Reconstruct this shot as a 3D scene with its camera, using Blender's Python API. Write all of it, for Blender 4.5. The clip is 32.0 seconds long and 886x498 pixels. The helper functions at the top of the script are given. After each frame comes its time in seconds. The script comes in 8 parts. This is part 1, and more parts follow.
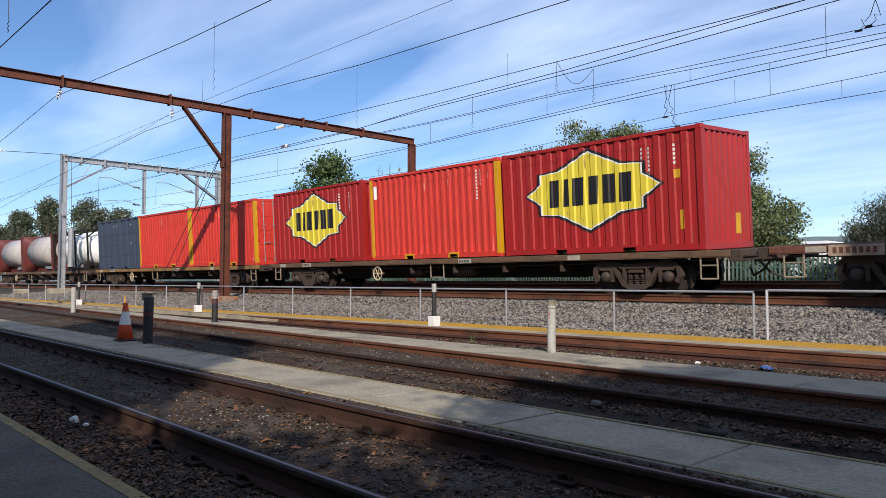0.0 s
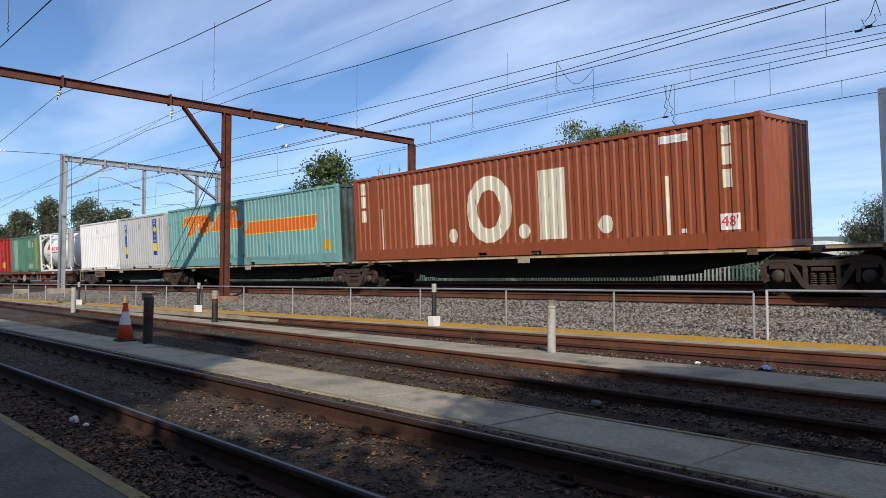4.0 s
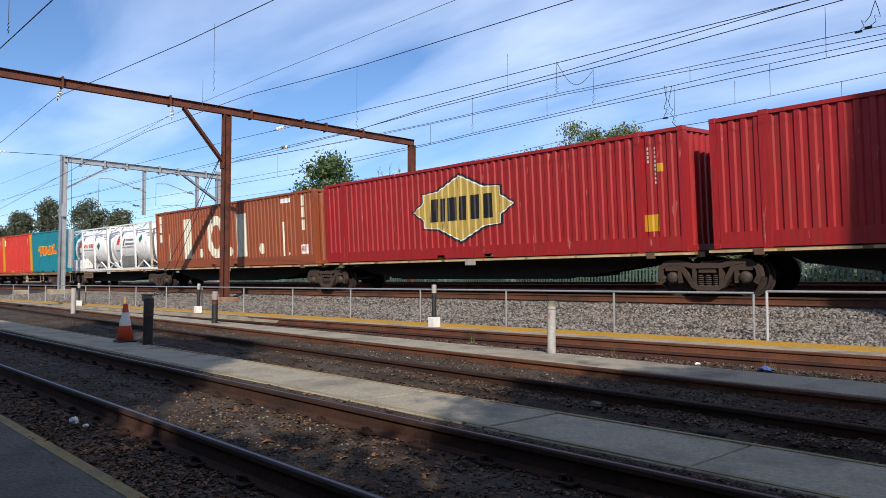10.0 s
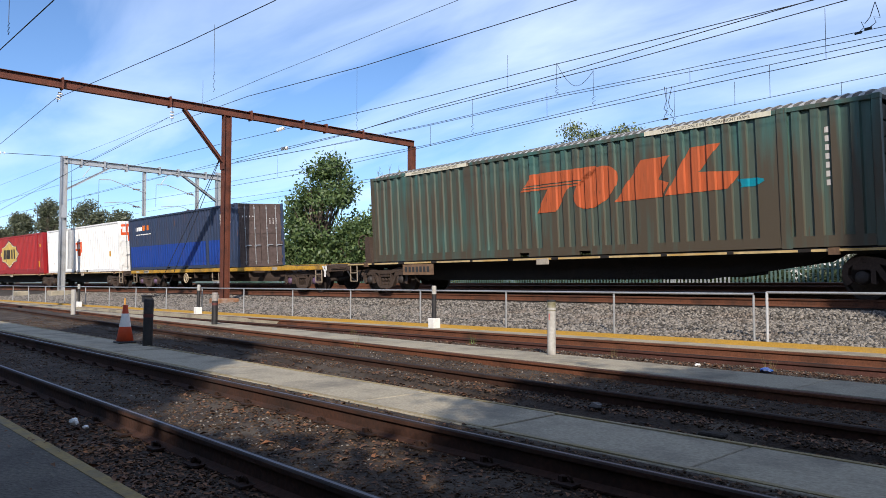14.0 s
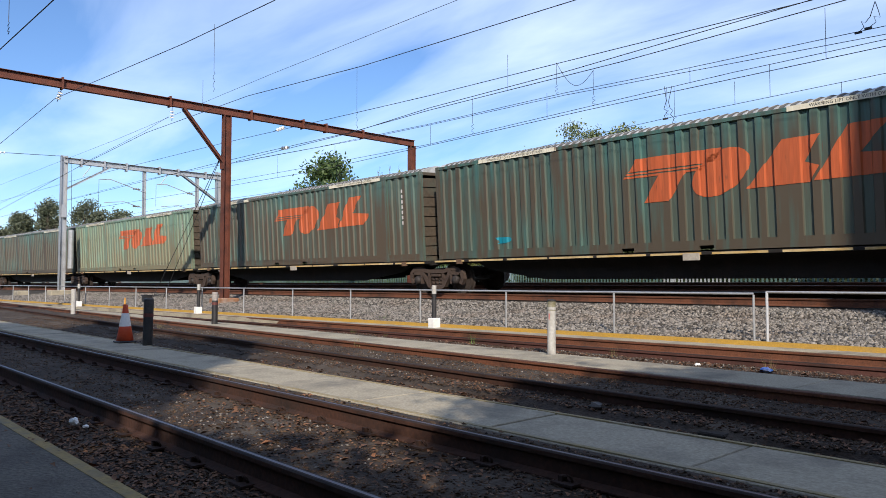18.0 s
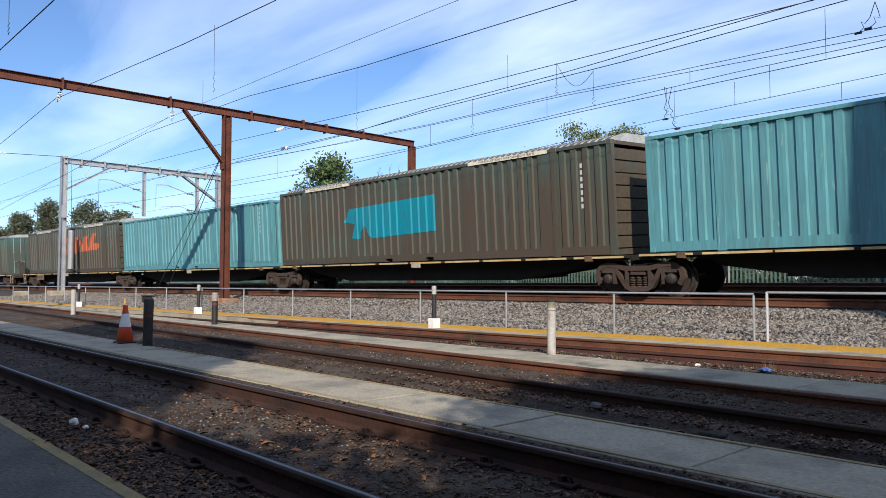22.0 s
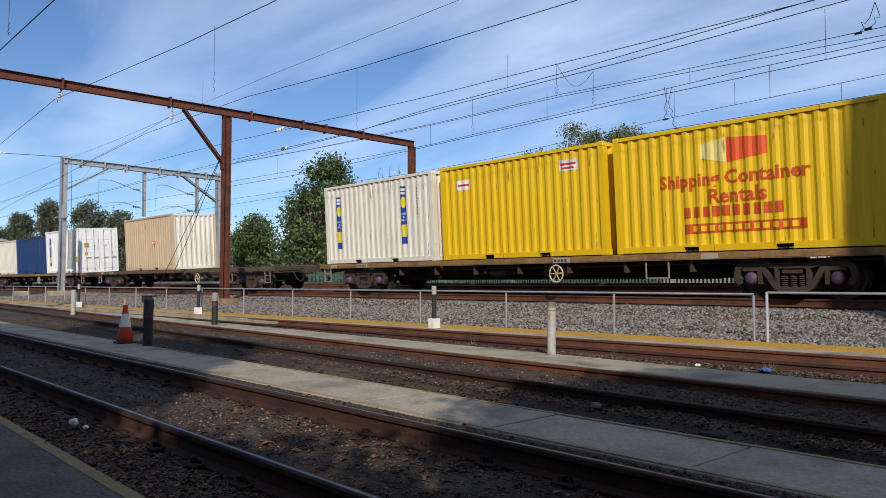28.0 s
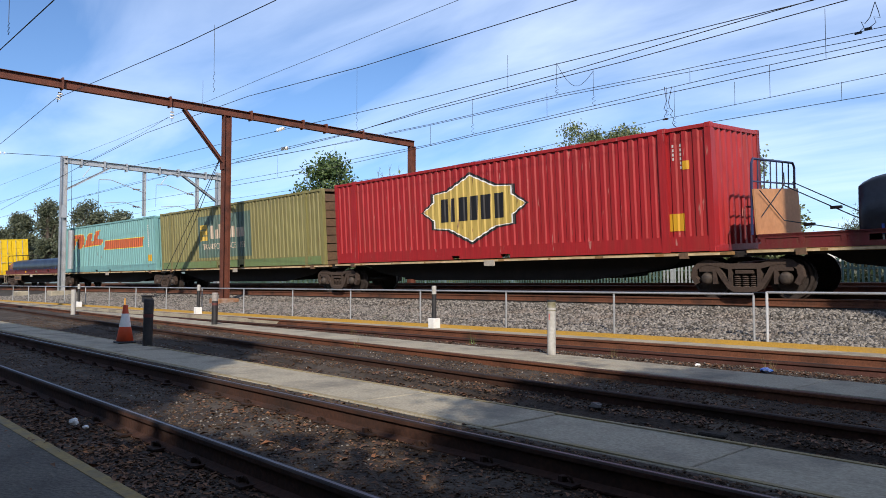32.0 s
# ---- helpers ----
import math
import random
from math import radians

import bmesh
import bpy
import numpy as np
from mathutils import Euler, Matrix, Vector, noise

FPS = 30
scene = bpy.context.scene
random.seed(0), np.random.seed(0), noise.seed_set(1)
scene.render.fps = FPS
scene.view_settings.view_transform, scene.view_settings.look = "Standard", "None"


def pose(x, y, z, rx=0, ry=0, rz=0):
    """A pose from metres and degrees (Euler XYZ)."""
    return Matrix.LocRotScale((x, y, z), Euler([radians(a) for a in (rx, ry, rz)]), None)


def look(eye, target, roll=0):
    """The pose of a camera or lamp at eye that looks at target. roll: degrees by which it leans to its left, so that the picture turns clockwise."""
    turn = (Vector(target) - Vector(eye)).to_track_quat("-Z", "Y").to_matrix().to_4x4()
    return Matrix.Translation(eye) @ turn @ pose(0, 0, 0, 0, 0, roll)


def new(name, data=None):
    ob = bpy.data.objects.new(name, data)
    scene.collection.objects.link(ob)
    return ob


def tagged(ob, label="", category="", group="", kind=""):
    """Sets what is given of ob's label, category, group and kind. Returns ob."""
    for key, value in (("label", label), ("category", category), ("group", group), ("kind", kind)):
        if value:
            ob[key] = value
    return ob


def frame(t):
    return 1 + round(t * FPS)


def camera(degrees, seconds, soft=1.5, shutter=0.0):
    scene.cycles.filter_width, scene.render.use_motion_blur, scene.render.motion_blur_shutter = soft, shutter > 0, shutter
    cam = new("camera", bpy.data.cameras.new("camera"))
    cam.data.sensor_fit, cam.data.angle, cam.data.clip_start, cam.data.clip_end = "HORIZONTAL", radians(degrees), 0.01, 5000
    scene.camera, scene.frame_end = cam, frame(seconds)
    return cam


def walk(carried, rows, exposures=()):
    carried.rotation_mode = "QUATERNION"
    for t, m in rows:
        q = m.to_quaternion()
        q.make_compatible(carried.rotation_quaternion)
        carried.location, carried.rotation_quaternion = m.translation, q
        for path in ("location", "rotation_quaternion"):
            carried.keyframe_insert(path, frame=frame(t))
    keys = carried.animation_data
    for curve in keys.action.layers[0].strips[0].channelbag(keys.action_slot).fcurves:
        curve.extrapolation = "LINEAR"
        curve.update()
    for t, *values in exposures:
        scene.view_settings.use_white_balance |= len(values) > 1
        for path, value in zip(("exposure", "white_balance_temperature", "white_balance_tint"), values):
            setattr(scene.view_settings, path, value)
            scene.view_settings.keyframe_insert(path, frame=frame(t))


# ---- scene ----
cam = camera(62.52, 32.0, soft=0.75)

EYE = Vector((0.0, 0.0, 1.06))
TURN = 0.8217            # the camera's heading, from the tracks' normal towards their left
DRIFT = ((0, 0), (3, 0), (5.5, 0.5), (8, 1.5), (10, 1.7), (12, 2.6), (14, 3.6), (17, 3.0), (20, 3.0), (23, 4.0), (28, 4.0), (30, 3.5), (32, 3.7))


def aim(lift):
    up = 0.04284 + lift / 1291.4
    way = Vector((-math.sin(TURN) * math.cos(up), math.cos(TURN) * math.cos(up), math.sin(up)))
    return look(EYE, EYE + way * 10)


EXPOSURES = ((0, -0.11), (1.6, -0.07), (2, -0.29), (3, -0.29), (6.2, -0.35), (7, -0.29), (9, -0.25), (11, 0.01), (12, -0.34), (13, -0.21), (14, 0.08), (17, 0.13), (22, 0.13), (25, 0.09), (26.5, -0.17), (28, -0.37), (29, -0.37), (30, -0.19), (32, -0.02))
walk(cam, [(t, aim(k)) for t, k in DRIFT], EXPOSURES)

# ---- light ----
SUN_WAY = Vector((-0.76, 0.65, -0.61)).normalized()
world = bpy.data.worlds.new("world")
scene.world = world
world.use_nodes = True
wn, wl = world.node_tree.nodes, world.node_tree.links
wn.clear()
sky = wn.new("ShaderNodeTexSky")
sky.sky_type, sky.sun_disc = "NISHITA", False
sky.sun_elevation = radians(31)
sky.sun_rotation = math.atan2(-SUN_WAY.x, -SUN_WAY.y)
sky.air_density, sky.dust_density, sky.ozone_density = 1.0, 0.1, 3.0
# thin cirrus, drawn out along one way
geo = wn.new("ShaderNodeTexCoord")
sep = wn.new("ShaderNodeSeparateXYZ")
wl.new(geo.outputs["Generated"], sep.inputs[0])
lift = wn.new("ShaderNodeMath"); lift.operation = "ADD"; lift.inputs[1].default_value = 0.12
wl.new(sep.outputs["Z"], lift.inputs[0])
flat = []
for axis in "XY":
    d = wn.new("ShaderNodeMath"); d.operation = "DIVIDE"
    wl.new(sep.outputs[axis], d.inputs[0]); wl.new(lift.outputs[0], d.inputs[1])
    flat.append(d)
plane = wn.new("ShaderNodeCombineXYZ")
wl.new(flat[0].outputs[0], plane.inputs[0]); wl.new(flat[1].outputs[0], plane.inputs[1])
mp = wn.new("ShaderNodeMapping")
mp.inputs["Rotation"].default_value = (0, 0, radians(38))
mp.inputs["Scale"].default_value = (0.55, 1.5, 1)
wl.new(plane.outputs[0], mp.inputs[0])
cloud = wn.new("ShaderNodeTexNoise")
cloud.inputs["Scale"].default_value, cloud.inputs["Detail"].default_value = 1.1, 7
cloud.inputs["Roughness"].default_value, cloud.inputs["Distortion"].default_value = 0.52, 0.4
wl.new(mp.outputs[0], cloud.inputs["Vector"])
ramp = wn.new("ShaderNodeValToRGB")
ramp.color_ramp.elements[0].position, ramp.color_ramp.elements[0].color = 0.38, (0, 0, 0, 1)
ramp.color_ramp.elements[1].position, ramp.color_ramp.elements[1].color = 0.82, (0.56, 0.56, 0.56, 1)
# the veil thickens slowly towards the east
east = wn.new("ShaderNodeMath"); east.operation = "MULTIPLY_ADD"; east.inputs[1].default_value = 0.23; east.inputs[2].default_value = 0.145
wl.new(sep.outputs["X"], east.inputs[0])
veil = wn.new("ShaderNodeMath"); veil.operation = "ADD"
wl.new(cloud.outputs["Fac"], veil.inputs[0]); wl.new(east.outputs[0], veil.inputs[1])
wl.new(veil.outputs[0], ramp.inputs[0])
blend = wn.new("ShaderNodeMixRGB")
blend.inputs["Color2"].default_value = (10.4, 11.7, 14.2, 1)
deep = wn.new("ShaderNodeMixRGB"); deep.blend_type = "MULTIPLY"; deep.inputs["Fac"].default_value = 1
deep.inputs["Color2"].default_value = (0.81, 0.96, 1.18, 1)
wl.new(sky.outputs[0], deep.inputs["Color1"])
# and thins out overhead
high = wn.new("ShaderNodeMapRange")
high.inputs["From Min"].default_value, high.inputs["From Max"].default_value = 0.36, 0.8
high.inputs["To Min"].default_value, high.inputs["To Max"].default_value = 1.0, 0.55
wl.new(sep.outputs["Z"], high.inputs["Value"])
thin = wn.new("ShaderNodeMath"); thin.operation = "MULTIPLY"
wl.new(ramp.outputs[0], thin.inputs[0]); wl.new(high.outputs[0], thin.inputs[1])
wl.new(thin.outputs[0], blend.inputs["Fac"]); wl.new(deep.outputs[0], blend.inputs["Color1"])
bg = wn.new("ShaderNodeBackground")
bg.inputs["Strength"].default_value = 0.125
wl.new(blend.outputs[0], bg.inputs[0])
wo = wn.new("ShaderNodeOutputWorld")
wl.new(bg.outputs[0], wo.inputs[0])

sun = new("sun", bpy.data.lights.new("sun", "SUN"))
sun.data.energy, sun.data.angle, sun.data.color = 5.0, radians(0.53), (1.0, 0.905, 0.80)
sun.matrix_world = look((30, -30, 40), Vector((30, -30, 40)) + SUN_WAY)

# ---- materials ----
MATS = {}


def mat(name, col, rough=0.6, metal=0.0, var=0.25, grain=30.0, stain=None, stain_amt=0.5, stain_scale=1.5, bump=0.15, streak=False, island=0.0, spec=0.5, pick=0.0, fleck=None):
    """A painted, rusty, stony or earthen surface: grain, large stains and bump at true size."""
    if name in MATS:
        return MATS[name]
    m = bpy.data.materials.new(name)
    m.use_nodes = True
    n, l = m.node_tree.nodes, m.node_tree.links
    b = n["Principled BSDF"]
    b.inputs["Roughness"].default_value, b.inputs["Metallic"].default_value = rough, metal
    b.inputs["Specular IOR Level"].default_value = spec
    tc = n.new("ShaderNodeTexCoord")
    fine = n.new("ShaderNodeTexNoise")
    fine.inputs["Scale"].default_value, fine.inputs["Detail"].default_value = grain, 4
    if streak:
        runs = n.new("ShaderNodeMapping")
        runs.inputs["Scale"].default_value = (2.2, 2.2, 0.16)
        l.new(tc.outputs["Object"], runs.inputs[0]); l.new(runs.outputs[0], fine.inputs["Vector"])
    else:
        l.new(tc.outputs["Object"], fine.inputs["Vector"])
    mul = n.new("ShaderNodeMapRange")
    mul.inputs["From Min"].default_value, mul.inputs["From Max"].default_value = 0.25, 0.75
    mul.inputs["To Min"].default_value, mul.inputs["To Max"].default_value = 1 - var, 1 + var
    l.new(fine.outputs["Fac"], mul.inputs["Value"])
    tint = n.new("ShaderNodeMixRGB"); tint.blend_type = "MULTIPLY"; tint.inputs["Fac"].default_value = 1
    tint.inputs["Color1"].default_value = (*col, 1)
    l.new(mul.outputs[0], tint.inputs["Color2"])
    out = tint.outputs[0]
    if stain:
        big = n.new("ShaderNodeTexNoise")
        big.inputs["Scale"].default_value, big.inputs["Detail"].default_value = stain_scale, 6
        big.inputs["Roughness"].default_value = 0.65
        mapping = n.new("ShaderNodeMapping")
        mapping.inputs["Scale"].default_value = (3.0, 1.0, 0.22) if streak else (1, 1, 1)
        l.new(tc.outputs["Object"], mapping.inputs[0]); l.new(mapping.outputs[0], big.inputs["Vector"])
        r = n.new("ShaderNodeMapRange")
        r.inputs["From Min"].default_value, r.inputs["From Max"].default_value = 0.47, 0.68
        r.inputs["To Max"].default_value = stain_amt
        l.new(big.outputs["Fac"], r.inputs["Value"])
        mx = n.new("ShaderNodeMixRGB")
        mx.inputs["Color2"].default_value = (*stain, 1)
        l.new(r.outputs[0], mx.inputs["Fac"]); l.new(out, mx.inputs["Color1"])
        out = mx.outputs[0]
    if fleck:
        spot = n.new("ShaderNodeTexNoise")
        spot.inputs["Scale"].default_value, spot.inputs["Detail"].default_value = 1.0, 4
        mapping = n.new("ShaderNodeMapping")
        mapping.inputs["Scale"].default_value = (9, 9, 1.5)
        l.new(tc.outputs["Object"], mapping.inputs[0]); l.new(mapping.outputs[0], spot.inputs["Vector"])
        r = n.new("ShaderNodeMapRange")
        r.inputs["From Min"].default_value, r.inputs["From Max"].default_value = 0.66, 0.72
        r.inputs["To Max"].default_value = 0.75
        l.new(spot.outputs["Fac"], r.inputs["Value"])
        mx = n.new("ShaderNodeMixRGB")
        mx.inputs["Color2"].default_value = (*fleck, 1)
        l.new(r.outputs[0], mx.inputs["Fac"]); l.new(out, mx.inputs["Color1"])
        out = mx.outputs[0]
    if island or pick:
        if island:
            g = n.new("ShaderNodeNewGeometry"); src = g.outputs["Random Per Island"]
        else:
            g = n.new("ShaderNodeObjectInfo"); src = g.outputs["Random"]
        r = n.new("ShaderNodeMapRange")
        k = island or pick
        r.inputs["To Min"].default_value, r.inputs["To Max"].default_value = 1 - k, 1 + k
        l.new(src, r.inputs["Value"])
        mx = n.new("ShaderNodeMixRGB"); mx.blend_type = "MULTIPLY"; mx.inputs["Fac"].default_value = 1
        l.new(out, mx.inputs["Color1"]); l.new(r.outputs[0], mx.inputs["Color2"])
        out = mx.outputs[0]
    l.new(out, b.inputs["Base Color"])
    if bump:
        bp = n.new("ShaderNodeBump")
        bp.inputs["Strength"].default_value, bp.inputs["Distance"].default_value = bump, 0.02
        l.new(fine.outputs["Fac"], bp.inputs["Height"]); l.new(bp.outputs[0], b.inputs["Normal"])
    MATS[name] = m
    return m


def paint(name, col, rust=0.35, fade=0.14, rough=0.5, fleck=(0.13, 0.055, 0.03)):
    """Container paint: faded, streaked downwards with dirt and rust."""
    return mat("paint " + name, col, rough, 0, fade, 9, tuple(c * 0.45 + k for c, k in zip(col, (0.05, 0.03, 0.015))), rust, 1.4, 0.03, True, fleck=fleck)


RAILTOP = mat("polished running band", (0.10, 0.08, 0.092), 0.42, 0.5, 0.2, 40, (0.10, 0.075, 0.075), 0.6, 2, 0.04)
RUSTTOP = mat("rusted rail head", (0.105, 0.044, 0.024), 0.7, 0.1, 0.3, 40, (0.035, 0.018, 0.012), 0.8, 2, 0.15)
DARKTOP = mat("dark rail head", (0.034, 0.021, 0.016), 0.75, 0.0, 0.3, 40, (0.012, 0.009, 0.008), 0.8, 2, 0.15, spec=0.25)
DULLTOP = mat("dull worn rail head", (0.075, 0.06, 0.055), 0.5, 0.4, 0.25, 60, (0.035, 0.022, 0.016), 0.7, 3, 0.05)
RAILRUST = mat("rusty rail web", (0.135, 0.048, 0.022), 0.85, 0, 0.35, 40, (0.026, 0.013, 0.008), 0.85, 1.2, 0.25)
MAROONRAIL = mat("maroon brown rail web", (0.080, 0.030, 0.022), 0.85, 0, 0.35, 40, (0.03, 0.014, 0.010), 0.85, 1.2, 0.25)
# rail rust with the shade over the yard rails darkened into its colour
YARDRAIL = mat("shade-dark yard rail web", (0.049, 0.018, 0.009), 0.9, 0, 0.4, 30, (0.010, 0.006, 0.004), 0.9, 1.4, 0.3)
MASTRUST = mat("rusted mast steel", (0.125, 0.036, 0.019), 0.8, 0.0, 0.35, 25, (0.04, 0.014, 0.010), 0.8, 1.6, 0.2)
GALV = mat("galvanised steel", (0.42, 0.43, 0.44), 0.5, 0.5, 0.15, 30, (0.28, 0.28, 0.28), 0.6, 2, 0.05)
CONC = mat("pale concrete", (0.35, 0.308, 0.226), 0.9, 0, 0.26, 45, (0.14, 0.125, 0.10), 0.85, 1.3, 0.4)
# dark patches are part stain, part painted stand-in for the apron's dappled shade
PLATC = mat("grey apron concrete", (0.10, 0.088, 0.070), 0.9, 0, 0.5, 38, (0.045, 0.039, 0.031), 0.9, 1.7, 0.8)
YEL = mat("worn yellow line paint", (0.42, 0.245, 0.035), 0.75, 0, 0.2, 40, (0.30, 0.20, 0.08), 0.55, 3, 0.15)
YELD = mat("dull worn yellow line", (0.26, 0.185, 0.065), 0.85, 0, 0.25, 40, (0.13, 0.11, 0.08), 0.8, 5, 0.15)
YELF = mat("faded yellow line", (0.27, 0.215, 0.11), 0.9, 0, 0.25, 40, (0.30, 0.265, 0.20), 0.95, 2.0, 0.15)
# pale patches partly stand in for sunlit spots on the dirt
DIRT = mat("oily yard dirt", (0.031, 0.0190, 0.0115), 1.0, 0, 0.7, 26, (0.115, 0.092, 0.068), 0.65, 1.5, 1.0)
EARTH = mat("dry grassy earth", (0.065, 0.07, 0.03), 1.0, 0, 0.4, 6, (0.12, 0.105, 0.06), 0.6, 0.3, 0.5)
# bed colour darkened to paint shade into the gaps between the stones
BALLAST = mat("gap-dark ballast bed", (0.032, 0.027, 0.022), 0.95, 0, 0.5, 38, (0.09, 0.075, 0.06), 0.4, 1.0, 1.0)
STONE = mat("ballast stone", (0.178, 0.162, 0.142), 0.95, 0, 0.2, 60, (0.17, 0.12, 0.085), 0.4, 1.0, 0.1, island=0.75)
PEBBLE = mat("yard pebble", (0.066, 0.039, 0.022), 0.95, 0, 0.2, 60, None, bump=0.1, island=0.75)
DRYLEAF = mat("dry brown leaf", (0.125, 0.060, 0.029), 0.8, 0, 0.3, 40, None, bump=0.1, island=0.6)
SLEEPER = mat("old timber sleeper", (0.028, 0.022, 0.017), 0.95, 0, 0.4, 50, (0.06, 0.048, 0.036), 0.5, 3, 0.4)
WIRE = mat("dark copper wire", (0.03, 0.03, 0.03), 0.6, 0.3, 0.1, 30, bump=0)
PORC = mat("white porcelain", (0.75, 0.74, 0.70), 0.25, 0, 0.05, 30, bump=0)
BLACKP = mat("black plastic", (0.02, 0.02, 0.022), 0.55, 0, 0.2, 30, (0.06, 0.05, 0.045), 0.5, 4, 0.1)
WHITEP = mat("white paint", (0.78, 0.77, 0.74), 0.55, 0, 0.06, 30, (0.5, 0.45, 0.38), 0.4, 3, 0.05)
ORANGEP = mat("orange cone plastic", (0.62, 0.07, 0.02), 0.5, 0, 0.12, 20, (0.35, 0.09, 0.05), 0.5, 5, 0.08)
REDP = mat("red sticker", (0.6, 0.03, 0.03), 0.5, 0, 0.1, 30, bump=0)
# black lowered further so the colour deepens the shade under the wagons
UNDER = mat("near-black underframe", (0.010, 0.008, 0.007), 0.9, 0, 0.4, 20, (0.022, 0.015, 0.011), 0.6, 2, 0.2)
BOGIE = mat("brown brake-dust iron", (0.058, 0.038, 0.028), 0.9, 0, 0.35, 25, (0.05, 0.032, 0.025), 0.6, 3, 0.25)
WHEEL = mat("dark wheel steel", (0.05, 0.038, 0.032), 0.7, 0.3, 0.3, 20, None, bump=0.1)
CAPGREY = mat("brown grey bearing cap", (0.065, 0.05, 0.04), 0.7, 0.2, 0.3, 25, None, bump=0.1)
CAPPURPLE = mat("purple bearing cap", (0.11, 0.066, 0.115), 0.6, 0.1, 0.3, 25, None, bump=0.1)
SILLY = mat("dusty yellow sill", (0.50, 0.28, 0.03), 0.75, 0, 0.25, 14, (0.14, 0.09, 0.04), 0.75, 1.5, 0.1)
BOARDB = mat("rusty number board", (0.20, 0.12, 0.07), 0.8, 0, 0.2, 20, (0.10, 0.06, 0.04), 0.6, 4, 0.05)
SILLB = mat("brown wagon sill", (0.13, 0.075, 0.042), 0.85, 0, 0.3, 14, (0.08, 0.05, 0.035), 0.7, 1.5, 0.15)
SILLO = mat("ochre wagon sill", (0.26, 0.145, 0.05), 0.8, 0, 0.3, 14, (0.11, 0.07, 0.04), 0.75, 1.5, 0.15)
SILLR = mat("red oxide sill", (0.15, 0.055, 0.035), 0.85, 0, 0.3, 14, (0.08, 0.04, 0.03), 0.7, 1.5, 0.15)
BOARD = mat("pale number board", (0.40, 0.36, 0.30), 0.7, 0, 0.15, 20, (0.25, 0.2, 0.16), 0.6, 4, 0.05)
DARKBAR = mat("dark lettering bar", (0.04, 0.04, 0.04), 0.7, 0, 0.1, 30, bump=0)
HANDW = mat("cream handbrake wheel", (0.55, 0.45, 0.30), 0.7, 0, 0.2, 30, (0.2, 0.12, 0.07), 0.5, 5, 0.1)
CREAMR = mat("cream grab rail", (0.27, 0.22, 0.16), 0.7, 0, 0.2, 30, (0.2, 0.13, 0.08), 0.6, 5, 0.1)
FENCEG = mat("green palisade steel", (0.10, 0.17, 0.145), 0.6, 0.2, 0.15, 20, (0.20, 0.25, 0.23), 0.5, 0.8, 0.05)
FENCES = mat("silver palisade steel", (0.42, 0.44, 0.43), 0.55, 0.2, 0.15, 20, (0.25, 0.29, 0.27), 0.5, 2, 0.05)


def leaf_mat(name, col, dark):
    m = bpy.data.materials.new(name)
    m.use_nodes = True
    n, l = m.node_tree.nodes, m.node_tree.links
    b = n["Principled BSDF"]
    b.inputs["Roughness"].default_value = 0.5
    g = n.new("ShaderNodeNewGeometry")
    r = n.new("ShaderNodeValToRGB")
    r.color_ramp.elements[0].color, r.color_ramp.elements[1].color = (*dark, 1), (*col, 1)
    l.new(g.outputs["Random Per Island"], r.inputs[0])
    l.new(r.outputs[0], b.inputs["Base Color"])
    t = n.new("ShaderNodeBsdfTranslucent")
    l.new(r.outputs[0], t.inputs["Color"])
    ms = n.new("ShaderNodeMixShader"); ms.inputs[0].default_value = 0.3
    l.new(b.outputs[0], ms.inputs[1]); l.new(t.outputs[0], ms.inputs[2])
    l.new(ms.outputs[0], n["Material Output"].inputs[0])
    return m


LEAF_OAK = leaf_mat("olive green leaves", (0.205, 0.24, 0.10), (0.10, 0.125, 0.055))
# leaf colours darkened to hold the shade behind the fence
LEAF_HEDGE = leaf_mat("shaded hedge leaves", (0.06, 0.085, 0.03), (0.015, 0.025, 0.01))
LEAF_YELLOW = leaf_mat("yellow green leaves", (0.26, 0.27, 0.07), (0.07, 0.085, 0.02))
LEAF_DARK = leaf_mat("deep green leaves", (0.15, 0.21, 0.07), (0.035, 0.07, 0.022))
LEAF_GUM = leaf_mat("grey green gum leaves", (0.17, 0.185, 0.11), (0.065, 0.08, 0.05))
LEAF_SHE = leaf_mat("feathery grey green needles", (0.14, 0.15, 0.09), (0.06, 0.07, 0.045))
BARK = mat("grey brown bark", (0.12, 0.09, 0.07), 0.95, 0, 0.35, 20, (0.06, 0.045, 0.035), 0.6, 3, 0.5)

# ---- mesh helpers ----
def part(name, bm, material, parent=None, label="", smooth=False):
    """Links a bmesh as one mesh object, under a thing or a part when a parent is given."""
    me = bpy.data.meshes.new(name)
    bm.normal_update()
    bm.to_mesh(me)
    bm.free()
    for m in (material if isinstance(material, (list, tuple)) else [material]):
        me.materials.append(m)
    if smooth:
        me.shade_smooth()
    ob = new(name, me)
    if parent is not None:
        ob.parent = parent
    if label:
        ob["label"] = label
    return ob


def again(name, ob, m, parent, label=""):
    """Another object on the mesh of ob, at the pose m."""
    o = new(name, ob.data)
    o.parent = parent
    o.matrix_basis = m
    if label:
        o["label"] = label
    return o


def shell(name, verts, faces, material, parent=None, label="", smooth=False):
    me = bpy.data.meshes.new(name)
    me.from_pydata(verts, [], faces)
    me.materials.append(material)
    if smooth:
        me.shade_smooth()
    ob = new(name, me)
    if parent is not None:
        ob.parent = parent
    if label:
        ob["label"] = label
    return ob


def thing(name, label, category, group="", m=None, kind=""):
    ob = new(name)
    ob.empty_display_size = 0.2
    tagged(ob, label, category, group, kind)
    if m is not None:
        ob.matrix_basis = m
    return ob


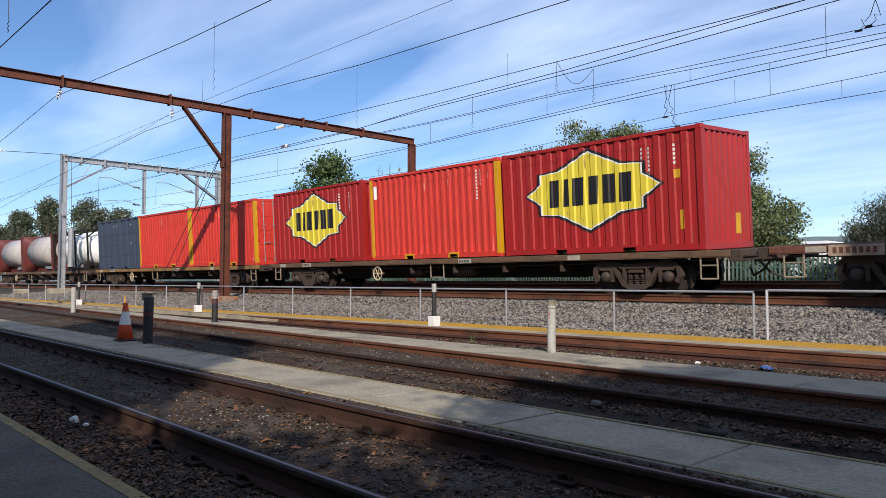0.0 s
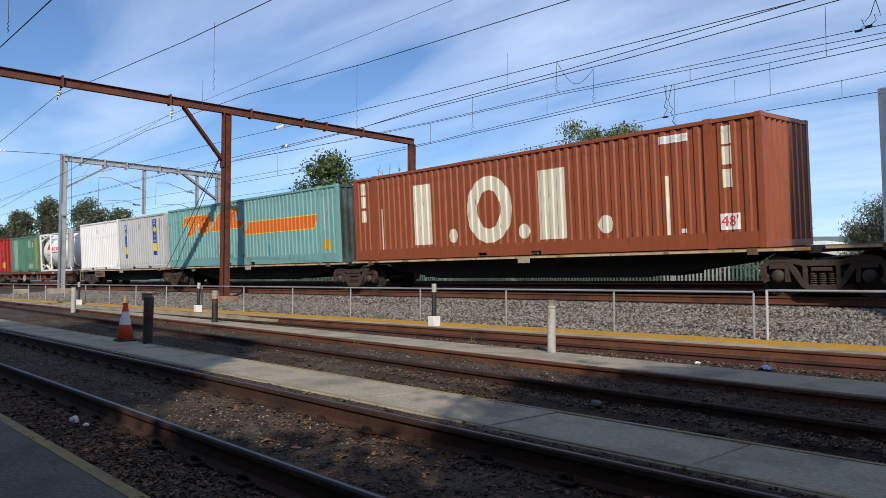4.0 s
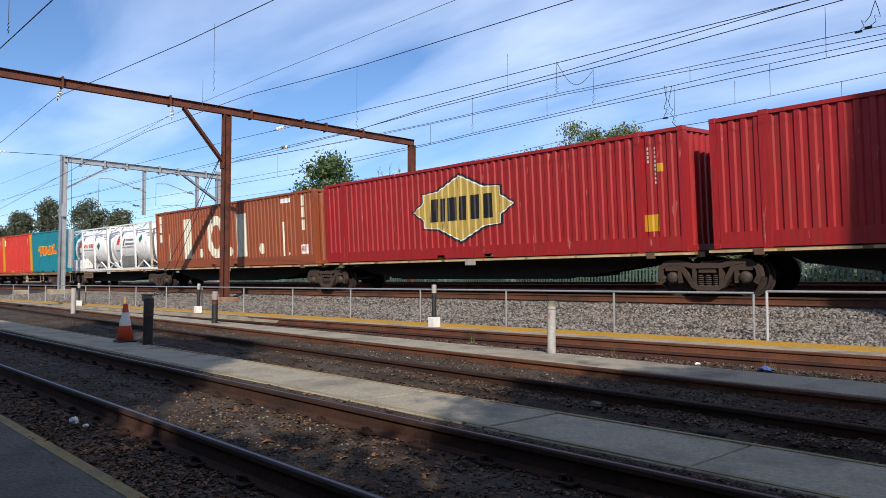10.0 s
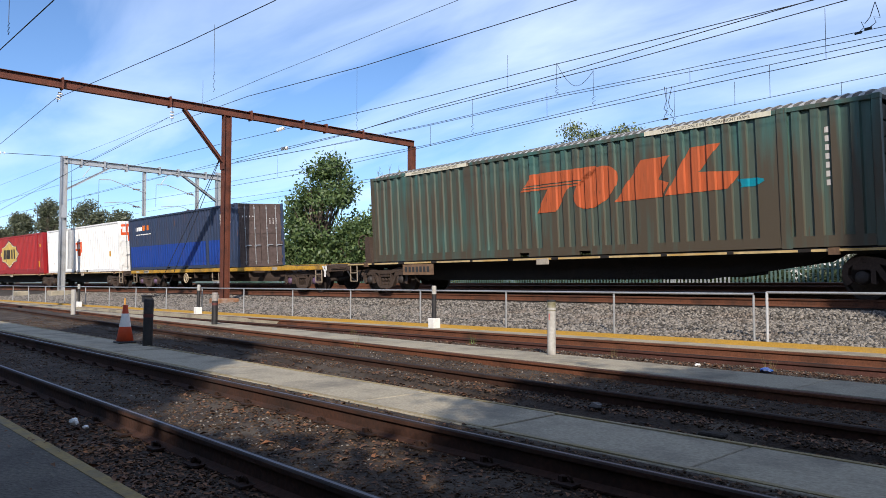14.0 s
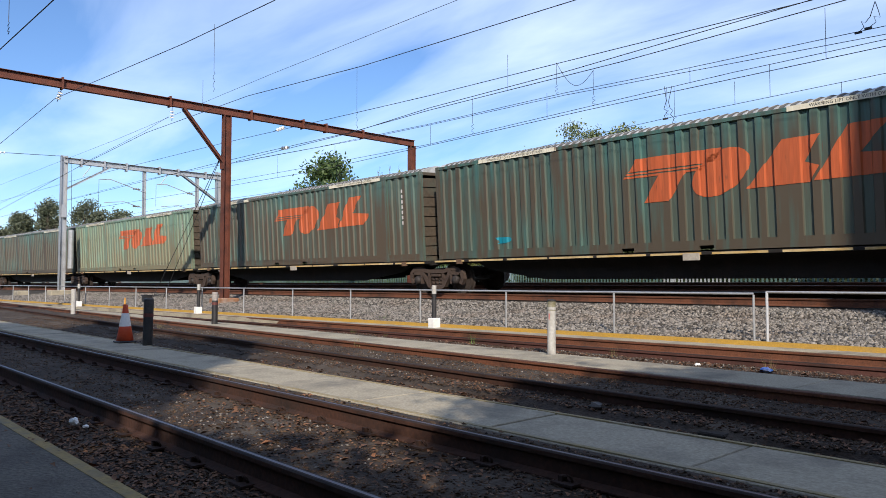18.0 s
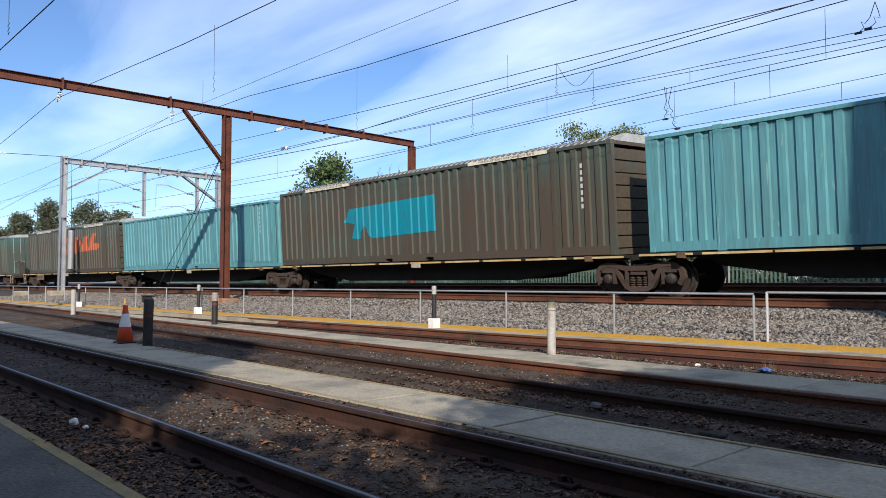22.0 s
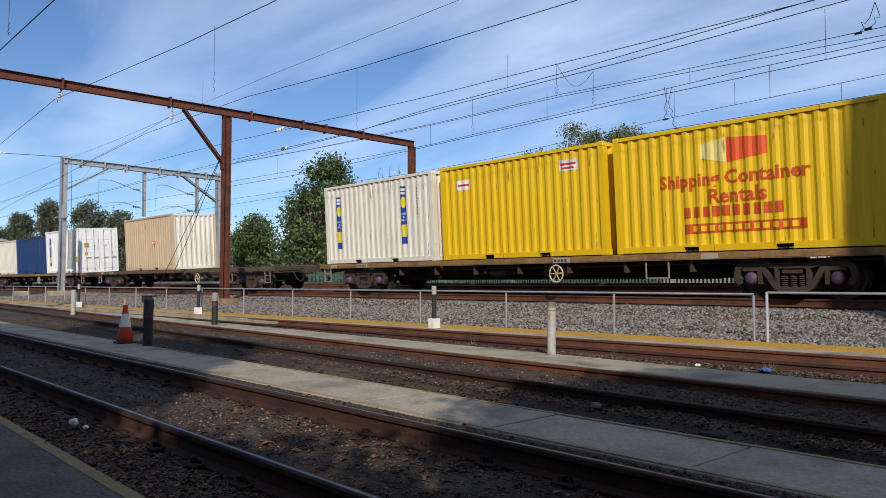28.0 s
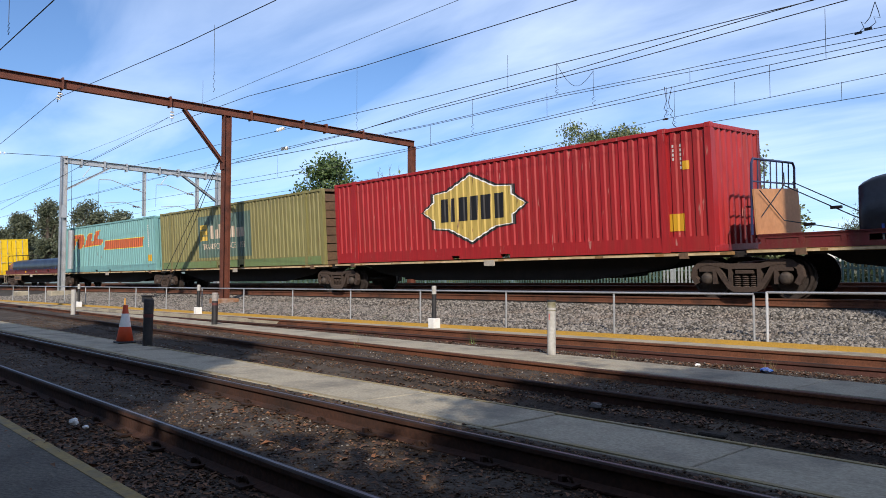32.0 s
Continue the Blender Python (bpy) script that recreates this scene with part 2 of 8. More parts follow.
def box(bm, x0, x1, y0, y1, z0, z1, bev=0.0):
    v = [bm.verts.new(c) for c in ((x0, y0, z0), (x1, y0, z0), (x1, y1, z0), (x0, y1, z0), (x0, y0, z1), (x1, y0, z1), (x1, y1, z1), (x0, y1, z1))]
    fs = [bm.faces.new([v[i] for i in f]) for f in ((3, 2, 1, 0), (4, 5, 6, 7), (0, 1, 5, 4), (1, 2, 6, 5), (2, 3, 7, 6), (3, 0, 4, 7))]
    if bev:
        es = list({e for f in fs for e in f.edges})
        bmesh.ops.bevel(bm, geom=es, offset=bev, segments=1, affect="EDGES")
    return bm


def boxes(*rows, bev=0.0):
    bm = bmesh.new()
    for r in rows:
        box(bm, *r, bev=bev)
    return bm


def tube(bm, pts, r, n=6, r2=None, cap=True):
    """A round bar through points, tapering from r to r2."""
    pts = [Vector(q) for q in pts]
    r2 = r if r2 is None else r2
    rings = []
    side = None
    for i, q in enumerate(pts):
        d = (pts[min(i + 1, len(pts) - 1)] - pts[max(i - 1, 0)]).normalized()
        if side is None:
            side = d.orthogonal().normalized()
        side = (side - d * side.dot(d)).normalized()
        up = d.cross(side)
        k = r + (r2 - r) * i / max(1, len(pts) - 1)
        rings.append([bm.verts.new(q + (side * math.cos(a) + up * math.sin(a)) * k) for a in (2 * math.pi * j / n for j in range(n))])
    for a, b in zip(rings, rings[1:]):
        for j in range(n):
            bm.faces.new((a[j], a[(j + 1) % n], b[(j + 1) % n], b[j]))
    if cap:
        bm.faces.new(rings[0][::-1])
        bm.faces.new(rings[-1])
    return bm


def lathe(bm, prof, axis="z", n=20, at=(0, 0, 0)):
    """Turns a profile of (radius, height) about an axis."""
    rings = []
    for r, h in prof:
        ring = []
        for j in range(n):
            a = 2 * math.pi * j / n
            c, s = r * math.cos(a), r * math.sin(a)
            q = {"z": (c, s, h), "x": (h, c, s), "y": (s, h, c)}[axis]
            ring.append(bm.verts.new(Vector(q) + Vector(at)))
        rings.append(ring)
    for a, b in zip(rings, rings[1:]):
        for j in range(n):
            bm.faces.new((a[j], a[(j + 1) % n], b[(j + 1) % n], b[j]))
    for ring, flip in ((rings[0], True), (rings[-1], False)):
        if (Vector(ring[0].co) - Vector(ring[1].co)).length > 1e-5:
            bm.faces.new(ring[::-1] if flip else ring)
    return bm


def plate(bm, outline, y0, y1):
    """A flat outline of (x, z) points, extruded from y0 to y1."""
    a = [bm.verts.new((x, y0, z)) for x, z in outline]
    b = [bm.verts.new((x, y1, z)) for x, z in outline]
    bm.faces.new(a)
    bm.faces.new(b[::-1])
    k = len(a)
    for i in range(k):
        bm.faces.new((a[(i + 1) % k], a[i], b[i], b[(i + 1) % k]))
    return bm


def strap(bm, pts, thick, y0, y1):
    """A bent flat bar through (x, z) points."""
    pts = [Vector((x, 0, z)) for x, z in pts]
    up, lo = [], []
    for i, q in enumerate(pts):
        d = (pts[min(i + 1, len(pts) - 1)] - pts[max(i - 1, 0)]).normalized()
        nrm = Vector((-d.z, 0, d.x))
        up.append(q + nrm * thick / 2)
        lo.append(q - nrm * thick / 2)
    for i in range(len(pts) - 1):
        plate(bm, [(q.x, q.z) for q in (lo[i], lo[i + 1], up[i + 1], up[i])], y0, y1)
    return bm


def cards(name, verts, faces, material, parent=None):
    """A mesh of many loose quads, straight from arrays."""
    me = bpy.data.meshes.new(name)
    me.vertices.add(len(verts))
    me.vertices.foreach_set("co", np.asarray(verts, dtype=np.float32).ravel())
    me.loops.add(faces.size)
    me.loops.foreach_set("vertex_index", faces.ravel().astype(np.int32))
    me.polygons.add(len(faces))
    me.polygons.foreach_set("loop_start", np.arange(0, faces.size, faces.shape[1], dtype=np.int32))
    me.update(calc_edges=True)
    me.materials.append(material)
    ob = new(name, me)
    if parent is not None:
        ob.parent = parent
    return ob

def lettering(body, size, bold=0.0):
    """The built-in font as a flat bmesh in x and z, centred."""
    cu = bpy.data.curves.new("lettering", "FONT")
    cu.body, cu.size, cu.align_x, cu.align_y, cu.resolution_u = body, size, "CENTER", "CENTER", 2
    cu.offset = bold
    ob = new("lettering", cu)
    me = bpy.data.meshes.new_from_object(ob.evaluated_get(bpy.context.evaluated_depsgraph_get()))
    bpy.data.objects.remove(ob)
    bm = bmesh.new()
    bm.from_mesh(me)
    bpy.data.meshes.remove(me)
    for v in bm.verts:
        v.co = (v.co.x, 0, v.co.y)
    bmesh.ops.triangulate(bm, faces=bm.faces[:])
    return bm


# ---- the lie of the land ----
BEND, APEX, SPEED = -0.0014338, -16.62, 15.8426
CANT, GRADE = 0.0606, 0.00155


def line_at(s):
    """Main line: the middle between the rail heads at s metres along it, and its three axes."""
    q = max(-110.0, min(45.0, s))
    a = BEND * q
    t = Vector((math.cos(a), math.sin(a), 0))
    n = Vector((-math.sin(a), math.cos(a), 0))
    foot = Vector((APEX + math.sin(a) / BEND, 15.458 + (1 - math.cos(a)) / BEND, 1.7395 + GRADE * q)) + t * (s - q)
    up = Vector((0, 0, 1))
    n2, u2 = n * math.cos(CANT) + up * math.sin(CANT), up * math.cos(CANT) - n * math.sin(CANT)
    return foot + n2 * 1.25 - u2 * 1.07, t, n2, u2


def on_line(s):
    c, t, n, u = line_at(s)
    return Matrix(((t.x, n.x, u.x, c.x), (t.y, n.y, u.y, c.y), (t.z, n.z, u.z, c.z), (0, 0, 0, 1)))


def edge_y(x):
    """The yellow-lined edge of the yard, which closes slowly on its outer track."""
    return 12.12 + 0.065 * (max(x, -26) + 5.5) + 0.048 * (max(min(x, -26), -75) + 26)


def span(lo, hi, step):
    k = max(1, round((hi - lo) / step))
    return [lo + (hi - lo) * i / k for i in range(k + 1)]


def ground_z(x, y):
    if y < 1.3:
        return -0.16
    e = edge_y(x)
    if y < e - 0.2:
        h = -0.168 + 0.018 * noise.fractal((x * 1.1, y * 1.1, 0), 1.0, 2.0, 4) + 0.012 * noise.noise((x * 7, y * 7, 3))
        if 3.74 < y < 3.9:
            h = -0.017 + 0.006 * noise.noise((x * 5, y * 5, 1))
        elif 4.84 < y < 5.5 - 0.04 * (x + 5):
            h -= 0.012
        elif 5.64 - 0.04 * (x + 5) < y < 7.6 - 0.04 * (x + 5):
            h += 0.056
        elif 8.3 - 0.03 * (x + 5) < y < 9.75 + 0.045 * (x + 5):
            # dirt banked against the second walkway
            h += 0.14 - 0.05 * max(0.0, min(1.0, (y - 8.7 + 0.022 * (x + 5)) / 1.0))
        return h
    if y < e + 3:
        return -0.15
    return 0.1


xs = [-2500, -1200, -600, -300, -150, -90] + span(-60, -22, 1.5) + span(-21.8, 3, 0.16) + [6, 10, 20, 60, 150, 400, 1000, 2500]
ys = [-2500, -800, -250, -80, -30, -10, -4, 1.2] + span(1.35, 3.63, 0.16) + [3.72, 3.76, 3.88, 3.92] + span(4.05, 12.0, 0.16) + [13, 14, 16, 20, 24, 27, 35, 60, 120, 300, 900, 2500]
verts = [(x, y, ground_z(x, y)) for y in ys for x in xs]
nx = len(xs)
faces = [(j * nx + i, j * nx + i + 1, (j + 1) * nx + i + 1, (j + 1) * nx + i) for j in range(len(ys) - 1) for i in range(nx - 1)]
ground = shell("ground", verts, faces, DIRT, smooth=True)
tagged(ground, "dark oily yard dirt strewn with dry leaves", "ground", kind="structure")
ground.data.materials.append(EARTH)
for poly in ground.data.polygons:
    c = poly.center
    if c.y > 22 or c.y < -6 or abs(c.x + 25) > 60:
        poly.material_index = 1

# rail section: foot, web, head (y across, z from the rail top)
RAIL = ((-0.073, -0.165), (0.073, -0.165), (0.073, -0.153), (0.012, -0.132), (0.010, -0.048), (0.034, -0.036), (0.036, -0.008), (0.026, -0.0005), (0.010, 0.001), (-0.014, 0.001), (-0.026, -0.0005), (-0.036, -0.008), (-0.034, -0.036), (-0.010, -0.048), (-0.012, -0.132), (-0.073, -0.153))


def rail(name, stations, label, mats=(RAILRUST, RUSTTOP, DULLTOP), group=""):
    """A rail swept through poses (matrices) with its head in worn steel."""
    verts, faces = [], []
    k = len(RAIL)
    for m in stations:
        verts += [m @ Vector((0, y, z)) for y, z in RAIL]
    for i in range(len(stations) - 1):
        for j in range(k):
            faces.append((i * k + j, (i + 1) * k + j, (i + 1) * k + (j + 1) % k, i * k + (j + 1) % k))
    me = bpy.data.meshes.new(name)
    me.from_pydata(verts, [], faces)
    for m in mats:
        me.materials.append(m)
    for i, poly in enumerate(me.polygons):
        poly.material_index = 2 if i % k == 8 else 1 if i % k in (6, 7, 9, 10) else 0
    return tagged(new(name, me), label, "rail", group, "structure")


TRACK1 = (2.245, 3.68, 0.0, 0.0)
TRACK2 = (6.10, 7.52, -0.044, -0.040)
TRACK3 = (10.06, 11.50, 0.045, 0.050)
for near, far, k, k2 in (TRACK1, TRACK2, TRACK3):
    for y0, kk in ((near, k), (far, k2)):
        rail("yard_rail", [pose(x, y0 + kk * (x + 5), 0, 0, 0, math.degrees(math.atan(kk))) for x in (-75, -50, -30, 0, 30)], "rusty brown steel rail half sunk in yard dirt", (YARDRAIL, DARKTOP, RAILTOP) if y0 < 4 else (YARDRAIL, DARKTOP, DARKTOP) if y0 < 7 else (MAROONRAIL, DARKTOP, DARKTOP) if 10 < y0 < 11 else (RAILRUST, RUSTTOP, RUSTTOP), "yard rails")

# concrete walkways between the tracks
def walkway(name, y0, y1, k0, k1, x0, x1, joint, top=0.0, label=""):
    slabs = thing(name, label, "walkway", kind="structure")
    xs = [x for x in span(x0, x1, joint)]
    for i, (xa, xb) in enumerate(zip(xs, xs[1:])):
        bm = bmesh.new()
        lift = top + random.uniform(-0.004, 0.004)
        g = 0.009
        q = [(xa + g, y0 + k0 * (xa + 5)), (xb - g, y0 + k0 * (xb + 5)), (xb - g, y1 + k1 * (xb + 5)), (xa + g, y1 + k1 * (xa + 5))]
        lo = [bm.verts.new((x, y, -0.2)) for x, y in q]
        hi = [bm.verts.new((x, y, lift)) for x, y in q]
        bm.faces.new(hi)
        for j in range(4):
            bm.faces.new((lo[j], lo[(j + 1) % 4], hi[(j + 1) % 4], hi[j]))
        bmesh.ops.bevel(bm, geom=[e for e in bm.edges if all(v.co.z > -0.1 for v in e.verts)], offset=0.006, segments=1, affect="EDGES")
        part("slab", bm, CONC, slabs)
    return slabs


walkway("walkway", 3.89, 4.82, 0, 0, -3.76 - 1.6 * 40, -3.76 + 1.6 * 8, 1.6, -0.01, "pale concrete walkway with fine joints between the tracks")
walkway("walkway", 7.63, 8.62, -0.040, -0.022, -45, 6, 3.0, -0.005, "pale concrete walkway between two rusty tracks")
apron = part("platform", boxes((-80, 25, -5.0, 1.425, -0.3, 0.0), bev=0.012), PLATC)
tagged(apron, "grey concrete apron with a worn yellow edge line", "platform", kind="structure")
line = part("edge_line", boxes((-80, 25, 1.335, 1.412, -0.01, 0.003)), YELD, apron, "worn yellow paint line")
for y in (3.91, 4.755):
    l2 = part("trim", boxes((-60, 6, y, y + 0.042, -0.02, -0.0035)), YELF)
    tagged(l2, "faded yellow line along the walkway's edge", "line", kind="structure")

# outer edge: concrete strip with a yellow kerb
verts, faces = [], []
ex = [-140, -70] + span(-65, -9, 4) + [0, 10, 25]
for x in ex:
    e = edge_y(x)
    verts += [(x, e - 0.46, -0.2), (x, e - 0.46, -0.01), (x, e - 0.02, 0.0), (x, e - 0.02, -0.2)]
for i in range(len(ex) - 1):
    for j in range(3):
        faces.append((4 * i + j, 4 * i + 4 + j, 4 * i + 5 + j, 4 * i + 1 + j))
tagged(shell("pavement", verts, faces, CONC), "pale concrete strip beside the outer yard track", "walkway", kind="structure")
verts, faces = [], []
for x in ex:
    e = edge_y(x)
    verts += [(x, e - 0.02, -0.2), (x, e - 0.02, 0.075), (x, e + 0.075, 0.075), (x, e + 0.075, -0.2)]
for i in range(len(ex) - 1):
    for j in range(3):
        faces.append((4 * i + j, 4 * i + 4 + j, 4 * i + 5 + j, 4 * i + 1 + j))
tagged(shell("kerb", verts, faces, YEL), "yellow painted kerb along the ballast", "kerb", kind="structure")

# ballast bed of the two main tracks
def bed_row(s):
    c, t, n, u = line_at(s)
    e = edge_y(c.x)
    near = c.y - e - 0.065
    rows = [(-near, None, 0.0), (-near + 0.15, None, 0.06), (-2.25, -0.30, 0), (-1.75, -0.205, 0), (-1.1, -0.19, 0), (0, -0.20, 0), (1.1, -0.19, 0), (2.0, -0.20, 0), (3.0, -0.20, 0), (4.1, -0.19, 0), (5.4, -0.2, 0), (6.2, -0.27, 0), (7.6, None, 0.1)]
    out = []
    for y, zr, za in rows:
        q = c + n * y
        out.append((q.x, q.y, za if zr is None else (c + n * y + u * zr).z))
    return out


def bed_z(row, y):
    for (x0, y0, z0), (x1, y1, z1) in zip(row, row[1:]):
        if y0 <= y <= y1:
            return z0 + (z1 - z0) * (y - y0) / (y1 - y0)
    return row[-1][2]


stn = span(-130, -60, 5) + span(-58, 26, 2) + [40, 70]
verts, faces = [], []
for s in stn:
    verts += bed_row(s)
k = 13
for i in range(len(stn) - 1):
    for j in range(k - 1):
        faces.append((i * k + j, (i + 1) * k + j, (i + 1) * k + j + 1, i * k + j + 1))
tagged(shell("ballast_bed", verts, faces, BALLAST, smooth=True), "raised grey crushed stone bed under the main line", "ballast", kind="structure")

for shift in (0.0, 4.15):
    for off in (-0.7525, 0.7525):
        st = [on_line(s) @ pose(0, off + shift, 0) for s in span(-130, 70, 5)]
        rail("main_rail", st, "rusty brown steel rail on grey ballast", group="main line rails")

# stones that can be told apart on the near slope
def stones(name, rng, places, size, material, label, flat=0.7):
    """Loose eight-sided stones at the places given."""
    base = np.array([(1, 0, 0), (0, 1, 0), (-1, 0, 0), (0, -1, 0), (0, 0, 1), (0, 0, -1)], float)
    tri = np.array([(0, 1, 4), (1, 2, 4), (2, 3, 4), (3, 0, 4), (1, 0, 5), (2, 1, 5), (3, 2, 5), (0, 3, 5)])
    n = len(places)
    v = base[None] * rng.uniform(0.6, 1.2, (n, 6, 1)) + rng.uniform(-0.25, 0.25, (n, 6, 3))
    v *= (1, 1, flat)
    a, t = rng.uniform(0, 6.28, n), rng.uniform(-0.6, 0.6, n)
    y, z = v[..., 1] * np.cos(t)[:, None] - v[..., 2] * np.sin(t)[:, None], v[..., 1] * np.sin(t)[:, None] + v[..., 2] * np.cos(t)[:, None]
    x = v[..., 0]
    v = np.stack((x * np.cos(a)[:, None] - y * np.sin(a)[:, None], x * np.sin(a)[:, None] + y * np.cos(a)[:, None], z), axis=2)
    v = v * (size * rng.uniform(0.5, 1.3, (n, 1, 1))) + np.asarray(places)[:, None, :]
    f = (tri[None] + 6 * np.arange(n)[:, None, None]).reshape(-1, 3)
    return tagged(cards(name, v.reshape(-1, 3), f, material), label, "stones", kind="stuff")


rng = np.random.default_rng(5)
ROWS = {}


def ballast_place(r):
    s = 14 - 52 * r.random() ** 1.35
    key = round(s * 2)
    if key not in ROWS:
        ROWS[key] = bed_row(key / 2)
    row = ROWS[key]
    y = row[0][1] + r.random() * (row[3][1] + 0.55 - row[0][1])
    return row[0][0] + (s - key / 2), y, bed_z(row, y) + 0.005


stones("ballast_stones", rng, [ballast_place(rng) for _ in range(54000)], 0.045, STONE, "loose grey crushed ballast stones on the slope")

# yard floor: pebbles, dry leaves, sleepers, rail fastenings
def yard_spot(r, near=False):
    """A place on bare dirt between the tracks."""
    while True:
        x = -1.2 - 26 * r.random() ** 2.1
        y = r.uniform(1.45, 12.0)
        if 3.85 < y < 4.83 or 7.5 - 0.04 * (x + 5) < y < 8.66 - 0.022 * (x + 5) or y > edge_y(x) - 0.5:
            continue
        return x, y, ground_z(x, y)


spots = [yard_spot(rng) for _ in range(85000)]
stones("yard_pebbles", rng, spots, 0.0165, PEBBLE, "small dirty stones on the yard floor", 0.6)
pale = [yard_spot(rng) for _ in range(1500)]
for _ in range(1800):
    x = -1.5 - 24 * rng.random() ** 1.5
    y = 8.62 - 0.022 * (x + 5) + rng.random() * 1.3
    pale.append((x, y, ground_z(x, y) + 0.004))
for _ in range(800):
    x, y = -4.5 - 14 * rng.random(), 5.0 + 2.4 * rng.random()
    pale.append((x, y - 0.04 * (x + 5), ground_z(x, y - 0.04 * (x + 5)) + 0.004))
for _ in range(260):
    x, y = -5.8 + rng.normal() * 1.0, 3.0 + rng.normal() * 0.35
    if 2.35 < y < 3.6:
        pale.append((x, y, ground_z(x, y) + 0.003))
stones("pale_pebbles", rng, pale, 0.016, STONE, "pale grey stones strewn over the yard floor", 0.6)


def leaves(name, rng, places, size, material, label):
    """Curled fallen leaves: two bent quads each."""
    n = len(places)
    a = rng.uniform(0, 6.28, n)
    s = size * rng.uniform(0.5, 1.4, n)
    lift = rng.uniform(0.1, 0.8, (n, 2)) * s[:, None]
    u, w = np.stack((np.cos(a), np.sin(a), 0 * a), 1), np.stack((-np.sin(a), np.cos(a), 0 * a), 1)
    c = np.asarray(places) + (0, 0, 0.006)
    up = np.array((0, 0, 1.0))
    v = [c - u * s[:, None], c + u * s[:, None] + up * lift[:, :1] * 0.6, c + w * s[:, None] * 0.6 + up * lift[:, 1:], c - w * s[:, None] * 0.55 + up * lift[:, :1]]
    v = np.stack(v, 1).reshape(-1, 3)
    i = 4 * np.arange(n)[:, None]
    f = np.concatenate((i + (0, 3, 1), i + (0, 1, 2)), 0)
    return tagged(cards(name, v, f, material), label, "leaves", kind="stuff")


lv = [yard_spot(rng) for _ in range(5200)]
lv += [(rng.uniform(-6.5, -1.6), 1.42 - abs(rng.normal()) * 0.5, 0.001) for _ in range(60)]
for cx, cy, k in ((-5.5, 5.6, 500), (-3.6, 5.5, 260), (-8.5, 5.4, 400), (-4.8, 2.0, 420), (-7.5, 1.8, 500), (-4.0, 2.9, 260), (-11, 5.3, 300), (-12.5, 9.3, 200), (-4.2, 9.2, 260), (-5.0, 1.85, 900), (-8.0, 1.85, 900), (-3.2, 1.8, 500), (-6.5, 5.15, 500), (-3.0, 5.3, 400), (-10.0, 9.3, 300), (-4.6, 3.5, 300), (-7.0, 3.5, 200)):
    for _ in range(int(k * 1.5)):
        x, y = cx + rng.normal() * 1.4, cy + rng.normal() * 0.28
        lv.append((x, y, ground_z(x, y)))
mid_lv = []
for _ in range(900):
    x, y = -1.6 - 9 * rng.random() ** 1.4, rng.choice((1.75, 2.0, 3.3, 3.45, 5.2, 5.45, 5.8, 6.4, 8.95, 9.2)) + rng.normal() * 0.16
    if y > 1.45 and not 3.66 < y < 4.86:
        mid_lv.append((x, y, ground_z(x, y) + 0.006))
leaves("curled_leaves", rng, mid_lv, 0.029, mat("russet leaf", (0.12, 0.056, 0.028), 0.8, 0, 0.3, 30, None, bump=0.1, island=0.65), "curled russet leaves blown against the rails")
leaves("dry_leaves", rng, lv, 0.0195, DRYLEAF, "dry curled brown leaves lying along the rails")
big = [(-4.62, 2.85), (-4.95, 2.8), (-4.1, 3.15), (-3.15, 2.5), (-5.1, 1.62), (-4.4, 1.75), (-3.3, 1.65), (-3.0, 1.9), (-6.1, 1.8), (-3.4, 3.0), (-2.6, 3.1), (-5.6, 2.6)]
leaves("large_dry_leaves", rng, [(x, y, ground_z(x, y) + 0.01) for x, y in big], 0.048, mat("orange brown leaf", (0.26, 0.105, 0.04), 0.8, 0, 0.3, 30, None, bump=0.1, island=0.3), "large orange brown fallen leaves in the yard")

for near, far, k, k2 in (TRACK1, TRACK2):
    bed = thing("sleepers", "old dark timber sleepers half sunk in dirt", "sleepers", kind="structure")
    first = None
    for i in range(40):
        x = 1.2 - 0.66 * i
        y = (near + far) / 2 + k * (x + 5)
        if first is None:
            first = part("sleeper", boxes((-0.115, 0.115, -1.2, 1.2, -0.12, 0.0), bev=0.012), SLEEPER, bed)
            sink = 0.024 if near < 3 else -0.028
            first.location = (x, y, -0.168 - sink)
        else:
            again("sleeper", first, pose(x + rng.normal() * 0.03, y + rng.normal() * 0.04, -0.168 - sink + rng.normal() * 0.012, 0, 0, rng.normal() * 0.8), bed)
    for y0, kk in ((near, k), (far, k2)):
        clip0 = None
        grp = thing("rail_fastenings", "rusty rail plates and spikes along a yard rail", "fastenings", kind="structure")
        for i in range(40):
            x = 1.2 - 0.66 * i
            m = pose(x, y0 + kk * (x + 5), -0.160)
            if clip0 is None:
                bm = boxes((-0.08, 0.08, -0.15, 0.15, 0.0, 0.015), (-0.05, -0.02, -0.115, -0.07, 0.015, 0.05), (0.02, 0.05, 0.07, 0.115, 0.015, 0.05), (-0.05, -0.02, 0.07, 0.115, 0.015, 0.045))
                for sy in (-1, 1):
                    tube(bm, [(0.024 * math.cos(a) + 0.01, sy * (0.085 + 0.012 * math.sin(a)), 0.03 + 0.024 * math.sin(a)) for a in (math.pi * i / 4 for i in range(9))], 0.009, 5)
                clip0 = part("rail_plate", bm, YARDRAIL, grp)
                clip0.matrix_basis = m
            else:
                again("rail_plate", clip0, m, grp)


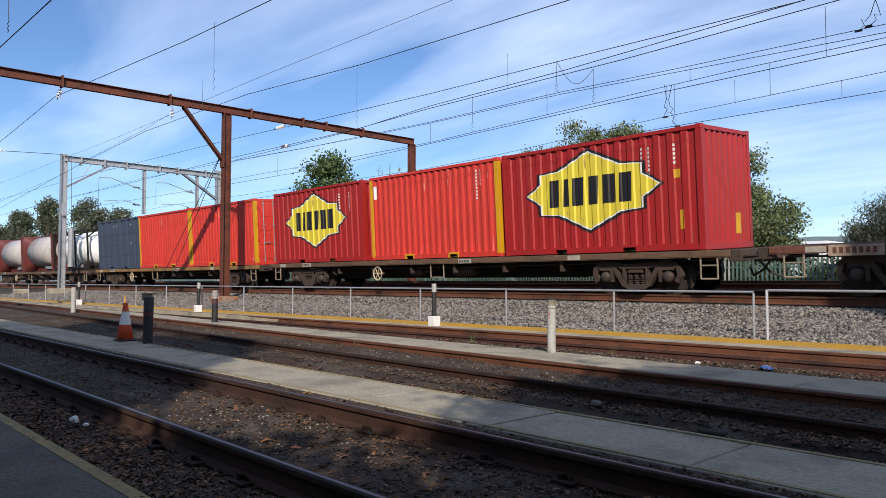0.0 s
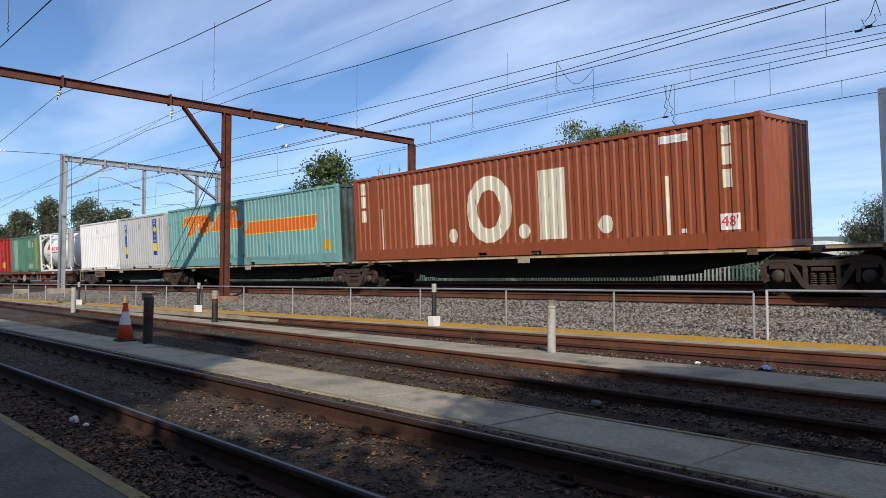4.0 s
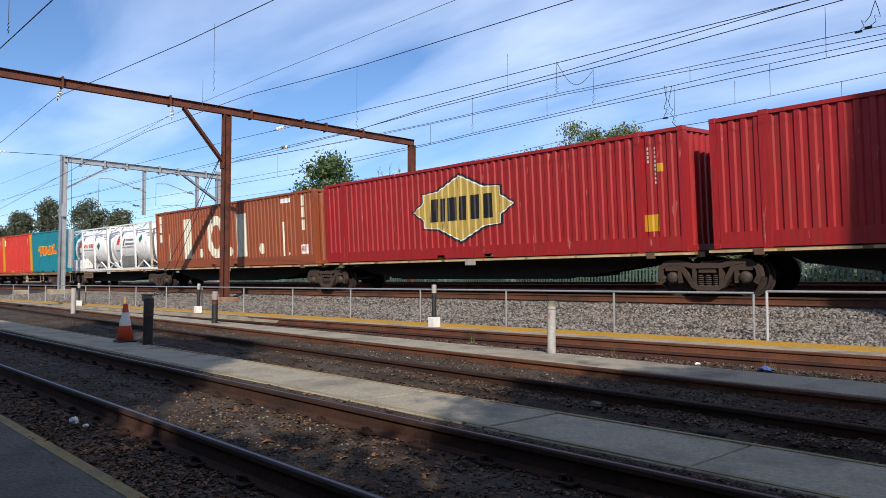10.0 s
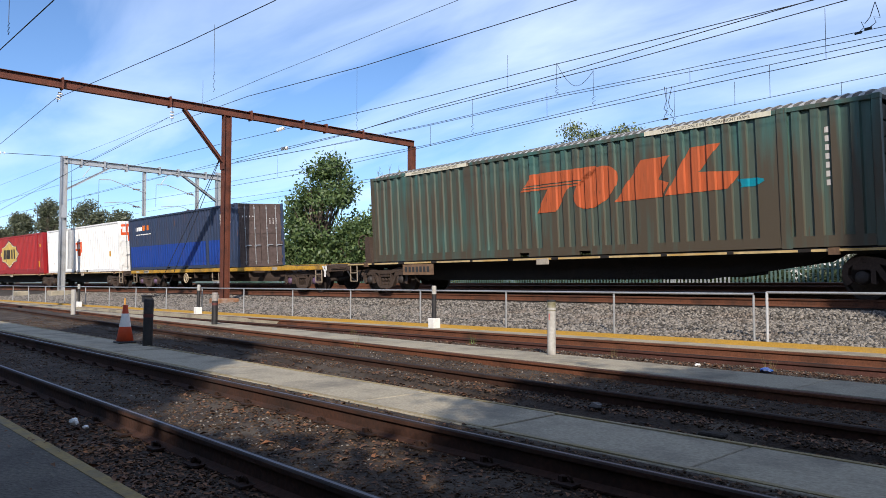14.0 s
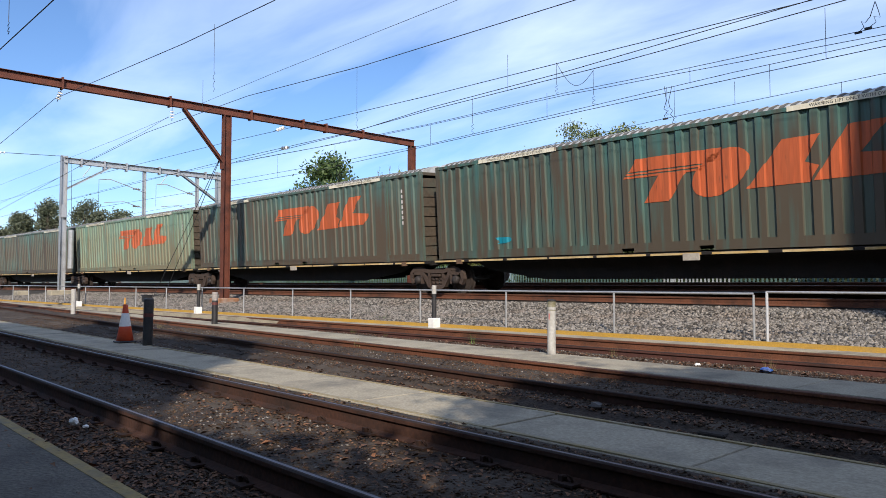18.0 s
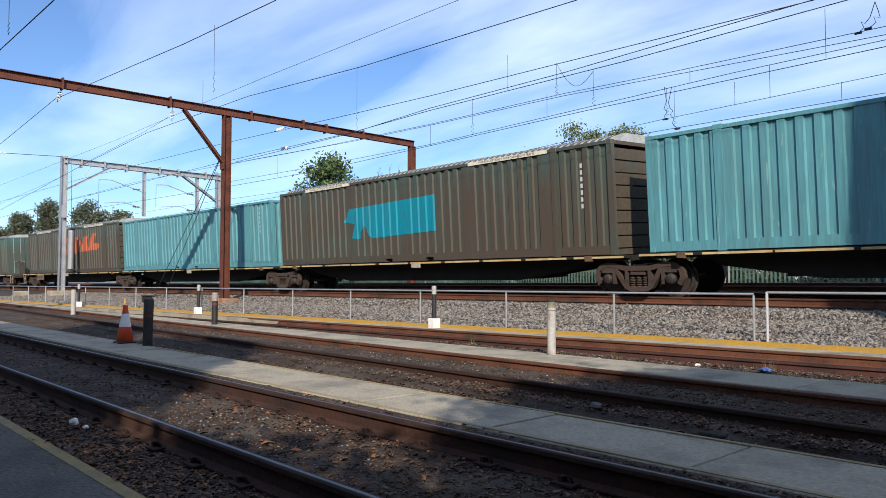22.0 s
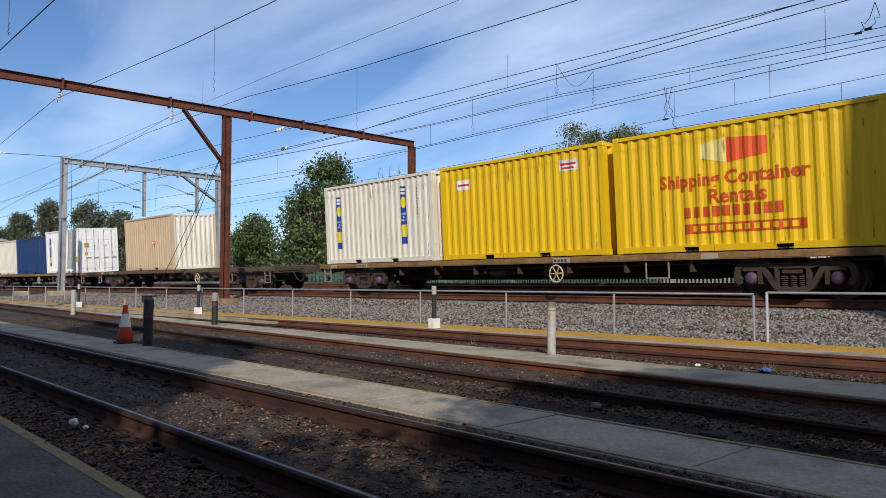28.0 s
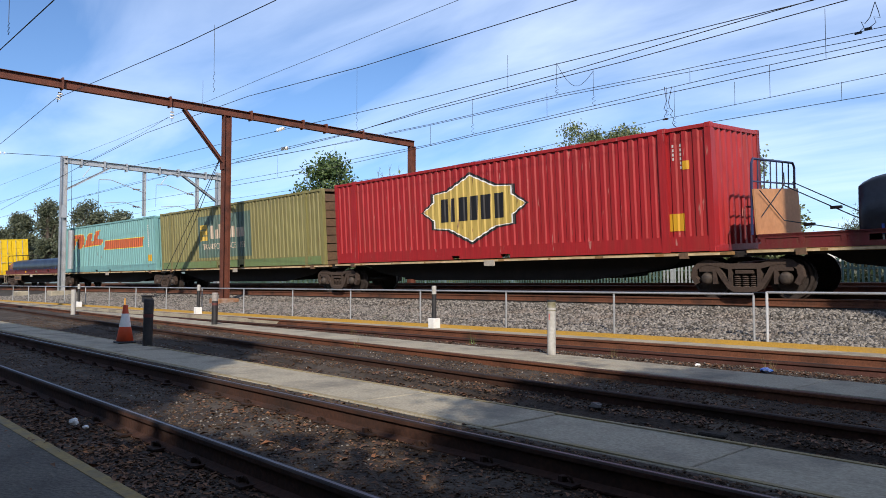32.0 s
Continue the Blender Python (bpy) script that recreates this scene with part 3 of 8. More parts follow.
def tuft(x, y, z, n, h, material, label, seed):
    """A sparse tuft of dry grass blades."""
    r = np.random.default_rng(seed)
    v, f = [], []
    for i in range(n):
        a, l, lean = r.uniform(0, 6.28), h * r.uniform(0.4, 1.0), r.uniform(0.1, 0.5)
        bx, by = r.normal(size=2) * 0.035
        tx, ty = bx + math.cos(a) * l * lean, by + math.sin(a) * l * lean
        k = len(v)
        wx, wy = -math.sin(a) * 0.003, math.cos(a) * 0.003
        v += [(bx - wx, by - wy, 0), (bx + wx, by + wy, 0), (tx, ty, l)]
        f.append((k, k + 1, k + 2))
    o = cards("grass_tuft", np.array(v), np.array(f), material)
    o.location = (x, y, z)
    return tagged(o, label, "grass", "grass tufts")


STRAW = mat("straw grass", (0.21, 0.175, 0.075), 0.9, 0, 0.3, 30, bump=0, island=0.4)
GREENG = mat("green grass", (0.13, 0.20, 0.05), 0.9, 0, 0.3, 30, bump=0, island=0.4)
for i, (x, y) in enumerate(((-4.65, 4.05), (-4.5, 3.98), (-10.5, 7.72), (-9.2, 9.25), (-16.5, 9.3), (-18.0, 7.2), (-15.2, 12.0), (-21.5, 11.6), (-22.3, 11.7), (-23.2, 11.6), (-19.5, 11.7), (-14.1, 5.1), (-20.5, 5.2), (-6.2, 9.2), (-3.9, 9.1), (-12.0, 9.5), (-24.0, 10.8), (-26.0, 10.8), (-13.0, 9.4))):
    tuft(x, y, ground_z(x, y) + 0.02 if y < 11.4 else 0.0, 16, 0.24 if y > 6 else 0.16, STRAW if i % 3 else GREENG, "thin dry grass tuft growing between slabs", 100 + i)


def litter(name, x, y, z, size, col, label, seed):
    r = np.random.default_rng(seed)
    bm = bmesh.new()
    bmesh.ops.create_icosphere(bm, subdivisions=2, radius=1)
    for v in bm.verts:
        k = 1 + r.uniform(-0.28, 0.28)
        v.co = (v.co.x * size[0] * k, v.co.y * size[1] * k, (v.co.z * k + 0.9) * size[2])
    o = part(name, bm, mat(name, col, 0.4, 0, 0.3, 60, (0.75, 0.75, 0.75) if col[2] > 0.3 else tuple(c * 0.6 for c in col), 0.7, 9, 0.1))
    o.location = (x, y, z)
    return tagged(o, label, "litter")


litter("crumpled_packet", -3.85, 8.92, ground_z(-3.85, 8.92), (0.07, 0.05, 0.035), (0.05, 0.17, 0.6), "crumpled blue and white plastic packet", 1)
litter("paper_scrap", -4.75, 8.95, ground_z(-4.75, 8.95), (0.04, 0.03, 0.02), (0.75, 0.75, 0.72), "scrap of white paper on the dirt", 2)
litter("paper_scrap", -6.55, 1.92, -0.12, (0.05, 0.035, 0.03), (0.7, 0.72, 0.74), "crumpled pale paper among dry leaves", 3)
litter("paper_scrap", -6.35, 1.95, -0.12, (0.045, 0.02, 0.012), (0.7, 0.72, 0.74), "flat scrap of pale paper among leaves", 4)
litter("stone_lump", -4.05, 5.7, ground_z(-4.05, 5.7), (0.07, 0.05, 0.04), (0.045, 0.036, 0.028), "grey lump of stone beside the rail", 5)

# ---- fence, posts, cone ----
fence = thing("handrail_fence", "low galvanised pipe handrail fence beside the ballast", "fence")
fx = [-5.49 - 2.66 * i for i in range(22)]
bm = tube(bmesh.new(), [(0, 0, -0.15), (0, 0, 0.80)], 0.021, 8)
post0 = part("post", bm, GALV, fence)
post0.location = (fx[0], edge_y(fx[0]) + 0.17, 0.04)
for x in fx[1:]:
    again("post", post0, pose(x, edge_y(x) + 0.17, 0.04), fence)
part("top_rail", tube(bmesh.new(), [(x, edge_y(x) + 0.17, 0.86) for x in fx], 0.02, 8), GALV, fence)
fence2 = thing("handrail_fence", "low galvanised pipe handrail fence with a white end post", "fence")
fx2 = [-5.27 + 2.66 * i for i in range(5)]
for i, x in enumerate(fx2):
    o = part("post", tube(bmesh.new(), [(0, 0, -0.15), (0, 0, 0.86)], 0.024, 8), mat("bright zinc", (0.55, 0.56, 0.58), 0.5, 0.3, 0.1, 30) if i == 0 else GALV, fence2)
    o.location = (x, edge_y(x) + 0.165, 0.04)
part("top_rail", tube(bmesh.new(), [(x, edge_y(x) + 0.165, 0.89) for x in fx2], 0.02, 8), GALV, fence2)


def bollard(x, y, r, h, lower, upper, label, block=0.0, cap=None, split=0.62):
    b = thing("bollard", label, "bollard", "yard posts", pose(x, y, 0, random.uniform(-1.2, 1.2), random.uniform(-1.5, 1.5)))
    part("shaft", lathe(bmesh.new(), [(r, -0.1), (r, h * split)], n=18), lower, b, smooth=False)
    part("upper_band", lathe(bmesh.new(), [(r * 1.02, h * split), (r * 1.02, h - 0.02), (r * 0.9, h)], n=18), upper, b)
    if cap:
        part("sticker", lathe(bmesh.new(), [(r * 1.04, h * 0.60), (r * 1.04, h * 0.68)], n=18), cap, b)
    if block:
        part("base_block", boxes((-block, block, -block, block, -0.05, block * 2.1), bev=0.012), WHITEP, b, "white painted concrete block")
    return b


GREYPOST = mat("grey painted post", (0.42, 0.41, 0.38), 0.7, 0, 0.15, 30, (0.25, 0.22, 0.19), 0.6, 4, 0.1)
bollard(-6.80, 8.50, 0.062, 0.80, GREYPOST, mat("grey green post top", (0.16, 0.145, 0.075), 0.8, 0, 0.3, 30, (0.4, 0.38, 0.33), 0.6, 5, 0.1), "grey steel bollard with a dull olive top and a red number", split=0.80)
post1 = bpy.data.objects["bollard"]
part("top_ring", lathe(bmesh.new(), [(0.067, 0.655), (0.067, 0.69)], n=18), GREYPOST, post1)
part("cap", lathe(bmesh.new(), [(0.066, 0.775), (0.066, 0.80), (0.0, 0.806)], n=18), BLACKP, post1)
bm = lettering("1", 0.13)
for v in bm.verts:
    v.co = Vector((0.0655 * math.sin(0.10 + v.co.x / 0.066), -0.0655 * math.cos(0.10 + v.co.x / 0.066), v.co.z + 0.55))
part("number", bm, REDP, post1, "red painted number")
bollard(-17.54, 8.40, 0.075, 0.80, BLACKP, mat("worn grey post top", (0.30, 0.27, 0.25), 0.8, 0, 0.3, 30), "black steel bollard with a worn grey top", cap=mat("dull red band", (0.12, 0.035, 0.03), 0.8, 0, 0.2, 30), split=0.74)
bollard(-28.4, 8.2, 0.08, 0.80, GREYPOST, GREYPOST, "grey steel bollard on the walkway")
bollard(-12.50, 4.79, 0.080, 0.78, BLACKP, mat("dark grey post top", (0.055, 0.05, 0.048), 0.8, 0, 0.3, 30), "black plastic bollard on the concrete walkway", cap=mat("dull red band", (0.12, 0.035, 0.03), 0.8, 0, 0.2, 30), split=0.70)
for x, y in ((-12.70, 11.53), (-23.8, 10.80), (-34.2, 10.1)):
    bollard(x, y, 0.055, 0.98, BLACKP, GREYPOST, "black post with grey top in a white concrete block", block=0.105, split=0.80)

mk = part("marker_post", tube(bmesh.new(), [(0, 0, 0), (0, 0, 0.42)], 0.035, 8), mat("faded orange post", (0.55, 0.28, 0.06), 0.7, 0, 0.2, 20))
mk.location = (-30.4, 10.72, 0.0)
tagged(mk, "short faded orange marker post by the kerb", "post")
rb = part("relay_box", boxes((-0.2, 0.2, -0.16, 0.16, 0, 0.42), (-0.23, 0.23, -0.19, 0.19, 0.42, 0.47), bev=0.015), BLACKP)
rb.location = (-32.9, 12.55, 0.02)
tagged(rb, "small dark equipment box on the ballast edge", "box")
cone = thing("traffic_cone", "orange traffic cone with a white reflective band", "cone", m=pose(-13.30, 4.70, -0.005))
part("base", boxes((-0.155, 0.155, -0.155, 0.155, 0.0, 0.03), bev=0.012), BLACKP, cone, "black rubber base")
part("body", lathe(bmesh.new(), [(0.145, 0.035), (0.098, 0.28), (0.062, 0.48), (0.036, 0.66), (0.030, 0.67)], n=24), ORANGEP, cone, smooth=True)
part("band", lathe(bmesh.new(), [(0.101, 0.285), (0.060, 0.515)], n=24), WHITEP, cone, "white reflective band")
part("tip", lathe(bmesh.new(), [(0.045, 0.60), (0.038, 0.665)], n=24), ORANGEP, cone)

# ---- gantries ----
def i_beam(bm, a, b, h, w, t=0.018, up=(0, 0, 1)):
    a, b, up = Vector(a), Vector(b), Vector(up)
    d = (b - a).normalized()
    sd = d.cross(up).normalized()
    up = sd.cross(d)
    o = ((-w / 2, -h / 2), (w / 2, -h / 2), (w / 2, -h / 2 + t), (t / 2, -h / 2 + t), (t / 2, h / 2 - t), (w / 2, h / 2 - t), (w / 2, h / 2), (-w / 2, h / 2), (-w / 2, h / 2 - t), (-t / 2, h / 2 - t), (-t / 2, -h / 2 + t), (-w / 2, -h / 2 + t))
    va, vb = ([bm.verts.new(q + sd * r + up * u) for r, u in o] for q in (a, b))
    n = len(o)
    for i in range(n):
        bm.faces.new((va[i], va[(i + 1) % n], vb[(i + 1) % n], vb[i]))
    bm.faces.new(va[::-1])
    bm.faces.new(vb)
    return bm


GX = -27.45
gantry = thing("overhead_gantry", "rust-red steel portal gantry carrying overhead wires", "gantry")
part("crossbeam", i_beam(bmesh.new(), (GX, -3.2, 7.97), (GX, 23.55, 7.95), 0.30, 0.20), MASTRUST, gantry)
for y, zb in ((13.55, -0.1), (23.4, 0.1), (-3.0, -0.1)):
    part("mast", i_beam(bmesh.new(), (GX, y, zb), (GX, y, 7.81), 0.30, 0.28, 0.02, (0, 1, 0)), MASTRUST, gantry)
bm = bmesh.new()
for dx in (-0.09, 0.09):
    i_beam(bm, (GX + dx, 11.75, 7.80), (GX + dx, 13.42, 5.85), 0.09, 0.07, 0.012)
part("brace", bm, MASTRUST, gantry)
part("gusset", boxes((GX - 0.16, GX + 0.16, 13.36, 13.40, 5.6, 6.15)), MASTRUST, gantry)
part("footing", boxes((GX - 0.42, GX + 0.42, 13.1, 14.0, -0.2, 0.42), bev=0.04), mat("rust-stained footing", (0.26, 0.13, 0.07), 0.9, 0, 0.3, 12, (0.35, 0.33, 0.30), 0.6, 2, 0.3), gantry, "rust-stained concrete footing")
for y in (7.4, 11.2, 14.6, 17.1, 18.3, 20.35):
    bm = boxes((GX - 0.14, GX + 0.14, y - 0.03, y + 0.03, 7.76, 8.17))
    part("clamp", bm, MASTRUST, gantry)
# stay wires of the mast
part("stay", tube(bmesh.new(), [(GX, 13.4, 6.3), (GX - 4.6, 12.9, 0.25)], 0.014, 5), WIRE, gantry)
part("stay", tube(bmesh.new(), [(GX, 13.4, 6.3), (GX - 5.8, 12.9, 0.25)], 0.014, 5), WIRE, gantry)


def insulator(x, y, z, run, parent_label="white porcelain insulator holding a wire"):
    """A string of porcelain discs from (x, y, z) along run."""
    ins = thing("insulator", parent_label, "insulator", "wire insulators")
    d = Vector(run)
    part("rod", tube(bmesh.new(), [(x, y, z), Vector((x, y, z)) + d], 0.012, 6), WIRE, ins)
    for i in range(3):
        c = Vector((x, y, z)) + d * (0.35 + 0.2 * i)
        m = Matrix.Translation(c) @ d.to_track_quat("Z", "Y").to_matrix().to_4x4()
        o = part("disc", lathe(bmesh.new(), [(0.02, -0.03), (0.085, -0.012), (0.075, 0.012), (0.02, 0.03)], n=12), PORC, ins)
        o.matrix_basis = m
    return ins


insulator(GX, 7.4, 7.80, (-0.35, -0.05, -0.42))
insulator(GX, 11.3, 7.80, (-0.25, 0.1, -0.50))

HX = -49.6
g2 = thing("overhead_gantry", "grey galvanised steel portal gantry with drop arms", "gantry")
part("crossbeam", i_beam(bmesh.new(), (HX, 13.6, 8.72), (HX, 24.0, 8.62), 0.34, 0.30), GALV, g2)
for y in (13.6, 23.9):
    part("mast", i_beam(bmesh.new(), (HX, y, 0.0), (HX, y, 9.0), 0.36, 0.34, 0.02, (0, 1, 0)), GALV, g2)
for y0, y1 in ((13.75, 16.4), (23.75, 21.2)):
    bm = bmesh.new()
    for dx in (-0.1, 0.1):
        i_beam(bm, (HX + dx, y0, 6.9), (HX + dx, y1, 8.55), 0.12, 0.10, 0.014)
    part("brace", bm, GALV, g2)
for y in (18.6, 22.3):
    part("drop_arm", i_beam(bmesh.new(), (HX, y, 8.5), (HX, y, 5.5), 0.20, 0.18, 0.015, (0, 1, 0)), GALV, g2)
    part("bracket", tube(bmesh.new(), [(HX, y, 7.1), (HX + 0.1, y - 2.2, 7.75), (HX + 0.1, y - 2.9, 7.7)], 0.03, 6), GALV, g2)
    part("steady_arm", tube(bmesh.new(), [(HX, y, 6.0), (HX + 0.2, y - 1.4, 6.35), (HX + 0.2, y - 2.6, 6.2)], 0.022, 6), GALV, g2)
for y in (14.6, 16.0, 17.4, 19.6, 20.9, 22.9):
    part("beam_fitting", boxes((HX - 0.17, HX + 0.17, y - 0.05, y + 0.05, 8.38, 8.92)), GALV, g2)
for y in (18.6, 22.3):
    for z, k in ((7.1, 0.28), (6.0, 0.18)):
        part("arm_insulator", lathe(bmesh.new(), [(0.02, -0.25), (0.07, -0.2), (0.03, -0.12), (0.07, -0.05), (0.03, 0.03), (0.07, 0.1), (0.03, 0.18), (0.02, 0.25)], "y", 10, (HX + 0.02, y - 0.5, z + 0.17 * k / 0.28)), mat("brown glazed insulator", (0.16, 0.13, 0.12), 0.3, 0, 0.1, 30), g2)
    part("hanger", tube(bmesh.new(), [(HX, y - 2.9, 7.7), (HX, y - 2.9, 6.2)], 0.012, 5), WIRE, g2)
for y in (15.2, 20.2):
    part("drop_strut", tube(bmesh.new(), [(HX, y, 8.5), (HX + 0.05, y - 0.5, 7.75)], 0.025, 6), GALV, g2)
part("balance_weight", lathe(bmesh.new(), [(0.17, 1.9), (0.17, 4.3)], n=12, at=(HX + 0.55, 13.95, 0)), GALV, g2, "stacked grey balance weights")
part("weight_rope", tube(bmesh.new(), [(HX + 0.55, 13.95, 4.3), (HX + 0.5, 13.9, 8.8)], 0.012, 5), WIRE, g2)
part("footing", boxes((HX - 0.5, HX + 0.5, 12.9, 14.1, -0.2, 0.55), bev=0.05), CONC, g2, "pale concrete footing")
part("sign_plate", boxes((HX + 0.2, HX + 0.22, 13.45, 13.75, 5.1, 5.9)), GALV, g2)
tagged(part("span_wire", tube(bmesh.new(), [(HX, 13.5, 8.95), (HX, 10.2, 8.78), (HX, 3.0, 8.6)], 0.018, 5), WIRE), "dark span wire running off the grey gantry", "wire")
insulator(HX, 10.6, 8.80, (0, -0.9, -0.04))
blk = part("concrete_block", boxes((-0.55, 0.55, -0.35, 0.35, 0, 0.5), bev=0.05), CONC)
blk.location = (-53.5, 12.3, 0.0)
tagged(blk, "pale concrete block beside the ballast", "block")

# ---- wires ----
WIRES = (
    ("contact_wire", 2.97, ((-40.0, 5.25), (-14.8, 5.22), (-11.5, 5.17), (12, 5.1))),
    ("catenary_wire", 7.30, ((-62.0, 7.6), (-36.0, 7.03), (-27.9, 7.50), (-17.1, 6.85), (-12.8, 6.68), (12, 7.2))),
    ("catenary_wire", 11.70, ((-90.0, 8.3), (-57.3, 7.73), (-34.7, 7.62), (-28.9, 7.66), (-20.7, 7.71), (-12.1, 7.66), (12, 7.8))),
    ("contact_wire", 10.40, ((-90, 5.0), (-50.8, 5.45), (-34.8, 6.38), (-27.6, 6.69), (-19.7, 6.60), (-14.1, 6.26), (-7.7, 6.06), (12, 6.0))),
    ("feeder_wire", 17.11, ((-151.8, 10.085), (-83.63, 9.147), (-57.27, 8.76), (-34.64, 8.195), (-24.7, 7.85), (-19.04, 7.67), (-13.39, 7.56), (-6.21, 7.408), (20.7, 7.325))),
    ("feeder_wire", 16.80, ((-33.0, 6.97), (-23.4, 6.94), (-18.75, 7.12), (-12.9, 7.135), (-6.15, 7.3), (22.5, 7.42))),
    ("feeder_wire", 16.80, ((-88.81, 7.484), (-33.75, 7.129), (-23.39, 6.966), (-18.8, 7.04), (-10.95, 7.01), (-5.33, 7.099), (22.2, 7.188))),
    ("catenary_wire", 16.70, ((-110, 7.6), (-81.5, 7.39), (-45.0, 7.26), (-33.5, 6.93), (-25.7, 6.66), (-22.6, 6.60), (-18.6, 6.52), (-12.8, 6.49), (-9.3, 6.39), (-4.6, 6.31), (15, 6.2))),
    ("catenary_wire", 16.90, ((-33.9, 6.97), (-22.8, 6.62), (-18.9, 6.55), (-13.0, 6.49), (-4.7, 6.20), (15, 6.0))),
    ("contact_wire", 16.80, ((-110, 6.4), (-58.6, 6.33), (-33.7, 5.83), (-25.8, 5.71), (-18.8, 5.80), (-12.1, 5.89), (-4.7, 5.92), (15, 5.9))),
    ("catenary_wire", 17.00, ((-34.1, 6.12), (-26.2, 5.98), (-19.0, 5.90), (-13.0, 6.02), (-8.0, 6.12), (-4.7, 6.12), (15, 6.1))),
    ("catenary_wire", 11.50, ((-28.3, 7.58), (-30.78, 7.37), (-37.22, 7.05), (-42.42, 6.7), (-56.19, 6.36), (-90, 6.0))),
    ("catenary_wire", 20.80, ((-110, 6.6), (-49, 6.3), (-24.0, 5.87), (-19.3, 5.94), (-12.2, 6.24), (-5.8, 6.38), (20, 6.5))),
    ("contact_wire", 20.90, ((-110, 5.9), (-49, 5.85), (-24.1, 5.82), (-19.4, 5.83), (-12.0, 5.92), (-5.8, 5.91), (20, 5.9))),
)
for name, y, pts in WIRES:
    r = 0.0092 if name == "contact_wire" else 0.0115 if name == "feeder_wire" else 0.010 if y < 8 else 0.0065 if y < 12 else 0.008
    tagged(part(name, tube(bmesh.new(), [(x, y, z) for x, z in pts], r, 5), WIRE), "thin dark overhead wire above the tracks", "wire", "overhead wires")
DROPS = ((16.80, -13.19, 7.47, 6.55, 1), (16.80, -11.90, 6.97, 5.97, 1), (16.80, -16.65, 7.06, 5.89, 1), (16.80, -13.55, 6.65, 5.89, 0), (20.90, -12.00, 7.27, 6.36, 1), (20.90, -11.74, 7.22, 5.90, 1), (20.90, -9.78, 7.0, 6.29, 0), (20.90, -6.86, 6.4, 5.91, 0), (16.80, -5.81, 7.04, 5.93, 0), (16.80, -7.03, 6.06, 5.31, 0), (16.8, -23.02, 9.51, 7.01, 1), (9.5, -20.1, 8.65, 6.65, 1), (2.97, -14.25, 6.05, 5.35, 1), (16.8, -18.7, 6.5, 5.8, 0), (20.9, -19.6, 6.0, 5.85, 0), (16.8, -24.5, 6.6, 5.75, 0), (16.8, -29.0, 6.75, 5.8, 0), (10.4, -22.8, 7.7, 6.65, 0), (16.8, -15.1, 8.15, 7.04, 0), (16.8, -9.0, 6.4, 6.0, 0))
for y, x, z0, z1, curl in DROPS:
    pts = [(x, y, z0)]
    if curl:
        for i in range(9):
            z = z1 + (z0 - z1) * 0.3 * (1 - i / 8)
            pts.append((x + 0.07 * math.sin(i * 2.0), y, z))
    pts.append((x, y, z1))
    tagged(part("dropper", tube(bmesh.new(), pts, 0.006, 5), WIRE), "thin dark dropper wire hanging between overhead wires", "wire", "droppers")
# paired droppers with clamps
for pts in (((-9.71, 6.08), (-9.66, 5.70), (-9.73, 5.50), (-9.64, 5.42), (-9.72, 5.32), (-9.69, 5.24)), ((-9.50, 6.05), (-9.60, 5.66), (-9.56, 5.50), (-9.48, 5.42), (-9.55, 5.33), (-9.45, 5.21), (-9.50, 5.10), (-9.36, 4.94)), ((-4.83, 6.91), (-4.93, 6.61), (-5.03, 6.50), (-5.10, 6.56), (-5.05, 6.42), (-5.16, 6.33)), ((-4.83, 6.91), (-4.77, 6.69), (-4.74, 6.55), (-4.86, 6.60), (-4.82, 6.47), (-4.97, 6.38))):
    dr = part("dropper", tube(bmesh.new(), [(x, 16.8, z) for x, z in pts], 0.008, 5), WIRE)
    tagged(dr, "thin dark dropper wire hanging between overhead wires", "wire", "droppers")
    x, z = pts[-1]
    part("clamp", boxes((x - 0.07, x + 0.07, 16.78, 16.82, z - 0.02, z + 0.02)), WIRE, dr)
# slack jumper loop
loop = [(-13.19 + 1.3 * i / 10, 16.8, 7.47 - 0.5 * (i / 10) - 0.55 * math.sin(math.pi * i / 10)) for i in range(11)]
tagged(part("jumper_wire", tube(bmesh.new(), loop, 0.007, 5), WIRE), "slack dark jumper wire looped between two droppers", "wire")
for q, run in (((-28.9, 16.8, 7.05), (0.9, 0, -0.06)), ((-29.3, 16.75, 7.9), (1.0, 0.05, 0.05))):
    insulator(*q, run)

# ---- palisade fence ----
PY = 26.0
palisade = thing("palisade_fence", "green and silver steel palisade fence behind the railway", "fence")
pale = bmesh.new()
plate(pale, [(-0.034, 0.0), (0.034, 0.0), (0.034, 1.72), (0.0, 1.80), (-0.034, 1.72)], -0.006, 0.006)
pale0 = part("pale", pale, FENCEG, palisade)
pale0.location = (-26.0, PY, 0.1)
pale1 = part("pale", plate(bmesh.new(), [(-0.034, 0.0), (0.034, 0.0), (0.034, 1.72), (0.0, 1.80), (-0.034, 1.72)], -0.006, 0.006), FENCES, palisade)
pale1.location = (-14.77, PY, 0.1)
n = 0
for i in range(1, 200):
    x = -26.0 + 0.155 * i
    again("pale", pale1 if -15.2 < x < -12.5 else pale0, pose(x + (0.04 if abs(x + 14.77) < 0.03 else 0), PY, 0.1 + random.uniform(-0.01, 0.01), 0, random.uniform(-0.6, 0.6), 0), palisade)
bm = bmesh.new()
for i in range(300):
    x = -26.0 - 0.155 * (i + 1)
    plate(bm, [(x - 0.034, 0.1), (x + 0.034, 0.1), (x + 0.034, 1.82), (x, 1.90), (x - 0.034, 1.82)], PY - 0.006, PY + 0.006)
tagged(part("far_pale", bm, FENCEG, palisade), kind="stuff")
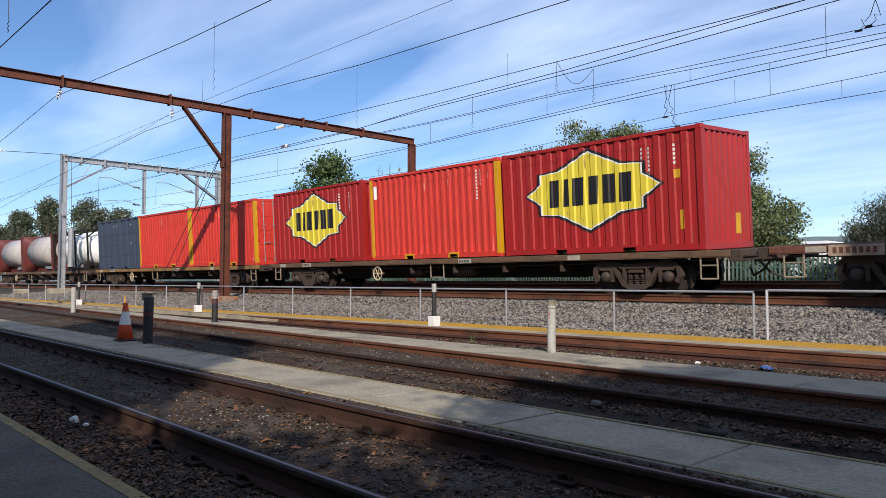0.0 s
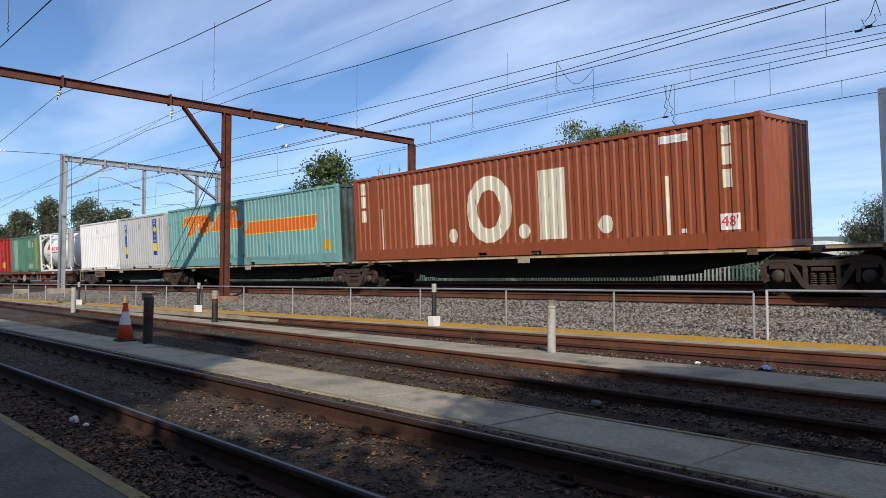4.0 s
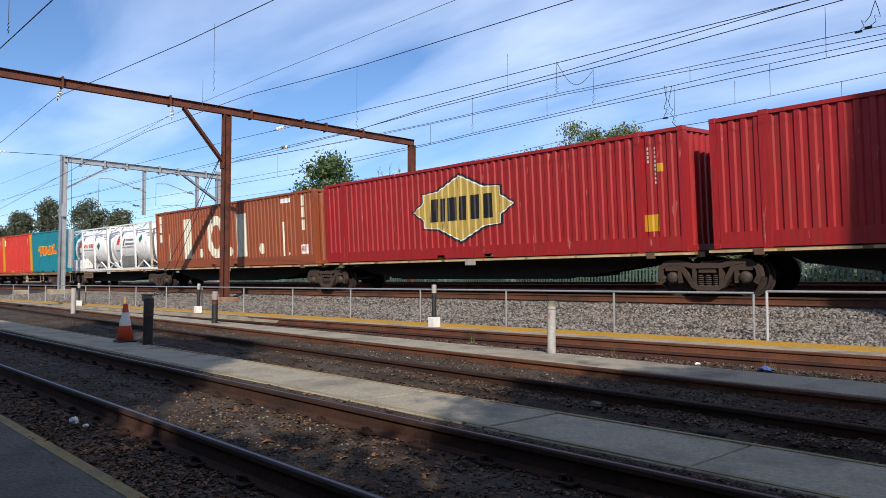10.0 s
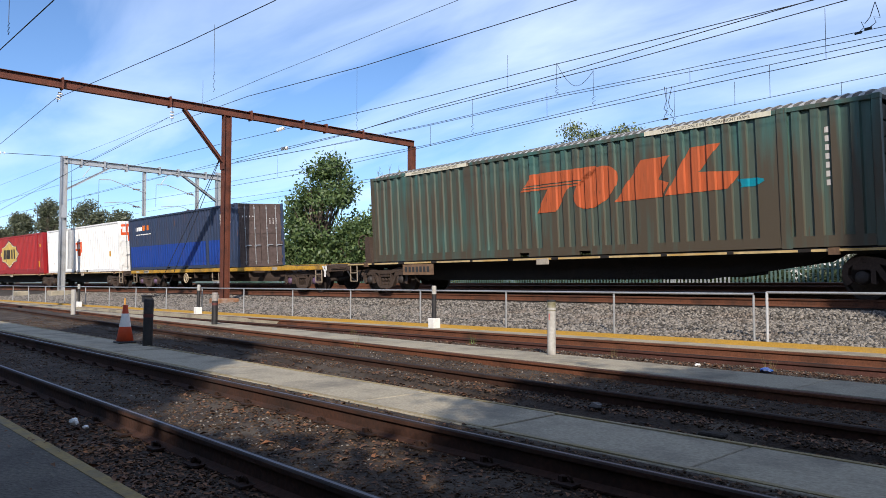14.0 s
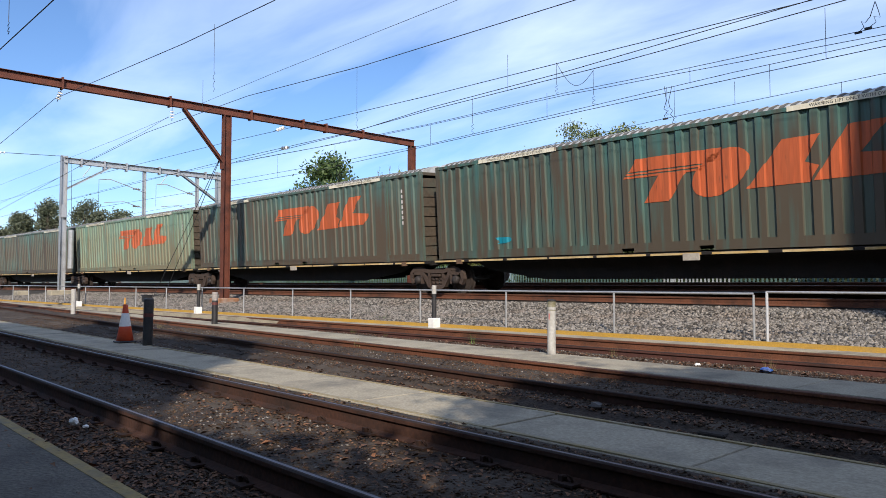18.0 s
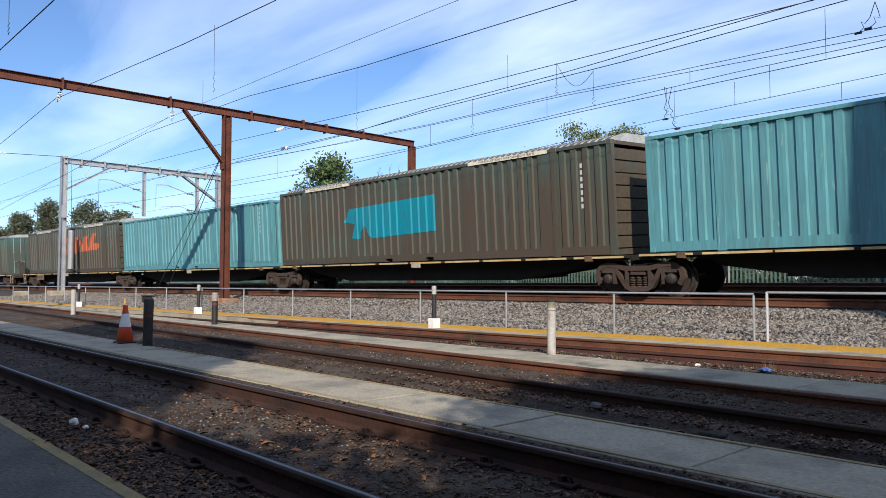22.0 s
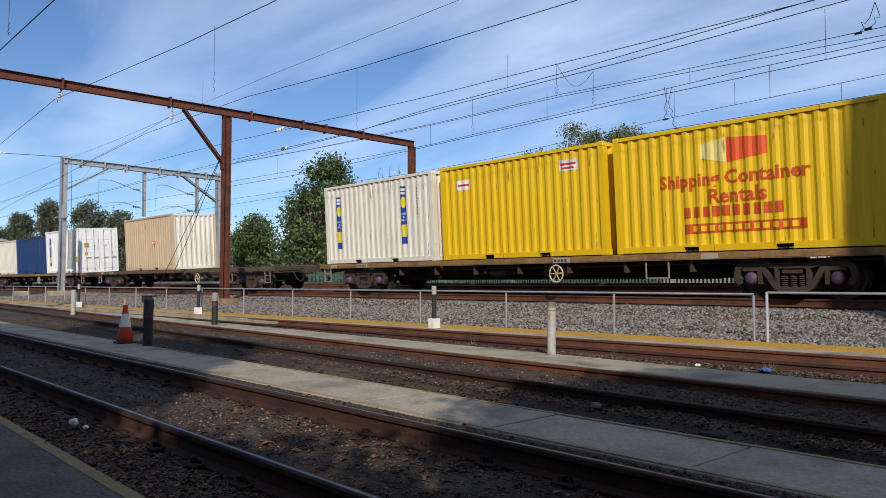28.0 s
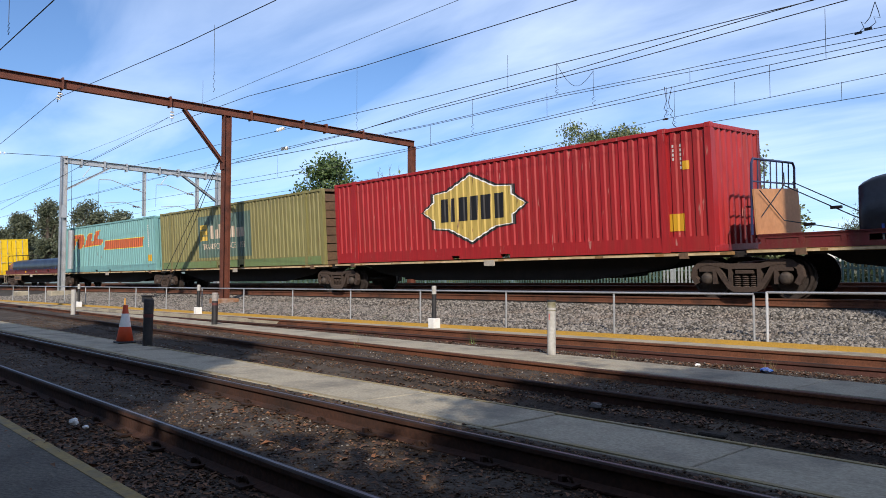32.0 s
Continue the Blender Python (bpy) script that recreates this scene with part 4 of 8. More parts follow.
for z in (0.4, 1.5):
    part("fence_rail", boxes((-73, 6, PY + 0.012, PY + 0.05, z, z + 0.05)), FENCEG, palisade)

# ---- trees ----
def leaf_cloud(rng, blobs, count, size, hang=0.0, narrow=0.55, bunch=14):
    """Leaves as small folded cards, in uneven clumps inside ellipsoids (cx, cy, cz, rx, ry, rz)."""
    blobs = np.array(blobs)
    vol = np.prod(blobs[:, 3:], axis=1) ** 0.8
    k = rng.choice(len(blobs), count // bunch, p=vol / vol.sum())
    d = rng.normal(size=(len(k), 3))
    d /= np.linalg.norm(d, axis=1)[:, None]
    rad = rng.uniform(0.35, 1.0, (len(k), 1)) ** 0.5 * rng.uniform(0.85, 1.08, (len(k), 1))
    centre = np.repeat(blobs[k, :3] + d * rad * blobs[k, 3:], bunch, axis=0)
    n = len(centre)
    p = centre + rng.normal(size=(n, 3)) * size * 2.2
    u = rng.normal(size=(n, 3))
    u[:, 2] -= hang
    u /= np.linalg.norm(u, axis=1)[:, None]
    w = np.cross(u, rng.normal(size=(n, 3)))
    w /= np.linalg.norm(w, axis=1)[:, None]
    s = size * rng.uniform(0.6, 1.3, (n, 1))
    verts = np.stack((p - u * s, p + w * s * narrow, p + u * s, p - w * s * narrow), axis=1).reshape(-1, 3)
    return verts, np.arange(4 * n).reshape(-1, 4)


def tree(x, y, z, trunk_h, blobs, count, size, leaf, label, seed, trunk_r=0.22, hang=0.0, narrow=0.55):
    rng = np.random.default_rng(seed)
    t = thing("tree", label, "tree", "trees", pose(x, y, z))
    bm = bmesh.new()
    top = Vector((rng.uniform(-0.3, 0.3), rng.uniform(-0.3, 0.3), trunk_h))
    tube(bm, [(0, 0, -0.3), top * 0.5 + Vector((0.1, 0.1, 0)), top], trunk_r, 8, trunk_r * 0.6)
    for b in blobs:
        c = Vector(b[:3])
        for _ in range(3):
            tip = c + Vector(rng.normal(size=3)) * 0.45 * min(b[3], b[5])
            start = top * rng.uniform(0.6, 1.0)
            mid = start.lerp(tip, 0.5) + Vector(rng.normal(size=3)) * 0.25
            tube(bm, [start, mid, tip], trunk_r * 0.24, 5, 0.012, False)
    part("trunk", bm, BARK, t)
    v, f = leaf_cloud(rng, blobs, count, size, hang, narrow)
    cards("crown", v, f, leaf, t)
    return t


def crown(rng, w, h, z0, n, depth=None, size=(0.14, 0.22)):
    """Ellipsoids that fill an uneven crown w wide and h high, from z0 up."""
    depth = depth or w * 0.8
    out = []
    for i in range(n):
        u = rng.uniform(-1, 1)
        zz = rng.uniform(0, 1)
        lim = math.sqrt(max(0.05, 1 - (2 * zz - 0.85) ** 2 * 0.7))
        r = rng.uniform(*size) * w
        out.append((u * (w / 2 - r) * lim, rng.uniform(-1, 1) * (depth / 2 - r) * lim, z0 + r * 0.7 + zz * (h - 1.5 * r), r, r, r * rng.uniform(0.6, 0.85)))
    return out


def dome(rng, w, h, z0, n, depth, r0=0.5, r1_=0.95):
    """Ellipsoids of a rounded crown, thickest towards its outside."""
    out = []
    while len(out) < n:
        d = rng.normal(size=3)
        d /= np.linalg.norm(d)
        k = rng.uniform(0.15, 1.0) ** 0.45
        r = rng.uniform(r0, r1_)
        z = z0 + h * 0.36 + d[2] * k * (h * 0.64 - r * 0.6)
        if z > z0 + r * 0.5:
            out.append((d[0] * k * (w / 2 - r), d[1] * k * (depth / 2 - r), z, r, r, r * rng.uniform(0.55, 0.85)))
    return out


r1 = np.random.default_rng(11)
tree(-23.6, 33.5, 0.1, 3.0, dome(r1, 14.0, 9.8, 0.5, 160, 7.5), 95000, 0.082, LEAF_OAK, "broad olive green tree with an uneven crown behind the fence", 1, 0.3)
tree(-16.2, 32.5, 0.1, 2.6, dome(r1, 8.6, 7.5, 0.3, 80, 5.0, 0.45, 0.85), 46000, 0.08, LEAF_OAK, "rounded olive green tree beside a taller one", 2, 0.22)
tree(-30.6, 31.5, 0.1, 1.8, dome(r1, 4.6, 4.9, 0.1, 36, 3.5, 0.4, 0.8), 17000, 0.09, LEAF_YELLOW, "low yellow-green shrub behind the palisade fence", 6, 0.12)
tree(-48.3, 32.0, 0.1, 4.0, dome(r1, 11.0, 11.2, 0.5, 64, 6.0, 0.4, 0.85), 13000, 0.16, LEAF_DARK, "tall deep green tree behind the railway fence", 3, 0.26)
tree(-37.0, 32.0, 0.1, 2.5, crown(r1, 6.8, 7.5, 0.4, 30), 17000, 0.15, LEAF_DARK, "dense deep green tree behind the gantry mast", 4, 0.2)
r_fill = np.random.default_rng(87)
tree(-43.3, 31.6, 0.1, 1.8, dome(r_fill, 7.5, 5.6, 0.1, 45, 4.0, 0.5, 0.9), 14000, 0.15, LEAF_DARK, "low dense green tree between two taller trees", 9, 0.14)
tree(-40.4, 31.8, 0.1, 2.2, dome(r_fill, 5.5, 7.0, 0.1, 40, 4.0, 0.5, 0.9), 13000, 0.15, LEAF_DARK, "dense green tree filling a gap in a row", 12, 0.15)
tree(-48.8, 30.8, 0.1, 1.8, dome(r_fill, 8.0, 6.0, 0.1, 45, 4.0, 0.5, 0.9), 14000, 0.15, LEAF_DARK, "low dense green tree at a taller tree's foot", 10, 0.14)
tree(-57.0, 31.0, 0.1, 2.2, crown(r1, 6.5, 6.8, 0.3, 26), 18000, 0.12, LEAF_DARK, "low dense green tree beside the line", 5, 0.2)
for i in range(9):
    tree(-27.5 + 2.9 * i, 28.6 + 0.4 * (i % 3), 0.1, 0.7, dome(r1, 3.8, 1.75 + 0.2 * (i % 2), 0.05, 16, 1.8, 0.3, 0.55), 4500, 0.09, LEAF_HEDGE, "low dark green shrub behind the palisade fence", 50 + i, 0.06)
for i, (x, y, w, h) in enumerate(((-117, 35.6, 8.0, 13.4), (-121, 31.2, 5.2, 13.2), (-124, 28.0, 5.5, 11.2), (-127, 25.4, 6, 10.6), (-113, 39, 6, 11.5), (-130, 33, 16, 8))):
    tree(x, y, 0, 5, crown(r1, w, h - 2.5, 2.5, 42, None, (0.08, 0.15)), 15000, 0.18, LEAF_GUM, "distant grey green gum tree above the line", 20 + i, 0.25, 0.6)
for i, (x, y, w, h) in enumerate(((-11.5, 38, 2.7, 4.2), (-9.8, 37.5, 3.2, 5.0), (-7.8, 37, 4.0, 4.5))):
    tree(x, y, 0.1, 1.4, crown(r1, w, h, 0.3, 14), 12000, 0.12, LEAF_SHE, "feathery grey green shrub behind the railway", 40 + i, 0.1, -1.2, 0.14)

def bare_tree(x, y, z, h, seed):
    """A leafless tree of forking twigs."""
    r = np.random.default_rng(seed)
    t = thing("bare_tree", "leafless grey tree with fine upright twigs", "tree", m=pose(x, y, z))
    top = Vector((0.1, 0.0, h * 0.45))
    part("trunk", tube(bmesh.new(), [(0, 0, -0.2), top], 0.11, 7, 0.06), BARK, t)
    for _ in range(16):
        tip = top + Vector((r.normal() * 0.75, r.normal() * 0.5, h * r.uniform(0.28, 0.55)))
        fork = top.lerp(tip, 0.5) + Vector((r.normal() * 0.12, r.normal() * 0.12, 0))
        bm = tube(bmesh.new(), [top * r.uniform(0.75, 1.0), fork, tip], 0.03, 5, 0.008, False)
        for _ in range(4):
            a = fork.lerp(tip, r.uniform(0.1, 0.9))
            tube(bm, [a, a + Vector((r.normal() * 0.3, r.normal() * 0.2, r.uniform(0.2, 0.7)))], 0.011, 4, 0.005, False)
        part("limb", bm, BARK, t)
    return t


bare_tree(-41.2, 33.0, 0.1, 9.6, 8)

# unseen trees behind the camera, which shade the yard
def shade_tree(p, q, w, top, z0, count, seed, depth=3.0, n=26, full=False):
    x, y = -0.76 * p + 0.65 * q, 0.65 * p + 0.76 * q
    rr = np.random.default_rng(seed)
    blobs = []
    made = [(rr.uniform(-1, 1) * (w / 2 - 0.6), rr.uniform(-0.5, 0.5) * depth, rr.uniform(z0 + 0.6, top - 0.6), 0.8, 0.8, 0.6) for _ in range(n)]
    for b in made if full else crown(rr, w, top - z0, z0, n, depth):
        along, across = b[1], b[0]
        blobs.append((-0.76 * along + 0.65 * across, 0.65 * along + 0.76 * across, *b[2:]))
    return tree(x, y, -0.1, min(5, top * 0.4), blobs, count, 0.12, LEAF_DARK, "leafy green tree standing behind the yard apron", seed, 0.25)


shade_tree(-5.5, 3.1, 7.2, 8.7, 0.6, 110000, 61, n=100)
shade_tree(-5.5, -1.7, 5.6, 6.65, 0.5, 42000, 62, n=70)
shade_tree(-5.5, -4.8, 4.0, 12.2, 0.6, 110000, 63, n=150, full=True)
shade_tree(-5.5, -8.6, 4.8, 15.3, 0.6, 110000, 64, n=150, full=True)
# a tree row added out of view to keep skylight off the yard
for i in range(13):
    x = -78 + 9.5 * i
    h = 12.2 + 1.6 * math.sin(i * 2.3)
    tree(x, -14 - 2.0 * (i % 2), -0.1, 5, crown(r1, 10.5, h - 1.0, 0.6, 34, 6.0, (0.12, 0.2)), 9000, 0.34, LEAF_DARK, "dense dark green tree added out of view to block skylight", 70 + i, 0.3)
# unseen block added to cast a straight-edged shadow on the train
shade_block = thing("building", "plain brick-coloured block added out of view to shade the train", "building")
q0 = 8.42
bm = bmesh.new()
cs = [(-0.76 * p + 0.65 * q, 0.65 * p + 0.76 * q) for p, q in ((-3, q0), (-3, q0 + 12), (-12, q0 + 12), (-12, q0))]
lo, hi = [bm.verts.new((x, y, -0.2)) for x, y in cs], [bm.verts.new((x, y, 18)) for x, y in cs]
bm.faces.new(hi)
for j in range(4):
    bm.faces.new((lo[j], lo[(j + 1) % 4], hi[(j + 1) % 4], hi[j]))
bmesh.ops.recalc_face_normals(bm, faces=bm.faces[:])
part("wall", bm, mat("red brown brick wall", (0.28, 0.13, 0.09), 0.9, 0, 0.25, 12, (0.2, 0.1, 0.07), 0.5, 1, 0.2), shade_block)

# low hills at the horizon, with distance haze mixed into their colour
verts, faces = [], []
N = 120
for i in range(N + 1):
    a = radians(-20 + 220 * i / N)
    d = 1700
    h = 74 + 26 * noise.fractal((i * 0.09, 0.3, 0), 1, 2, 4) + 3 * noise.noise((i * 1.7, 2, 0))
    verts += [(d * math.cos(a), d * math.sin(a), -5), (d * math.cos(a), d * math.sin(a), h)]
for i in range(N):
    faces.append((2 * i, 2 * i + 2, 2 * i + 3, 2 * i + 1))
tagged(shell("backdrop", verts, faces, mat("hazy wooded hills", (0.13, 0.17, 0.19), 1, 0, 0.2, 0.02, None, bump=0)), "low hazy wooded hills along the horizon", "hills", kind="structure")
shed = thing("shed", "long low white shed with a pale metal roof", "shed", m=pose(-28.5, 62, 0))
part("wall", boxes((-7, 6.5, 0, 8, 0, 3.9)), mat("cream shed wall", (0.55, 0.54, 0.5), 0.8, 0, 0.08, 4, bump=0.02), shed)
bm = bmesh.new()
for i, (xa, xb) in enumerate(zip(span(-7.4, 6.9, 1.2), span(-7.4, 6.9, 1.2)[1:])):
    box(bm, xa, xb - 0.02, -0.4, 8.4, 3.9 + 0.002 * (i % 2), 4.2 + 0.004 * (i % 2))
part("roof", bm, mat("white sheet roof", (0.78, 0.79, 0.8), 0.5, 0, 0.05, 4, bump=0), shed)

# ---- the train: containers ----
def ribs(x0, x1, pitch, flat=0.26, deep=0.036, blank=0):
    """Corrugation as (x, depth) points: outer flat, slope, inner flat, slope."""
    k = max(1, round((x1 - x0 - 0.1) / pitch))
    p = (x1 - x0) / k
    out = []
    for i in range(k):
        a = x0 + i * p
        sl = (1 - 2 * flat) / 2
        if blank and i % blank == blank // 2:
            out.append((a, 0.0))
            continue
        out += [(a, 0.0), (a + flat * p, 0.0), (a + (flat + sl) * p, deep), (a + (2 * flat + sl) * p, deep)]
    return out + [(x1, 0.0)]


def depth_at(prof, x):
    if x <= prof[0][0] or x >= prof[-1][0]:
        return 0.0
    lo, hi = 0, len(prof) - 1
    while hi - lo > 1:
        m = (lo + hi) // 2
        if prof[m][0] <= x:
            lo = m
        else:
            hi = m
    (a, p), (b, q) = prof[lo], prof[hi]
    return p + (q - p) * (x - a) / max(1e-6, b - a)


def wall_mesh(prof, z0, z1, y, out):
    """A corrugated wall along x at y, whose ribs stand towards out (-1 or +1)."""
    bm = bmesh.new()
    rows = [[bm.verts.new((x, y - out * d, z)) for z in (z0, z1)] for x, d in prof]
    for a, b in zip(rows, rows[1:]):
        bm.faces.new((a[0], b[0], b[1], a[1]) if out < 0 else (a[0], a[1], b[1], b[0]))
    return bm


def shape_bm(outlines):
    bm = bmesh.new()
    for o in outlines:
        bm.faces.new([bm.verts.new((x, 0, z)) for x, z in o])
    bmesh.ops.remove_doubles(bm, verts=bm.verts[:], dist=1e-5)
    bmesh.ops.triangulate(bm, faces=bm.faces[:])
    return bm


def sign(name, bm, material, box_ob, at=(0, 0), lift=1, face="side", label=""):
    """Paint or a sticker laid on a container's ribbed wall, following the ribs."""
    if name in ("sticker", "patch", "plate", "stripe", "small_mark", "white_patch", "panel_seam"):
        groups, seen = [], set()
        for v in bm.verts:
            if v in seen:
                continue
            todo, mine = [v], []
            while todo:
                q = todo.pop()
                if q in seen:
                    continue
                seen.add(q)
                mine.append(q)
                todo += [e.other_vert(q) for e in q.link_edges]
            groups.append(mine)
        if len(groups) > 1:
            for g in groups:
                own = bmesh.new()
                made = {q: own.verts.new(q.co) for q in g}
                for fc in bm.faces:
                    if fc.verts[0] in made:
                        own.faces.new([made[q] for q in fc.verts])
                last = sign(name, own, material, box_ob, at, lift, face, label)
            bm.free()
            return last
    prof, y = box_ob["prof_" + face], box_ob["y_" + face]
    prof = [(prof[i], prof[i + 1]) for i in range(0, len(prof), 2)]
    for v in bm.verts:
        v.co.x += at[0]
        v.co.z += at[1]
    lo, hi = min(v.co.x for v in bm.verts), max(v.co.x for v in bm.verts)
    for x, _ in prof:
        if lo + 1e-4 < x < hi - 1e-4:
            bmesh.ops.bisect_plane(bm, geom=bm.verts[:] + bm.edges[:] + bm.faces[:], dist=1e-6, plane_co=(x, 0, 0), plane_no=(1, 0, 0))
    for v in bm.verts:
        v.co.y = y + depth_at(prof, v.co.x) - 0.003 - 0.0035 * lift
    if face == "end":
        for v in bm.verts:
            v.co = (-v.co.y, v.co.x, v.co.z)
    bm.normal_update()
    want = Vector((0, -1, 0)) if face == "side" else Vector((1, 0, 0))
    flip = [f for f in bm.faces if f.normal.dot(want) < 0]
    if flip:
        bmesh.ops.reverse_faces(bm, faces=flip)
    return part(name, bm, material, box_ob, label)


def rect(x0, x1, z0, z1):
    return [(x0, z0), (x1, z0), (x1, z1), (x0, z1)]


def slant(x0, x1, z0, z1, lean):
    return [(x0, z0), (x1, z0), (x1 + lean, z1), (x0 + lean, z1)]


def oval(cx, cz, rx, rz, lean=0.0, n=20):
    return [(cx + rx * math.cos(a) + lean * math.sin(a) * rz, cz + rz * math.sin(a)) for a in (2 * math.pi * i / n for i in range(n))]


def ring(cx, cz, rx, rz, wid, gap=0.0, n=22):
    out = []
    for i in range(n):
        a, b = (gap + (2 * math.pi - 2 * gap) * k / n for k in (i, i + 1))
        out.append([(cx + rx * math.cos(a), cz + rz * math.sin(a)), (cx + rx * math.cos(b), cz + rz * math.sin(b)), (cx + (rx - wid) * math.cos(b), cz + (rz - wid * 0.9) * math.sin(b)), (cx + (rx - wid) * math.cos(a), cz + (rz - wid * 0.9) * math.sin(a))])
    return out


def container(length, height, colour, label, width=2.44, end="ribs", pitch=0.28, deep=0.036, flat=0.26, posts=None, inner=0.0, hood=0.0, rail_h=0.12, roofc=None, pockets=True, endc=None):
    """A freight container with its near side towards -y and its seen end towards +x; its base is at z = 0."""
    c = thing("container", label, "container", "containers on the train")
    posts = posts or colour
    l, w, h = length / 2, width / 2, height
    cast = 0.16
    zb, zt = (0.36 if 14 < length < 15 else 0.24 if length > 15 else 0.16), h - 0.10
    prof = ribs(-l + cast, l - cast, pitch, flat, deep, 8 if length > 15 else 0)
    c["prof_side"], c["y_side"] = [q for r in prof for q in r], -w + 0.02
    part("side_wall", wall_mesh(prof, zb, zt, -w + 0.02, -1), colour, c)
    part("side_wall", wall_mesh(prof, zb, zt, w - 0.02, 1), colour, c)
    for s in (-1, 1):
        part("top_rail", boxes((-l + cast, l - cast, s * w - (0.07 if s > 0 else 0), s * w + (0.07 if s < 0 else 0), zt - 0.005, h - 0.015), bev=0.006), colour, c)
    # bottom rails with fork pockets
    gaps = []
    if pockets:
        gaps = [(-1.22, -0.86), (0.86, 1.22)] if length < 9 else [(-1.2, -0.85), (0.85, 1.2)]
    xs = [-l + cast]
    for a, b in gaps:
        xs += [a, b]
    xs.append(l - cast)
    rows = [(xs[i], xs[i + 1]) for i in range(0, len(xs), 2)]
    for s in (-1, 1):
        y0, y1 = (-w + 0.005, -w + 0.07) if s < 0 else (w - 0.07, w - 0.005)
        part("bottom_rail", boxes(*[(a, b, y0, y1, 0.02, min(zb, 0.16) + 0.005) for a, b in rows], *([(xs[0], xs[-1], y0 + 0.008, y1 - 0.008, 0.165, zb + 0.006)] if zb > 0.2 else [])), colour, c)
        if gaps:
            for a, b in gaps:
                part("fork_pocket", boxes(*((a - 0.06, b + 0.06, y0 - 0.003, y1 + 0.003, 0.125, 0.178), (a - 0.06, a, y0 - 0.003, y1 + 0.003, 0.018, 0.125), (b, b + 0.06, y0 - 0.003, y1 + 0.003, 0.018, 0.125))), posts, c)
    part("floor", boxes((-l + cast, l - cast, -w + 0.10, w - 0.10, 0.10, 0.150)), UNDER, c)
    for sx in (-1, 1):
        for sy in (-1, 1):
            x0, x1 = sorted((sx * l, sx * (l - cast)))
            y0, y1 = sorted((sy * w, sy * (w - 0.15)))
            part("corner_post", boxes((x0 + 0.006, x1 - 0.006, y0 + 0.006, y1 - 0.006, 0.11, h - 0.11)), posts, c)
            for z in (0, h - 0.118):
                part("corner_casting", boxes((x0, x1, y0, y1, z, z + 0.118), bev=0.012), colour, c)
    if inner:
        for sx in (-1, 1):
            x = sx * inner
            part("lifting_post", boxes((x - 0.10, x + 0.10, -w - 0.004, -w + 0.09, 0.0, h - 0.01)), colour, c)
            part("corner_casting", boxes((x - 0.11, x + 0.11, -w - 0.010, -w + 0.12, h - 0.11, h + 0.006), bev=0.01), colour, c)
    # roof
    rp = ribs(-l + cast, l - cast, 0.42 if not hood else 0.225, 0.27, 0.02)
    bm = bmesh.new()
    if hood:
        q = []
        for i, (y, z) in enumerate(((-w + 0.03, zt), (-w + 0.30, zt + hood * 0.62), (-w * 0.42, zt + hood), (w * 0.42, zt + hood), (w - 0.30, zt + hood * 0.62), (w - 0.03, zt))):
            q.append((y, z))
        rows = [[bm.verts.new((x, y, z - (d if 0 < i < 5 else 0))) for i, (y, z) in enumerate(q)] for x, d in [(-l + 0.02, 0)] + rp + [(l - 0.02, 0)]]
        for k, (a, b) in enumerate(zip(rows, rows[1:])):
            for i in range(5):
                fc = bm.faces.new((a[i], b[i], b[i + 1], a[i + 1]))
                fc.material_index = 1 if k % 4 in (2, 3) else 0
        bm.faces.new(rows[-1])
        bm.faces.new(rows[0][::-1])
    else:
        rows = [[bm.verts.new((x, y, h - 0.02 - d)) for y in (-w + 0.05, w - 0.05)] for x, d in rp]
        for a, b in zip(rows, rows[1:]):
            bm.faces.new((a[0], b[0], b[1], a[1]))
    part("roof", bm, [roofc, P_VALLEY] if hood else roofc or colour, c)
    # ends
    ec = endc or colour
    for sx in (-1, 1):
        x0, x1 = sorted((sx * (l - 0.004), sx * (l - 0.10)))
        part("end_header", boxes((x0, x1, -w + 0.15, w - 0.15, h - 0.12, h - 0.02), bev=0.006), ec, c)
        part("end_sill", boxes((x0, x1, -w + 0.15, w - 0.15, 0.0, 0.15), bev=0.006), ec, c)
    eprof = ribs(-w + 0.15, w - 0.15, 0.25, 0.26, 0.045)
    c["y_end"] = -l + 0.02
    if end == "ribs":
        c["prof_end"] = [q for r in eprof for q in r]
    else:
        c["prof_end"], c["y_end"] = [-w, 0.0, w, 0.0], -l + 0.012
    for sx in (-1, 1):
        if sx > 0 and end != "ribs":
            continue
        bm = bmesh.new()
        rws = [[bm.verts.new((sx * (l - 0.02 - d), y, z)) for z in (0.14, h - 0.11)] for y, d in eprof]
        for a, b in zip(rws, rws[1:]):
            bm.faces.new((a[0], b[0], b[1], a[1]) if sx > 0 else (a[0], a[1], b[1], b[0]))
        part("end_wall", bm, ec, c)
